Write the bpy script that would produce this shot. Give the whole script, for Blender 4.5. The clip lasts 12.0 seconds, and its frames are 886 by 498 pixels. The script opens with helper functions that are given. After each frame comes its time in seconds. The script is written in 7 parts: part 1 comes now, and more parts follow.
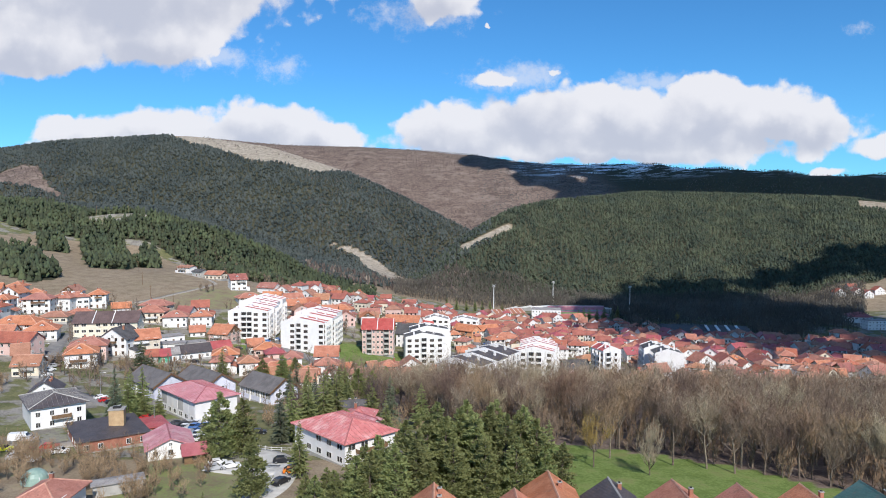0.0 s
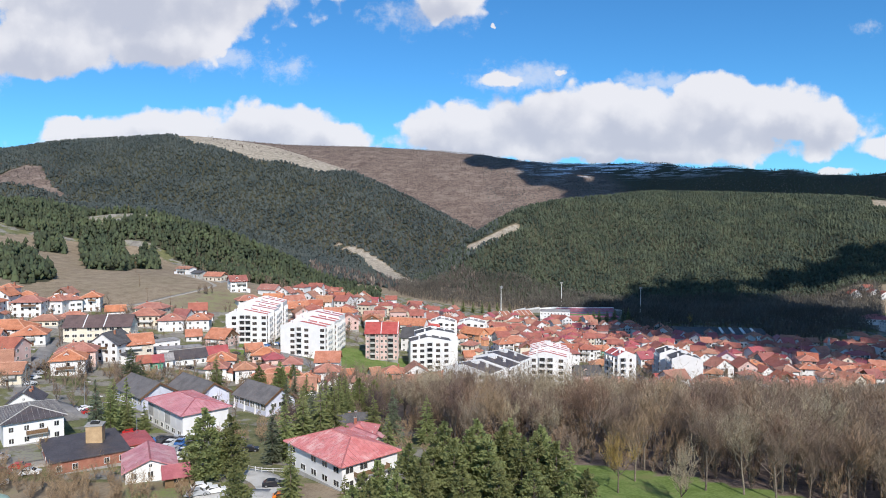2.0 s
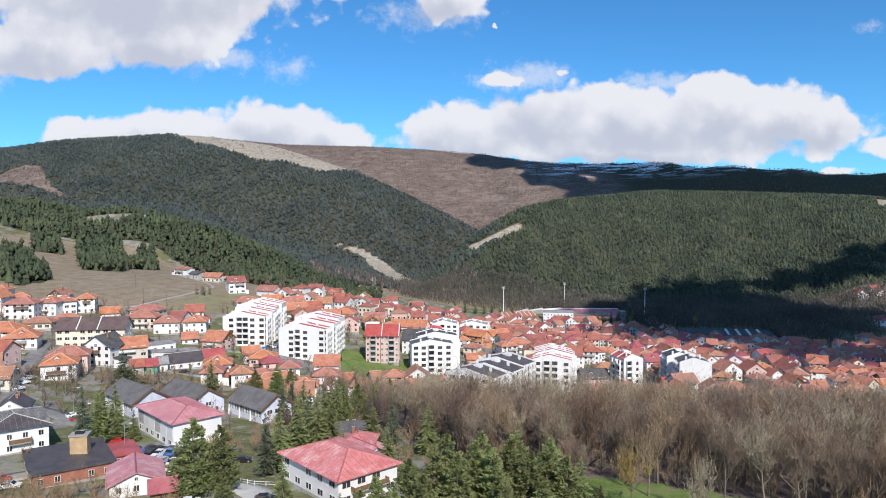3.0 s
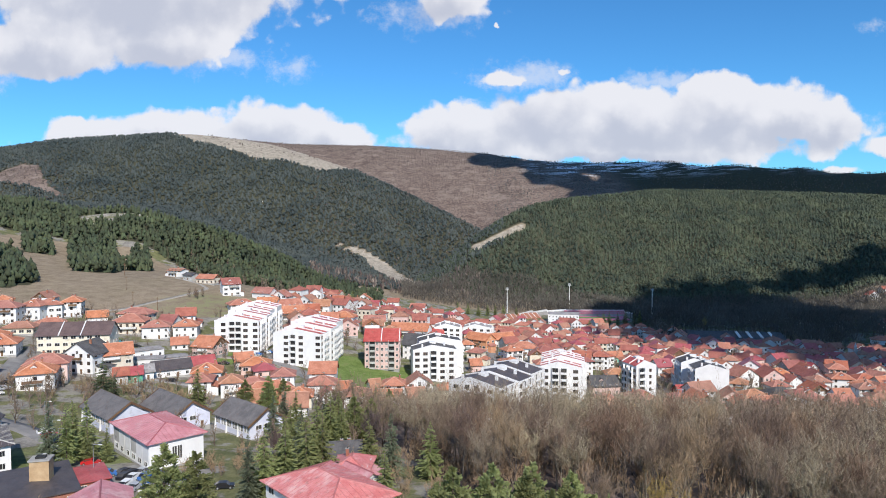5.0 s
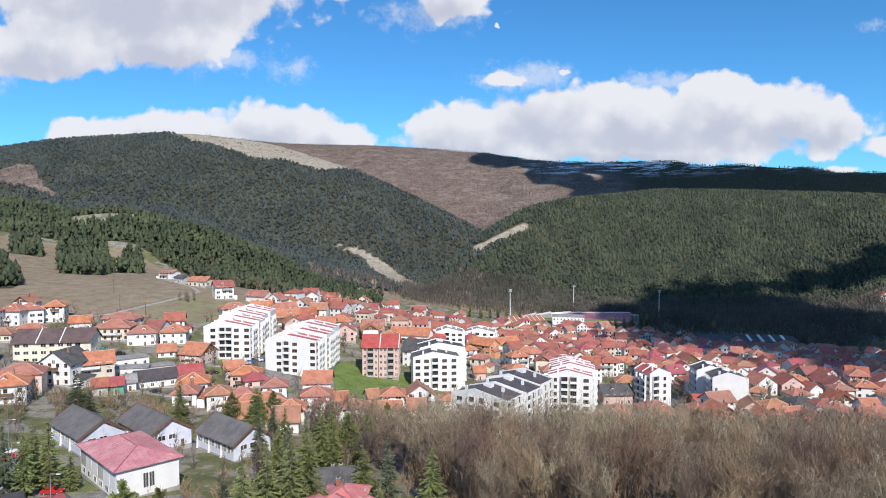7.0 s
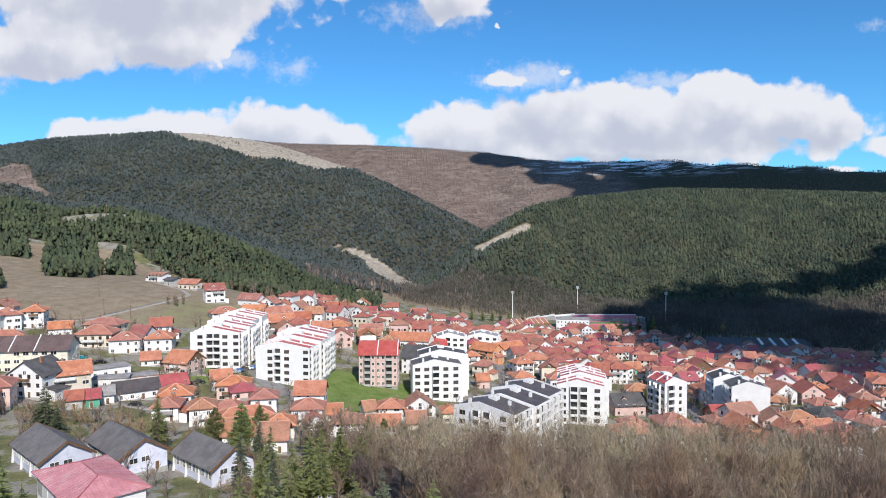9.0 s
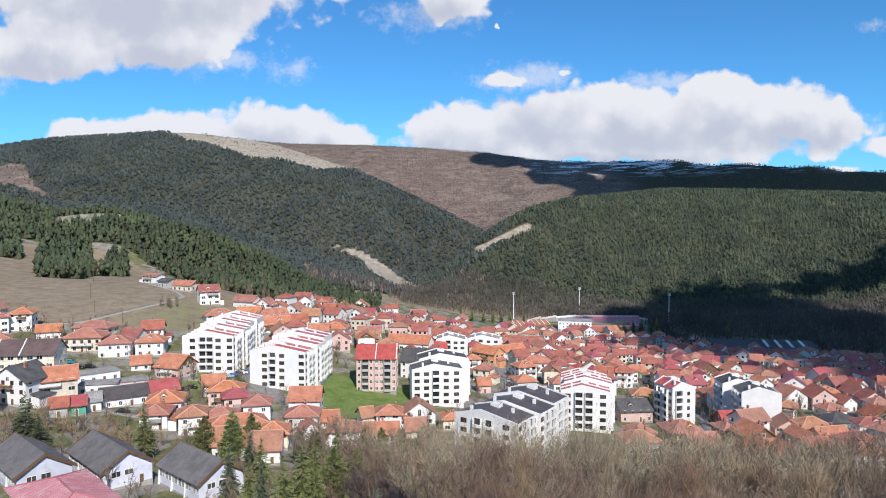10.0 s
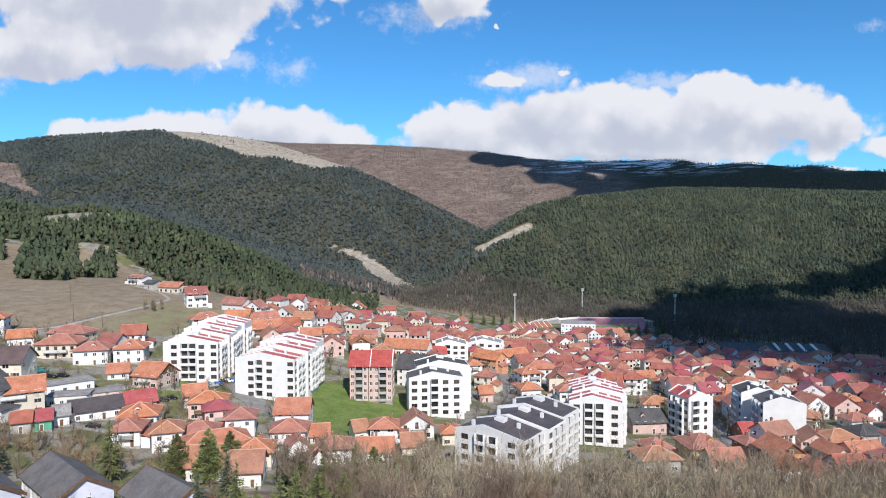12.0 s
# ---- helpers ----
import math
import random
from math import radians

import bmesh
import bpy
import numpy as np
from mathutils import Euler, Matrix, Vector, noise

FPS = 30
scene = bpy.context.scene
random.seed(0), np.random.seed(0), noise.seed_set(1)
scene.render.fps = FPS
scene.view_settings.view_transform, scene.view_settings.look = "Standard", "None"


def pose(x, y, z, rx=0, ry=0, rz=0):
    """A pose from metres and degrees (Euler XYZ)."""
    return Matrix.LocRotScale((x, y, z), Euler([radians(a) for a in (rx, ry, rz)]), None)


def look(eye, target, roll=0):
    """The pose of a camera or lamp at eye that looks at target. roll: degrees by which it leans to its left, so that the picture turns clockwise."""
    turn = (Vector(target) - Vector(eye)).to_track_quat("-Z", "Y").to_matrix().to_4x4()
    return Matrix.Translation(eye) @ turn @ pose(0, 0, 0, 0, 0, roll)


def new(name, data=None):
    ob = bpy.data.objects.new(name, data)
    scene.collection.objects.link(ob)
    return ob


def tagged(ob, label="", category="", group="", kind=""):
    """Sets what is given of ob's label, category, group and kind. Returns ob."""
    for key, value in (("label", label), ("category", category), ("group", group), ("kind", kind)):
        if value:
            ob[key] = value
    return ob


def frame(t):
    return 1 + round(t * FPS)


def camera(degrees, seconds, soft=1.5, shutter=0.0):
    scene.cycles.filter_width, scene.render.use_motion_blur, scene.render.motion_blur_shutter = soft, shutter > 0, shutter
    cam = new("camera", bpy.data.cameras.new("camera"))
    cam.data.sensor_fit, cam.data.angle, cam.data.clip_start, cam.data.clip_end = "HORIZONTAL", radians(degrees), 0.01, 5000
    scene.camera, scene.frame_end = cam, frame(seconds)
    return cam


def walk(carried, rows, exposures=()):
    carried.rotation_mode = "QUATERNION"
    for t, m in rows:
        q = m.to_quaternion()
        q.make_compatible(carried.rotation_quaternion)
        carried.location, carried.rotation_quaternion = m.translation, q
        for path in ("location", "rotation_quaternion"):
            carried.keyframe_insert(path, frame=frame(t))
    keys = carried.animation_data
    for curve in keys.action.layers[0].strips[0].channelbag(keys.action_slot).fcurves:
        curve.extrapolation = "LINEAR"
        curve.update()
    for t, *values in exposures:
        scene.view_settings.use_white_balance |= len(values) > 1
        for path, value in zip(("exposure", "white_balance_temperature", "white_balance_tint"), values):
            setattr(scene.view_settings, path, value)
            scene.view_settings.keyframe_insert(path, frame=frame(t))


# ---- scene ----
cam = camera(66.0, 12.0, soft=0.95)
# seconds, x, y, z, yaw to the left, pitch, roll
PATH = [
    (0.0, 0.0, 0.0, 72.0, 0.0, -2.48, 0.12),
    (1.0, -0.1, 7.3, 71.7, 0.29, -2.48, 0.08),
    (2.0, -0.3, 14.9, 71.55, 0.50, -2.46, 0.06),
    (3.0, -0.5, 22.7, 71.45, 0.64, -2.46, 0.04),
    (4.25, -0.85, 32.8, 71.35, 0.74, -2.48, 0.02),
    (5.5, -1.3, 43.0, 71.25, 0.81, -2.49, 0.0),
    (7.0, -1.8, 55.8, 71.1, 0.86, -2.47, -0.05),
    (8.5, -2.3, 68.9, 70.85, 0.88, -2.45, -0.10),
    (9.5, -2.6, 77.6, 70.65, 0.88, -2.43, -0.11),
    (10.5, -2.8, 86.5, 70.35, 0.86, -2.40, -0.12),
    (12.0, -2.9, 100.0, 69.6, 0.82, -2.39, -0.14),
]
walk(cam, [(t, pose(x, y, z, 90 + pitch, 0, yaw) @ pose(0, 0, 0, 0, 0, roll)) for t, x, y, z, yaw, pitch, roll in PATH])

# ---- light ----
SUN_AZIMUTH, SUN_HEIGHT = radians(162), radians(40)          # clockwise from +y
TO_SUN = Vector((math.sin(SUN_AZIMUTH) * math.cos(SUN_HEIGHT), math.cos(SUN_AZIMUTH) * math.cos(SUN_HEIGHT), math.sin(SUN_HEIGHT)))
sun_data = bpy.data.lights.new("sun", "SUN")
sun_data.energy, sun_data.angle, sun_data.color = 5.0, radians(0.53), (1.0, 0.955, 0.90)
sun = new("sun", sun_data)
sun.matrix_world = look(TO_SUN * 1000, (0, 0, 0))
scene.view_settings.exposure = 0.0


class Nodes:
    """Short hand for building a node tree."""

    def __init__(self, tree):
        self.tree = tree
        tree.nodes.clear()

    def add(self, kind, inputs=None, **settings):
        node = self.tree.nodes.new(kind)
        for key, value in settings.items():
            setattr(node, key, value)
        for key, value in (inputs or {}).items():
            self.put(node.inputs[key], value)
        return node

    def put(self, socket, value):
        if hasattr(value, "is_output"):
            self.tree.links.new(value, socket)
        else:
            socket.default_value = value

    def math(self, operation, a, b=0.0, c=0.0, clamp=False):
        return self.add("ShaderNodeMath", {0: a, 1: b, 2: c}, operation=operation, use_clamp=clamp).outputs[0]

    def noise(self, vector, scale, detail=4.0, rough=0.55, out="Fac"):
        return self.add("ShaderNodeTexNoise", {"Vector": vector, "Scale": scale, "Detail": detail, "Roughness": rough}).outputs[out]

    def ramp(self, value, low, high, to_low=0.0, to_high=1.0, smooth=True):
        kind = "SMOOTHSTEP" if smooth else "LINEAR"
        node = self.add("ShaderNodeMapRange", {"Value": value, "From Min": low, "From Max": high, "To Min": to_low, "To Max": to_high}, interpolation_type=kind)
        return node.outputs[0]

    def mix(self, fac, a, b, blend="MIX"):
        node = self.add("ShaderNodeMix", data_type="RGBA", blend_type=blend)
        for n, value in ((0, fac), (6, a), (7, b)):
            if n and not hasattr(value, "is_output"):
                value = (*value[:3], 1.0)
            self.put(node.inputs[n], value)
        return node.outputs[2]


def build_world():
    world = bpy.data.worlds.new("sky")
    scene.world = world
    world.use_nodes = True
    n = Nodes(world.node_tree)
    sky = n.add("ShaderNodeTexSky", sky_type="NISHITA", sun_disc=False, sun_elevation=SUN_HEIGHT, sun_rotation=SUN_AZIMUTH, altitude=900.0, air_density=1.0, dust_density=0.3, ozone_density=2.5)
    way = n.add("ShaderNodeTexCoord").outputs["Generated"]
    part = n.add("ShaderNodeSeparateXYZ", {0: way})
    ahead = n.math("MAXIMUM", part.outputs[1], 0.05)
    u, v = n.math("DIVIDE", part.outputs[0], ahead), n.math("DIVIDE", part.outputs[2], ahead)
    flat = n.add("ShaderNodeCombineXYZ", {0: u, 1: v}).outputs[0]
    # cumulus heaps: middle, half width, half height, in the plane one metre ahead
    heaps = [
        (-0.46, 0.335, 0.30, 0.085), (-0.60, 0.25, 0.16, 0.05), (-0.42, 0.26, 0.11, 0.045),
        (-0.53, 0.124, 0.075, 0.036), (-0.41, 0.126, 0.11, 0.034), (-0.26, 0.132, 0.11, 0.044), (-0.19, 0.118, 0.09, 0.040), (-0.35, 0.102, 0.24, 0.024),
        (0.02, 0.125, 0.12, 0.045), (0.145, 0.150, 0.11, 0.055), (0.27, 0.140, 0.15, 0.055), (0.40, 0.155, 0.13, 0.060), (0.48, 0.150, 0.09, 0.045), (0.545, 0.140, 0.085, 0.036), (0.26, 0.108, 0.30, 0.030),
        (-0.005, 0.318, 0.075, 0.042), (0.08, 0.207, 0.060, 0.021), (0.156, 0.213, 0.026, 0.017),
        (0.06, 0.276, 0.012, 0.012), (0.287, 0.340, 0.020, 0.032), (0.64, 0.108, 0.06, 0.024), (0.56, 0.070, 0.05, 0.014),
    ]
    bend = n.add("ShaderNodeVectorMath", {0: n.noise(flat, 14.0, 5.0, 0.6, "Color"), 1: (0.5, 0.5, 0.5)}, operation="SUBTRACT").outputs[0]
    warped = n.add("ShaderNodeVectorMath", {0: flat, 1: n.add("ShaderNodeVectorMath", {0: bend, 1: (0.05, 0.04, 0.0)}, operation="MULTIPLY").outputs[0]}, operation="ADD").outputs[0]
    wxy = n.add("ShaderNodeSeparateXYZ", {0: warped})

    # thin shreds of vapour round and between the heaps
    shreds = [(-0.235, 0.216, 0.060, 0.036), (-0.02, 0.300, 0.110, 0.040), (0.10, 0.208, 0.100, 0.030), (-0.33, 0.240, 0.10, 0.03), (0.60, 0.275, 0.05, 0.020), (-0.66, 0.20, 0.05, 0.03), (0.30, 0.20, 0.10, 0.02)]

    def density(pu, pv, lumps=heaps):
        total = -1.0
        for cu, cv, ru, rv in lumps:
            a = n.math("MULTIPLY", n.math("SUBTRACT", pu, cu), 1 / ru)
            b = n.math("MULTIPLY", n.math("SUBTRACT", pv, cv), 1 / rv)
            strong = min(1.0, 0.30 + ru * 8)
            one = n.math("SUBTRACT", strong, n.math("SQRT", n.math("ADD", n.math("MULTIPLY", a, a), n.math("MULTIPLY", b, b))))
            total = n.math("SMOOTH_MAX", total, one, 0.2)
        return total

    big = n.add("ShaderNodeTexVoronoi", {"Vector": warped, "Scale": 22.0}, feature="SMOOTH_F1").outputs["Distance"]
    small = n.add("ShaderNodeTexVoronoi", {"Vector": warped, "Scale": 55.0}, feature="SMOOTH_F1").outputs["Distance"]
    billow = n.math("ADD", n.math("MULTIPLY", n.math("SUBTRACT", 0.42, big), 0.65), n.math("MULTIPLY", n.math("SUBTRACT", 0.42, small), 0.30))
    billow = n.math("ADD", billow, n.math("MULTIPLY", n.math("SUBTRACT", n.noise(flat, 8.0, 8.0, 0.65), 0.5), 1.0))
    field = n.math("ADD", density(wxy.outputs[0], wxy.outputs[1]), billow)
    front = n.ramp(field, -0.03, 0.20)
    torn = n.math("ADD", density(wxy.outputs[0], wxy.outputs[1], shreds), n.math("MULTIPLY", n.math("SUBTRACT", n.noise(flat, 22.0, 8.0, 0.7), 0.52), 2.6))
    front = n.math("MAXIMUM", front, n.math("MULTIPLY", n.ramp(torn, 0.05, 0.9), 0.55))
    # the rest of the sky: broken cumulus everywhere round
    around = n.ramp(n.noise(way, 3.0, 6.0, 0.6), 0.54, 0.64)
    here = n.ramp(part.outputs[1], 0.60, 0.72)
    cover = n.math("ADD", n.math("MULTIPLY", front, here), n.math("MULTIPLY", around, n.math("SUBTRACT", 1.0, here)))
    cover = n.math("MULTIPLY", cover, n.ramp(part.outputs[2], -0.01, 0.01))
    above = density(n.math("ADD", wxy.outputs[0], 0.012), n.math("ADD", wxy.outputs[1], 0.026))
    deep = n.ramp(n.math("ADD", above, n.math("MULTIPLY", n.math("SUBTRACT", billow, 0.0), -0.9)), 0.05, 0.88)
    white = n.mix(deep, (0.90, 0.90, 0.95), (0.59, 0.62, 0.73))
    clear = n.add("ShaderNodeBackground", {"Color": n.mix(1.0, sky.outputs[0], (0.46, 1.06, 1.48), "MULTIPLY"), "Strength": 0.10})
    cloud = n.add("ShaderNodeBackground", {"Color": white, "Strength": 0.95})
    both = n.add("ShaderNodeMixShader", {0: n.math("MULTIPLY", cover, 0.96), 1: clear.outputs[0], 2: cloud.outputs[0]})
    n.add("ShaderNodeOutputWorld", {0: both.outputs[0]})


build_world()

# ---- the lie of the land ----


def town_height(x, y):
    """Gentle valley side that falls from the camera towards the river."""
    a, b = np.clip(x, -420, 420) / 100, np.clip(y, -100, 760) / 100
    z = 17.421 - 1.212 * a - 7.701 * b + 2.044 * a * a - 1.936 * a * b + 0.426 * b * b
    for cx, cy, dz, r in ((0, 150, 6.3, 90), (90, 140, 7.4, 90), (-40, 330, -0.9, 70), (-50, 260, -1.6, 60), (-150, 480, 19.1, 80), (0, 600, -8.2, 110),
                          (210, 710, 4.0, 110), (100, 690, -5.0, 70), (20, 370, -1.8, 60), (-250, 420, -1.0, 100), (-75, 185, 0.9, 50), (110, 60, -1.2, 80), (-30, 470, 6.6, 60)):
        z = z + dz * np.exp(-((x - cx) ** 2 + (y - cy) ** 2) / 2 / r**2)
    return z


# hills by bearing (x over y): bearing, how far the crest is, its height, how far the foot is
HILLS = {
    "near": [(-0.90, 690, 104, 380), (-0.65, 690, 82, 390), (-0.57, 690, 76, 390), (-0.52, 690, 73.5, 400), (-0.485, 690, 77, 408), (-0.445, 690, 78, 418), (-0.42, 690, 74, 430), (-0.40, 690, 68, 440), (-0.32, 690, 54, 470), (-0.235, 690, 30, 500), (-0.185, 690, 6, 540), (-0.12, 690, -25, 560)],
    "west": [(-1.0, 1420, 194, 700), (-0.65, 1420, 214, 720), (-0.567, 1420, 231, 740), (-0.48, 1420, 238, 760), (-0.40, 1420, 244, 760), (-0.36, 1420, 243, 760), (-0.29, 1400, 228, 770), (-0.252, 1390, 218, 775), (-0.20, 1370, 194, 785), (-0.144, 1330, 166, 800), (-0.07, 1260, 118, 840), (0.013, 1160, 66, 900), (0.055, 1130, 43, 950), (0.10, 1120, -20, 1000)],
    "plateau": [(-0.9, 2300, 240, 1500), (-0.40, 2300, 330, 1500), (-0.36, 2300, 346, 1500), (-0.235, 2300, 320, 1480), (-0.12, 2300, 314, 1420), (-0.03, 2300, 303, 1350), (0.055, 2250, 282, 1300), (0.12, 2150, 250, 1300), (0.2, 2000, 215, 1300), (0.35, 1800, 150, 1300), (0.9, 1800, 100, 1300)],
    "snow": [(-0.1, 2500, 60, 1700), (0.03, 2300, 250, 1650), (0.12, 2200, 255, 1550), (0.18, 2150, 246, 1500), (0.255, 2050, 240, 1450), (0.31, 1950, 233, 1400), (0.355, 1850, 211, 1350), (0.41, 1800, 212, 1300), (0.43, 1780, 202, 1300), (0.51, 1700, 195, 1300), (0.535, 1700, 183, 1300), (0.60, 1750, 187, 1300), (0.65, 1800, 196, 1300), (1.0, 1800, 230, 1300)],
    "east": [(-0.08, 880, -40, 640), (-0.02, 900, 8, 690), (0.038, 930, 52, 720), (0.096, 1000, 84, 740), (0.146, 1080, 99, 760), (0.212, 1160, 108, 780), (0.287, 1230, 120, 790), (0.386, 1250, 119, 780), (0.51, 1250, 115, 760), (0.593, 1220, 110, 720), (0.65, 1200, 103, 700), (0.9, 1200, 108, 650)],
}


def land(x, y):
    """Height of the ground, for arrays."""
    x, y = np.asarray(x, float), np.asarray(y, float)
    z = town_height(x, y)
    far = np.clip((y - 250) / 150, 0, 1)
    u = np.clip(x / np.maximum(y, 60.0), -1.2, 1.2)
    gully = 0.5 + 0.5 * np.sin(u * 46 + 1.3 * np.sin(y / 170.0) + 0.7) * np.sin(u * 19 + 0.4)
    rough = np.sin(x / 37.0 + 1.7 * np.sin(y / 53.0)) * np.sin(y / 41.0 + 1.1 * np.sin(x / 61.0))
    for name, rows in HILLS.items():
        bu, crest, top, foot = np.array(rows).T
        step = 0.012
        r1, zc, r0 = (sum(np.interp(u + k * step, bu, col) * w for k, w in ((-1, 0.25), (0, 0.5), (1, 0.25))) for col in (crest, top, foot))
        t = np.clip((y - r0) / (r1 - r0), 0, 1)
        s = 0.55 * t + 0.45 * t * t * (3 - 2 * t)
        h = -38 + (zc + 38) * s - np.clip(y - r1, 0, None) * (0.10 if name in ("near", "east", "west") else 0.02)
        tall = np.clip((zc + 20) / 140, 0, 1) * np.sin(np.pi * t)
        h = h + tall * (4.0 * rough - 16.0 * gully * (name != "near"))
        soft = 6.0
        z = np.where(y > 200, np.logaddexp(z / soft, np.where(y > r0 - 60, h, -400.0) / soft) * soft, z)
    return z


def land_at(x, y):
    return float(land(np.array([x]), np.array([y]))[0])


# ---- materials ----


def surface(name, dark, light, grain=1.5, fine=14.0, rough=0.85, bump=0.3, vary=0.12, metal=0.0, island=0.0, stain=None, stain_at=(0.56, 0.70), thin=0.0):
    """A plain surface with patches, fine grain and relief, at real size; each object differs a little."""
    material = bpy.data.materials.new(name)
    material.use_nodes = True
    n = Nodes(material.node_tree)
    geometry = n.add("ShaderNodeNewGeometry")
    place = geometry.outputs["Position"]
    patch = n.noise(place, 1 / grain, 4.0, 0.6)
    small = n.noise(place, fine, 3.0, 0.6)
    colour = n.mix(n.ramp(n.math("ADD", n.math("MULTIPLY", patch, 0.7), n.math("MULTIPLY", small, 0.3)), 0.32, 0.68), dark, light)
    if stain:
        colour = n.mix(n.math("MULTIPLY", n.ramp(n.noise(place, 0.9 / grain, 6.0, 0.65), *stain_at), 0.75), colour, stain)
    chance = n.add("ShaderNodeObjectInfo").outputs["Random"]
    if island:
        chance = geometry.outputs["Random Per Island"]
    value = n.math("ADD", 1.0 - (island or vary), n.math("MULTIPLY", chance, 2 * (island or vary)))
    colour = n.add("ShaderNodeHueSaturation", {"Color": colour, "Value": value, "Hue": n.math("ADD", 0.5 - (island or vary) * 0.06, n.math("MULTIPLY", chance, (island or vary) * 0.12))}).outputs[0]
    relief = n.add("ShaderNodeBump", {"Height": n.math("ADD", small, n.math("MULTIPLY", patch, 0.6)), "Strength": bump, "Distance": 0.05})
    shader = n.add("ShaderNodeBsdfPrincipled", {"Base Color": colour, "Roughness": rough, "Metallic": metal, "Normal": relief.outputs[0]})
    if thin:
        through_leaf = n.add("ShaderNodeBsdfTranslucent", {"Color": colour})
        shader = n.add("ShaderNodeMixShader", {0: thin, 1: shader.outputs[0], 2: through_leaf.outputs[0]})
    n.add("ShaderNodeOutputMaterial", {0: shader.outputs[0]})
    return material


def tiled(name, dark, light, course=0.34, vary=0.16, rough=0.8, metal=0.0, ribs=0.24, fade=None):
    """Roof covering: courses of tiles along the slope, weathered in patches. Courses follow height, ribs run down the slope."""
    material = bpy.data.materials.new(name)
    material.use_nodes = True
    n = Nodes(material.node_tree)
    place = n.add("ShaderNodeNewGeometry").outputs["Position"]
    own = n.add("ShaderNodeTexCoord").outputs["Object"]
    xyz = n.add("ShaderNodeSeparateXYZ", {0: own})
    rows = n.math("FRACT", n.math("MULTIPLY", xyz.outputs[2], 1 / (course * 0.45)))
    cols = n.math("ABSOLUTE", n.math("SINE", n.math("MULTIPLY", n.math("ADD", xyz.outputs[0], xyz.outputs[1]), math.pi / ribs)))
    patch, blot = n.noise(place, 0.35, 5.0, 0.65), n.noise(place, 3.5, 3.0, 0.6)
    colour = n.mix(n.ramp(n.math("ADD", n.math("MULTIPLY", patch, 0.6), n.math("MULTIPLY", blot, 0.4)), 0.38, 0.62), dark, light)
    colour = n.mix(n.math("MULTIPLY", n.ramp(n.noise(place, 0.8, 6.0, 0.7), 0.52, 0.72), 0.58), colour, (0.16, 0.10, 0.075))
    if fade:
        colour = n.mix(n.math("MULTIPLY", n.ramp(n.noise(place, 0.22, 6.0, 0.7), 0.48, 0.66), 0.75), colour, fade)
    chance = n.add("ShaderNodeObjectInfo").outputs["Random"]
    colour = n.add("ShaderNodeHueSaturation", {"Color": colour, "Value": n.math("ADD", 1 - vary, n.math("MULTIPLY", chance, 2 * vary)), "Hue": n.math("ADD", 0.492, n.math("MULTIPLY", chance, 0.016)), "Saturation": n.math("ADD", 0.86, n.math("MULTIPLY", chance, 0.2))}).outputs[0]
    relief = n.add("ShaderNodeBump", {"Height": n.math("ADD", rows, n.math("MULTIPLY", cols, 0.8)), "Strength": 0.5, "Distance": 0.06})
    shader = n.add("ShaderNodeBsdfPrincipled", {"Base Color": colour, "Roughness": rough, "Metallic": metal, "Normal": relief.outputs[0]})
    n.add("ShaderNodeOutputMaterial", {0: shader.outputs[0]})
    return material


def glass_dark(name):
    material = bpy.data.materials.new(name)
    material.use_nodes = True
    n = Nodes(material.node_tree)
    chance = n.add("ShaderNodeObjectInfo").outputs["Random"]
    colour = n.mix(chance, (0.02, 0.022, 0.026), (0.09, 0.085, 0.08))
    shader = n.add("ShaderNodeBsdfPrincipled", {"Base Color": colour, "Roughness": 0.08, "Specular IOR Level": 0.6})
    n.add("ShaderNodeOutputMaterial", {0: shader.outputs[0]})
    return material


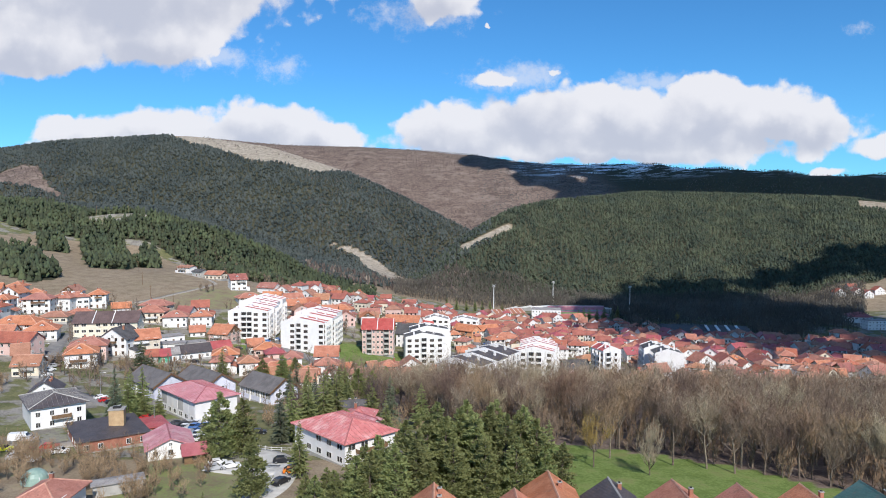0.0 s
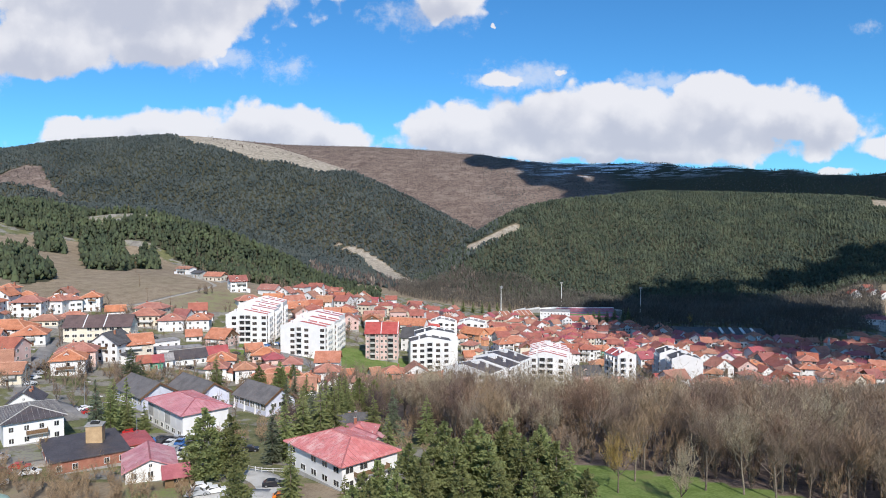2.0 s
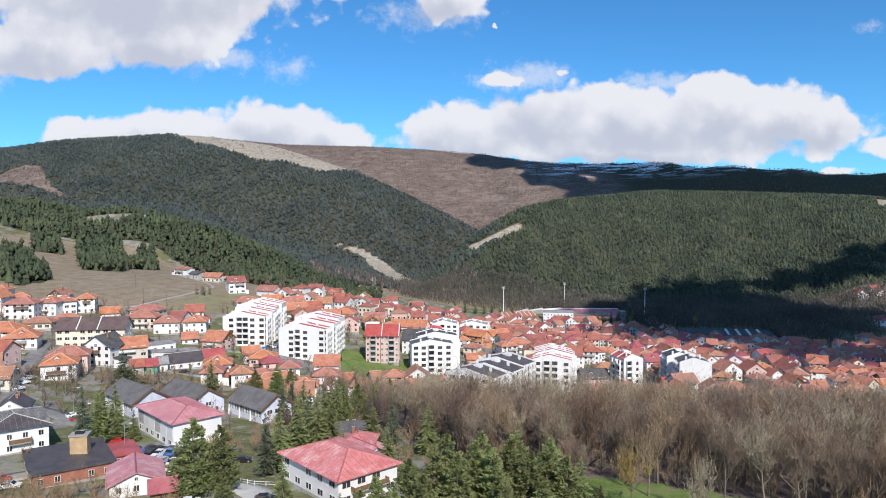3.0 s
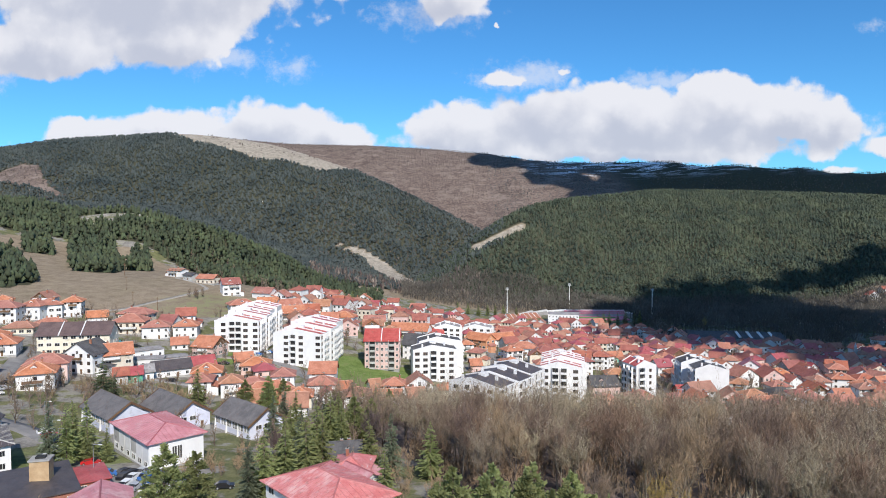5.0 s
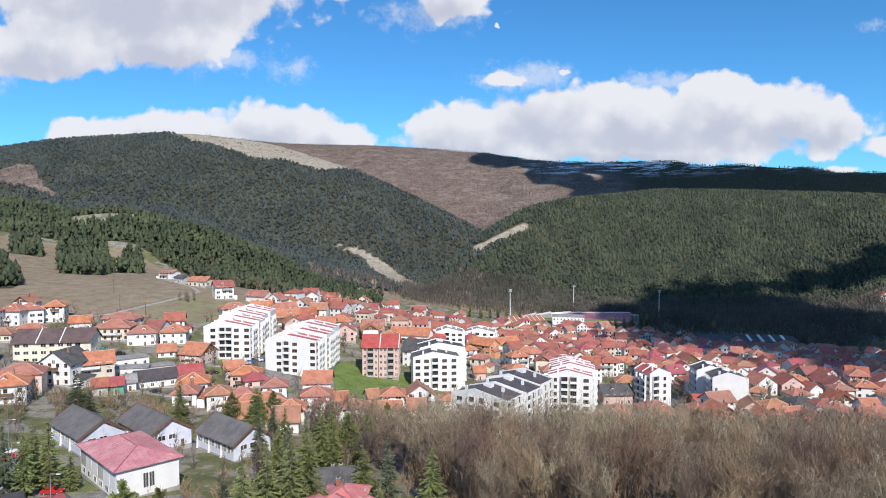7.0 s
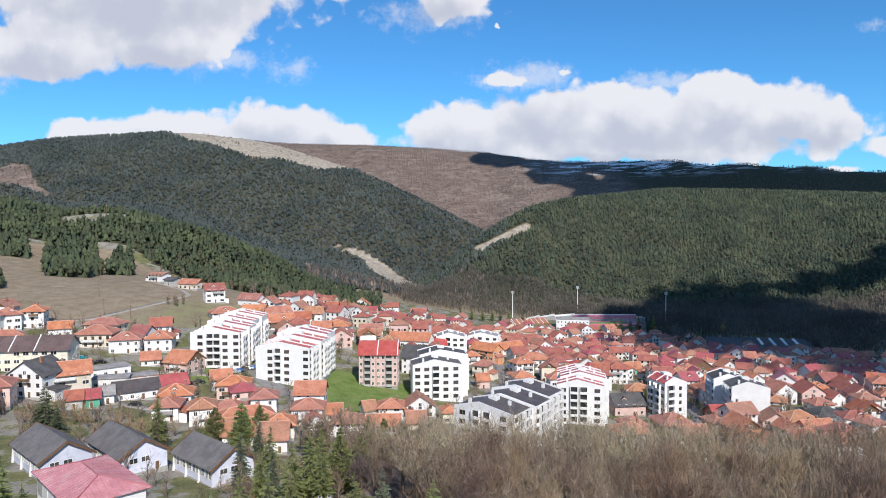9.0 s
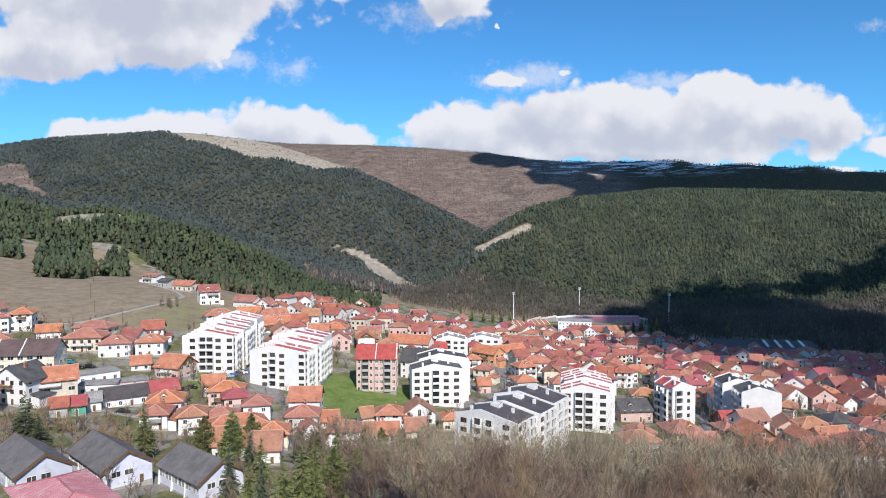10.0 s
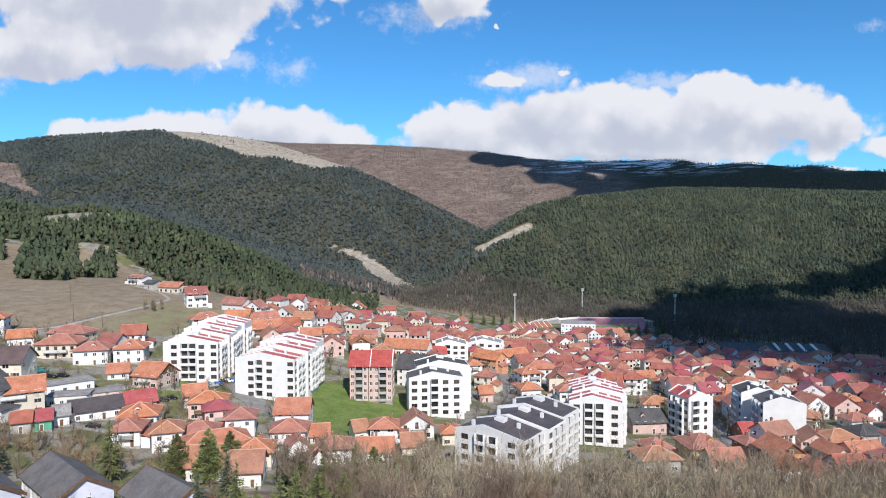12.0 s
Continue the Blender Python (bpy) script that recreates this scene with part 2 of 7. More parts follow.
def ground_material():
    """Grass, dry grass, bare soil, gravel, scrub and snow, laid out by the ground's own cover attribute."""
    material = bpy.data.materials.new("ground")
    material.use_nodes = True
    n = Nodes(material.node_tree)
    place = n.add("ShaderNodeNewGeometry").outputs["Position"]
    laid = n.add("ShaderNodeAttribute", attribute_name="cover")
    cover = n.add("ShaderNodeSeparateColor", {0: laid.outputs["Color"]})
    broad, middle, fine = n.noise(place, 0.02, 5.0, 0.6), n.noise(place, 0.16, 5.0, 0.65), n.noise(place, 1.6, 4.0, 0.65)
    blend = n.math("ADD", n.math("MULTIPLY", middle, 0.55), n.math("MULTIPLY", fine, 0.45))
    dry = n.mix(n.ramp(blend, 0.34, 0.66), (0.190, 0.146, 0.100), (0.325, 0.260, 0.185))
    dry = n.mix(n.math("MULTIPLY", n.ramp(broad, 0.50, 0.72), 0.22), dry, (0.15, 0.14, 0.065))
    green = n.mix(n.ramp(blend, 0.36, 0.64), (0.105, 0.150, 0.036), (0.190, 0.255, 0.078))
    green = n.mix(n.math("MULTIPLY", n.ramp(middle, 0.52, 0.72), 0.6), green, (0.19, 0.17, 0.075))
    scrub = n.mix(n.ramp(blend, 0.38, 0.62), (0.098, 0.072, 0.061), (0.228, 0.172, 0.142))
    # thickets and paler stony grass on the high moor, drawn out along the contours
    drawn = n.noise(n.add("ShaderNodeMapping", {0: place, 3: (0.020, 0.030, 0.05)}).outputs[0], 1.0, 7.0, 0.68)
    scrub = n.mix(n.math("MULTIPLY", n.ramp(drawn, 0.50, 0.62), 0.55), scrub, (0.275, 0.218, 0.182))
    scrub = n.mix(n.math("MULTIPLY", n.ramp(n.noise(place, 0.035, 6.0, 0.7), 0.53, 0.63), 0.65), scrub, (0.085, 0.060, 0.052))
    stony = n.mix(n.ramp(blend, 0.38, 0.62), (0.22, 0.19, 0.155), (0.42, 0.37, 0.30))
    edge = n.math("MULTIPLY", n.math("SUBTRACT", blend, 0.5), 0.9)
    yard = n.mix(n.ramp(blend, 0.36, 0.64), (0.17, 0.155, 0.135), (0.33, 0.305, 0.27))
    yard = n.mix(n.ramp(n.noise(place, 0.09, 4.0, 0.6), 0.45, 0.53), yard, n.mix(n.ramp(blend, 0.36, 0.64), (0.095, 0.105, 0.045), (0.20, 0.19, 0.095)))
    dry = n.mix(n.ramp(n.math("ADD", n.add("ShaderNodeAttribute", attribute_name="yards").outputs["Fac"], edge), 0.35, 0.65), dry, yard)
    colour = n.mix(n.ramp(n.math("ADD", cover.outputs[0], edge), 0.35, 0.65), dry, green)
    colour = n.mix(n.ramp(n.math("ADD", cover.outputs[1], edge), 0.35, 0.65), colour, scrub)
    colour = n.mix(n.ramp(n.math("ADD", cover.outputs[2], edge), 0.35, 0.65), colour, stony)
    floor = n.mix(n.ramp(blend, 0.4, 0.6), (0.040, 0.042, 0.026), (0.085, 0.080, 0.050))
    colour = n.mix(n.ramp(n.math("ADD", laid.outputs["Alpha"], edge), 0.35, 0.65), colour, floor)
    height = n.add("ShaderNodeSeparateXYZ", {0: place})
    snow = n.math("MULTIPLY", n.ramp(height.outputs[2], 172, 222), n.ramp(n.noise(n.add("ShaderNodeMapping", {0: place, 3: (0.010, 0.016, 0.12)}).outputs[0], 1.0, 7.0, 0.72), 0.50, 0.56))
    snow = n.math("MULTIPLY", snow, n.ramp(n.math("ADD", n.math("MULTIPLY", height.outputs[0], 1.0), 0.0), 170, 330))
    colour = n.mix(snow, colour, (0.86, 0.87, 0.90))
    relief = n.add("ShaderNodeBump", {"Height": n.math("ADD", fine, n.math("MULTIPLY", middle, 3.0)), "Strength": 0.5, "Distance": 0.25})
    shader = n.add("ShaderNodeBsdfPrincipled", {"Base Color": colour, "Roughness": 0.95, "Normal": relief.outputs[0], "Specular IOR Level": 0.15})
    n.add("ShaderNodeOutputMaterial", {0: shader.outputs[0]})
    return material


M = {
    "ground": ground_material(),
    "plaster_white": surface("plaster_white", (0.70, 0.685, 0.665), (0.785, 0.77, 0.75), 2.5, 8, stain=(0.60, 0.58, 0.545), stain_at=(0.60, 0.78), vary=0.05),
    "plaster_cream": surface("plaster_cream", (0.64, 0.56, 0.44), (0.76, 0.69, 0.56), 2.5, 8, stain=(0.42, 0.36, 0.28)),
    "plaster_yellow": surface("plaster_yellow", (0.60, 0.43, 0.17), (0.72, 0.55, 0.26), 2.5, 8, stain=(0.42, 0.33, 0.19)),
    "plaster_pink": surface("plaster_pink", (0.64, 0.43, 0.375), (0.75, 0.55, 0.485), 2.5, 8, stain=(0.52, 0.34, 0.29)),
    "plaster_lilac": surface("plaster_lilac", (0.56, 0.57, 0.68), (0.68, 0.69, 0.78), 2.5, 8, stain=(0.46, 0.46, 0.52)),
    "plaster_orange": surface("plaster_orange", (0.62, 0.28, 0.14), (0.72, 0.36, 0.20), 2.5, 8, stain=(0.42, 0.22, 0.14)),
    "plaster_grey": surface("plaster_grey", (0.36, 0.35, 0.33), (0.48, 0.46, 0.43), 2.5, 8, stain=(0.26, 0.25, 0.23)),
    "plaster_green": surface("plaster_green", (0.08, 0.36, 0.24), (0.14, 0.46, 0.32), 2.5, 8),
    "brick": surface("brick", (0.30, 0.115, 0.07), (0.42, 0.19, 0.12), 1.2, 9, stain=(0.22, 0.10, 0.07), bump=0.5),
    "brick_yellow": surface("brick_yellow", (0.37, 0.235, 0.13), (0.50, 0.34, 0.20), 1.4, 9, stain=(0.27, 0.17, 0.10), bump=0.5),
    "tile_orange": tiled("tile_orange", (0.38, 0.130, 0.075), (0.53, 0.215, 0.135)),
    "tile_red": tiled("tile_red", (0.29, 0.080, 0.055), (0.42, 0.135, 0.090)),
    "tile_brown": tiled("tile_brown", (0.32, 0.140, 0.085), (0.45, 0.215, 0.135)),
    "tile_grey": tiled("tile_grey", (0.060, 0.058, 0.060), (0.115, 0.110, 0.112)),
    "tile_slate": tiled("tile_slate", (0.105, 0.098, 0.098), (0.175, 0.162, 0.158)),
    "sheet_red": tiled("sheet_red", (0.34, 0.058, 0.062), (0.46, 0.105, 0.105), 2.0, 0.10, 0.45, 0.0, 0.5),
    "sheet_pink": tiled("sheet_pink", (0.52, 0.15, 0.155), (0.66, 0.25, 0.25), 2.0, 0.06, 0.45, 0.0, 0.55, (0.72, 0.47, 0.45)),
    "sheet_dark": tiled("sheet_dark", (0.060, 0.050, 0.052), (0.105, 0.088, 0.088), 2.0, 0.1, 0.55, 0.0, 0.55),
    "sheet_brown": tiled("sheet_brown", (0.105, 0.066, 0.060), (0.165, 0.108, 0.098), 2.0, 0.1, 0.55, 0.0, 0.55),
    "sheet_green": tiled("sheet_green", (0.055, 0.12, 0.105), (0.09, 0.17, 0.15), 2.0, 0.1, 0.5, 0.0, 0.55),
    "fibre_grey": tiled("fibre_grey", (0.22, 0.205, 0.20), (0.36, 0.34, 0.33), 1.2, 0.12, 0.9, 0.0, 0.18),
    "ridge_orange": surface("ridge_orange", (0.46, 0.22, 0.15), (0.60, 0.33, 0.24), 1.0, 8),
    "ridge_red": surface("ridge_red", (0.38, 0.15, 0.11), (0.50, 0.23, 0.18), 1.0, 8),
    "ridge_pink": surface("ridge_pink", (0.36, 0.10, 0.10), (0.46, 0.16, 0.16), 1.0, 8, 0.5),
    "glass": glass_dark("glass"),
    "frame_white": surface("frame_white", (0.68, 0.67, 0.64), (0.78, 0.77, 0.74), 2, 10, 0.5, 0.05),
    "frame_brown": surface("frame_brown", (0.10, 0.055, 0.03), (0.17, 0.09, 0.05), 1, 12, 0.6, 0.15),
    "wood": surface("wood", (0.12, 0.065, 0.035), (0.22, 0.13, 0.07), 0.8, 14, 0.75, 0.4),
    "concrete": surface("concrete", (0.30, 0.29, 0.27), (0.42, 0.40, 0.37), 1.8, 9, stain=(0.20, 0.19, 0.18)),
    "asphalt": surface("asphalt", (0.19, 0.182, 0.176), (0.29, 0.278, 0.265), 4.0, 6, 0.92, 0.3, stain=(0.33, 0.31, 0.28)),
    "gravel": surface("gravel", (0.26, 0.235, 0.20), (0.40, 0.365, 0.315), 3.0, 5, 0.95, 0.5, stain=(0.18, 0.15, 0.11)),
    "metal_grey": surface("metal_grey", (0.36, 0.37, 0.38), (0.50, 0.51, 0.52), 1.5, 8, 0.45, 0.05, metal=0.6),
    "bark": surface("bark", (0.105, 0.080, 0.060), (0.225, 0.180, 0.140), 0.6, 9, 0.95, 0.8, vary=0.25),
    "twigs_warm": surface("twigs_warm", (0.185, 0.120, 0.076), (0.345, 0.232, 0.150), 3.0, 5, 0.95, 0.2, vary=0.25),
    "twigs_rust": surface("twigs_rust", (0.26, 0.10, 0.05), (0.40, 0.17, 0.09), 3.0, 5, 0.95, 0.2, vary=0.1),
    "twigs": surface("twigs", (0.135, 0.094, 0.068), (0.280, 0.200, 0.146), 3.0, 5, 0.95, 0.2, vary=0.28),
    "twigs_pale": surface("twigs_pale", (0.23, 0.185, 0.126), (0.41, 0.335, 0.232), 3.0, 5, 0.95, 0.2, vary=0.2),
    "twigs_yellow": surface("twigs_yellow", (0.27, 0.18, 0.055), (0.40, 0.29, 0.09), 3.0, 5, 0.95, 0.2, vary=0.1),
    "needles": surface("needles", (0.195, 0.222, 0.080), (0.365, 0.385, 0.165), 1.2, 3, 0.9, 0.2, vary=0.2, thin=0.5),
    "needles_dark": surface("needles_dark", (0.085, 0.105, 0.052), (0.165, 0.190, 0.095), 1.2, 3, 0.9, 0.2, vary=0.15, thin=0.4),
    "twigs_dark": surface("twigs_dark", (0.085, 0.058, 0.055), (0.175, 0.128, 0.120), 3.0, 5, 0.95, 0.2, vary=0.15),
    "needles_blue": surface("needles_blue", (0.135, 0.160, 0.098), (0.255, 0.285, 0.180), 1.2, 3, 0.9, 0.2, vary=0.18, thin=0.5),
    # a little blue haze is worked into the dark tone of this green
    "needles_far": surface("needles_far", (0.029, 0.043, 0.031), (0.086, 0.100, 0.056), 34.0, 0.25, 0.95, 0.2, island=0.22),
    "needles_near": surface("needles_near", (0.032, 0.045, 0.024), (0.078, 0.093, 0.042), 26.0, 0.3, 0.95, 0.2, island=0.26),
    # blue of distant haze is mixed into the grey-green of these needles
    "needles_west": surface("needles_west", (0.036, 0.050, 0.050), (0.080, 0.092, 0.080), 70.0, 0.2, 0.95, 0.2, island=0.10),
    "scrub": surface("scrub", (0.092, 0.068, 0.059), (0.215, 0.165, 0.140), 45.0, 0.3, 0.95, 0.2, island=0.45),
    "twigs_grey": surface("twigs_grey", (0.072, 0.064, 0.052), (0.150, 0.130, 0.106), 40.0, 0.4, 0.95, 0.2, island=0.28),
    "paving": surface("paving", (0.40, 0.385, 0.36), (0.54, 0.525, 0.495), 2.5, 6, 0.9, 0.2, stain=(0.30, 0.28, 0.25)),
    "pitch_green": surface("pitch_green", (0.10, 0.21, 0.045), (0.15, 0.27, 0.07), 6, 2, 0.9, 0.2),
    "seat_red": surface("seat_red", (0.50, 0.12, 0.18), (0.64, 0.21, 0.28), 3, 3, 0.6, 0.2),
    "rubber": surface("rubber", (0.018, 0.018, 0.018), (0.035, 0.034, 0.033), 0.4, 12, 0.9, 0.2),
    "cloud": surface("cloud", (0.86, 0.87, 0.89), (0.93, 0.93, 0.93), 60, 0.05, 1.0, 0.0),
}


def paint(name, colour):
    return surface(name, tuple(c * 0.92 for c in colour), colour, 1.5, 10, 0.28, 0.02, 0.0)


CAR_PAINT = {"red": paint("paint_red", (0.48, 0.02, 0.02)), "white": paint("paint_white", (0.78, 0.78, 0.77)), "blue": paint("paint_blue", (0.05, 0.16, 0.42)),
             "black": paint("paint_black", (0.02, 0.02, 0.024)), "silver": paint("paint_silver", (0.42, 0.43, 0.45)), "orange": paint("paint_orange", (0.70, 0.19, 0.02)),
             "teal": paint("paint_teal", (0.03, 0.25, 0.28)), "yellow": paint("paint_yellow", (0.62, 0.66, 0.04))}


# ---- mesh helpers ----


def mesh_object(name, verts, faces, material, parent=None, label="", smooth=False):
    """One mesh object from plain lists; material may be a list with a slot number for each face in the second place."""
    data = bpy.data.meshes.new(name)
    data.from_pydata([tuple(v) for v in verts], [], [tuple(f) for f in faces])
    data.materials.append(material)
    if smooth:
        data.polygons.foreach_set("use_smooth", np.ones(len(data.polygons), bool))
    ob = new(name, data)
    if parent:
        ob.parent = parent
    if label:
        ob["label"] = label
    return ob


def quick_mesh(name, verts, tris, material):
    """A large mesh of triangles from arrays."""
    data = bpy.data.meshes.new(name)
    verts, tris = np.asarray(verts, np.float32), np.asarray(tris, np.int32)
    data.vertices.add(len(verts))
    data.vertices.foreach_set("co", verts.ravel())
    data.loops.add(tris.size)
    data.loops.foreach_set("vertex_index", tris.ravel())
    data.polygons.add(len(tris))
    data.polygons.foreach_set("loop_start", np.arange(0, tris.size, 3, dtype=np.int32))
    data.polygons.foreach_set("loop_total", np.full(len(tris), 3, np.int32))
    data.update(calc_edges=True)
    data.materials.append(material)
    return data


def scattered(name, shapes, places, sizes, turns, heights, material, label, category):
    """Many small things as one object of stuff: each place takes one of the shapes (verts, tris), scaled and turned."""
    rng = np.random.default_rng(len(places))
    pick = rng.integers(0, len(shapes), len(places))
    all_v, all_t, base = [], [], 0
    for k, (v, t) in enumerate(shapes):
        own = np.nonzero(pick == k)[0]
        if not len(own):
            continue
        c, s = np.cos(turns[own])[:, None], np.sin(turns[own])[:, None]
        x, y, z = v[None, :, 0] * sizes[own, None], v[None, :, 1] * sizes[own, None], v[None, :, 2] * heights[own, None]
        p = np.stack([x * c - y * s + places[own, 0:1], x * s + y * c + places[own, 1:2], z + places[own, 2:3]], -1)
        all_v.append(p.reshape(-1, 3))
        all_t.append((t[None] + (base + np.arange(len(own)) * len(v))[:, None, None]).reshape(-1, 3))
        base += len(own) * len(v)
    ob = new(name, quick_mesh(name, np.concatenate(all_v), np.concatenate(all_t), material))
    return tagged(ob, label, category, kind="stuff")


def inside(x, y, corners):
    """Which points lie in a polygon in plan."""
    hit = np.zeros(np.shape(x), bool)
    for (x0, y0), (x1, y1) in zip(corners, corners[1:] + corners[:1]):
        cross = ((y0 > y) != (y1 > y)) & (x < (x1 - x0) * (y - y0) / ((y1 - y0) or 1e-9) + x0)
        hit ^= cross
    return hit


# ---- ground ----
MEADOW = [(-420, 380), (-380, 470), (-362, 575), (-353, 600), (-335, 600), (-300, 604), (-268, 606), (-240, 596), (-205, 572), (-168, 540), (-130, 500), (-110, 440), (-120, 405), (-160, 385), (-260, 380)]
CLUMPS = [[(-330, 500), (-323, 530), (-242, 432), (-249, 412), (-290, 430)], [(-348, 585), (-340, 606), (-300, 548), (-319, 540)], [(-319, 600), (-290, 615), (-235, 520), (-226, 489), (-252, 484)], [(-266, 600), (-257, 609), (-224, 540), (-232, 515)]]
KNOB = [(-360, 690), (-352, 704), (-285, 708), (-283, 690), (-296, 664), (-318, 652), (-346, 660)]
def bald_west(x, y):
    """The pale bare wedge just below the crest of the western mountain."""
    u = x / np.maximum(y, 60)
    crest = np.interp(u, [-0.36, -0.29, -0.20, -0.144], [1420, 1400, 1370, 1330])
    depth = np.interp(u, [-0.40, -0.37, -0.28, -0.19, -0.135], [0, 70, 112, 92, 0])
    return (y > crest - depth) & (u > -0.40) & (u < -0.135) & (y < 1480)


SCAR = [(-168, 1024), (-128, 1008), (-112, 990), (-72, 955), (-36, 880), (-46, 845), (-72, 850), (-122, 975), (-150, 1005)]
BARE_EAST = [(98, 966), (84, 953), (69, 942), (54, 929), (40, 913), (22, 905), (20, 886), (38, 894), (54, 908), (70, 919), (85, 930), (98, 944)]
SCRUB_WEST = [(-900, 1300), (-737, 1285), (-650, 1200), (-612, 1110), (-630, 1040), (-740, 1010), (-900, 1010)]
CLEARING = [(735, 1215), (900, 1240), (900, 1130), (736, 1130), (705, 1156)]
PARK = [(-10, 100), (10, 165), (32, 172), (58, 160), (76, 148), (130, 140), (190, 110), (140, 60), (0, 60)]
WOOD = [(-52, 258), (-15, 274), (8, 262), (40, 262), (62, 268), (150, 282), (300, 310), (350, 250), (330, 115), (180, 116), (112, 122), (88, 131), (74, 144), (57, 157), (32, 170), (4, 172), (-6, 196), (-20, 222), (-30, 235)]
GARDEN_LAWN = [(-67, 156), (-54, 156), (-44, 142), (-38, 128), (-50, 116), (-66, 128), (-64, 145)]
BRICK_LAWN = [(-115, 327), (-102, 329), (-96, 342), (-100, 351), (-110, 352), (-118, 342)]
LAWN = [(-62, 372), (-44, 378), (-18, 368), (-10, 345), (-32, 308), (-52, 318)]


def build_ground():
    v = np.linspace(-1.35, 1.35, 340)
    y = np.concatenate([np.linspace(-380, 40, 30), np.linspace(46, 760, 190), np.linspace(768, 1500, 76), np.linspace(1515, 4300, 54)])
    vv, yy = np.meshgrid(v, y)
    xx = vv * (yy + 400)
    zz = land(xx, yy)
    verts = np.stack([xx, yy, zz], -1).reshape(-1, 3)
    rows, cols = yy.shape
    a = (np.arange(rows - 1)[:, None] * cols + np.arange(cols - 1)[None]).ravel()
    tris = np.concatenate([np.stack([a, a + 1, a + cols + 1], 1), np.stack([a, a + cols + 1, a + cols], 1)])
    data = quick_mesh("ground", verts, tris, M["ground"])
    data.polygons.foreach_set("use_smooth", np.ones(len(tris), bool))
    x, y = verts[:, 0], verts[:, 1]
    u = x / np.maximum(y, 60)
    green = 0.35 + 0.0 * x
    green[inside(x, y, PARK) | inside(x, y, LAWN) | inside(x, y, BRICK_LAWN)] = 1.0
    green[inside(x, y, MEADOW)] = 0.02
    field = inside(x, y, MEADOW)
    green[field] = (np.clip((x + 235) / 90, 0, 1) * np.clip((500 - y) / 60, 0, 1) * 0.45)[field]
    green[y > 640] = 0.3
    scrub = np.where((y > 1480) | inside(x, y, SCRUB_WEST), 1.0, 0.0)
    scrub[(y > 1330) & (u > -0.13)] = 1.0
    scrub[inside(x, y, WOOD)] = 0.85
    # forest floor cover also stands in for cloud shade that darkens the ridge
    ridge = np.where(y > 1400, np.clip((u - np.interp(y, [1440, 1700, 2300], [0.27, 0.20, 0.10])) / 0.09, 0, 1) * 0.62, 0.0)
    green[inside(x, y, GARDEN_LAWN)] = 0.50
    near = (y < 215) & ~inside(x, y, PARK) & ~inside(x, y, WOOD) & ~inside(x, y, GARDEN_LAWN)
    green[near] = (0.34 + 0.16 * np.sin(x / 17 + 1.3 * np.sin(y / 13)) * np.sin(y / 19 + x / 41))[near]
    stony = np.zeros(len(x))
    for shape, amount in ((SCAR, 0.72), (BARE_EAST, 0.6), (KNOB, 0.45), (CLEARING, 0.5)):
        stony[inside(x, y, shape)] = amount
        scrub[inside(x, y, shape)] = 0.0
    stony[bald_west(x, y)], scrub[bald_west(x, y)] = 0.6, 0.0
    yards = np.where((y > 155) & ~inside(x, y, WOOD) & (y < 740) & (abs(u) < 0.75) & ~field, 1.0, 0.0)
    data.attributes.new("yards", "FLOAT", "POINT").data.foreach_set("value", yards.astype(np.float32))
    cover = data.color_attributes.new("cover", "FLOAT_COLOR", "POINT")
    cover.data.foreach_set("color", np.stack([green, scrub, stony, np.where(near_hill(x, y) | east_hill(x, y) | west_hill(x, y), 1.0, ridge)], 1).ravel().astype(np.float32))
    tagged(new("ground", data), "grassy valley floor rising into wooded hills", "ground", kind="structure")


# ---- far woods ----


def far_conifer(seed, sides=5):
    """A ragged conifer of two or three skirts, one metre high and about one wide."""
    rng = np.random.default_rng(seed)
    verts, tris = [], []
    skirts = 2
    for k in range(skirts):
        low, high = 0.06 + 0.86 * k / skirts * 0.9, min(1.0, 0.06 + (k + 1.75) / skirts * 0.9)
        if k == skirts - 1:
            high = 1.0
        wide = (0.5 - 0.32 * k / skirts) * rng.uniform(0.85, 1.15)
        base = len(verts)
        for s in range(sides):
            a, r = 2 * math.pi * (s + rng.uniform(-0.25, 0.25)) / sides, wide * rng.uniform(0.62, 1.2)
            verts.append((r * math.cos(a), r * math.sin(a), low + rng.uniform(-0.05, 0.05)))
        verts.append((rng.uniform(-0.05, 0.05), rng.uniform(-0.05, 0.05), high))
        tris += [(base + s, base + (s + 1) % sides, base + sides) for s in range(sides)]
    return np.array(verts), np.array(tris)


def far_pine(seed):
    """A round-topped pine: a broken lumpy crown on a short stem."""
    rng = np.random.default_rng(seed)
    verts, tris = [], []
    for k in range(2):
        c = np.array([rng.uniform(-0.18, 0.18), rng.uniform(-0.18, 0.18), 0.45 + 0.26 * k])
        r = (0.42 - 0.07 * k) * rng.uniform(0.8, 1.15)
        base = len(verts)
        for s in range(4):
            a = 2 * math.pi * (s + rng.uniform(-0.3, 0.3)) / 4
            verts.append(c + (r * math.cos(a), r * math.sin(a), rng.uniform(-0.07, 0.07)))
        verts += [c + (0, 0, r * rng.uniform(0.55, 0.9)), c - (0, 0, r * 0.6)]
        for s in range(4):
            tris += [(base + s, base + (s + 1) % 4, base + 4), (base + (s + 1) % 4, base + s, base + 5)]
    return np.array(verts), np.array(tris)


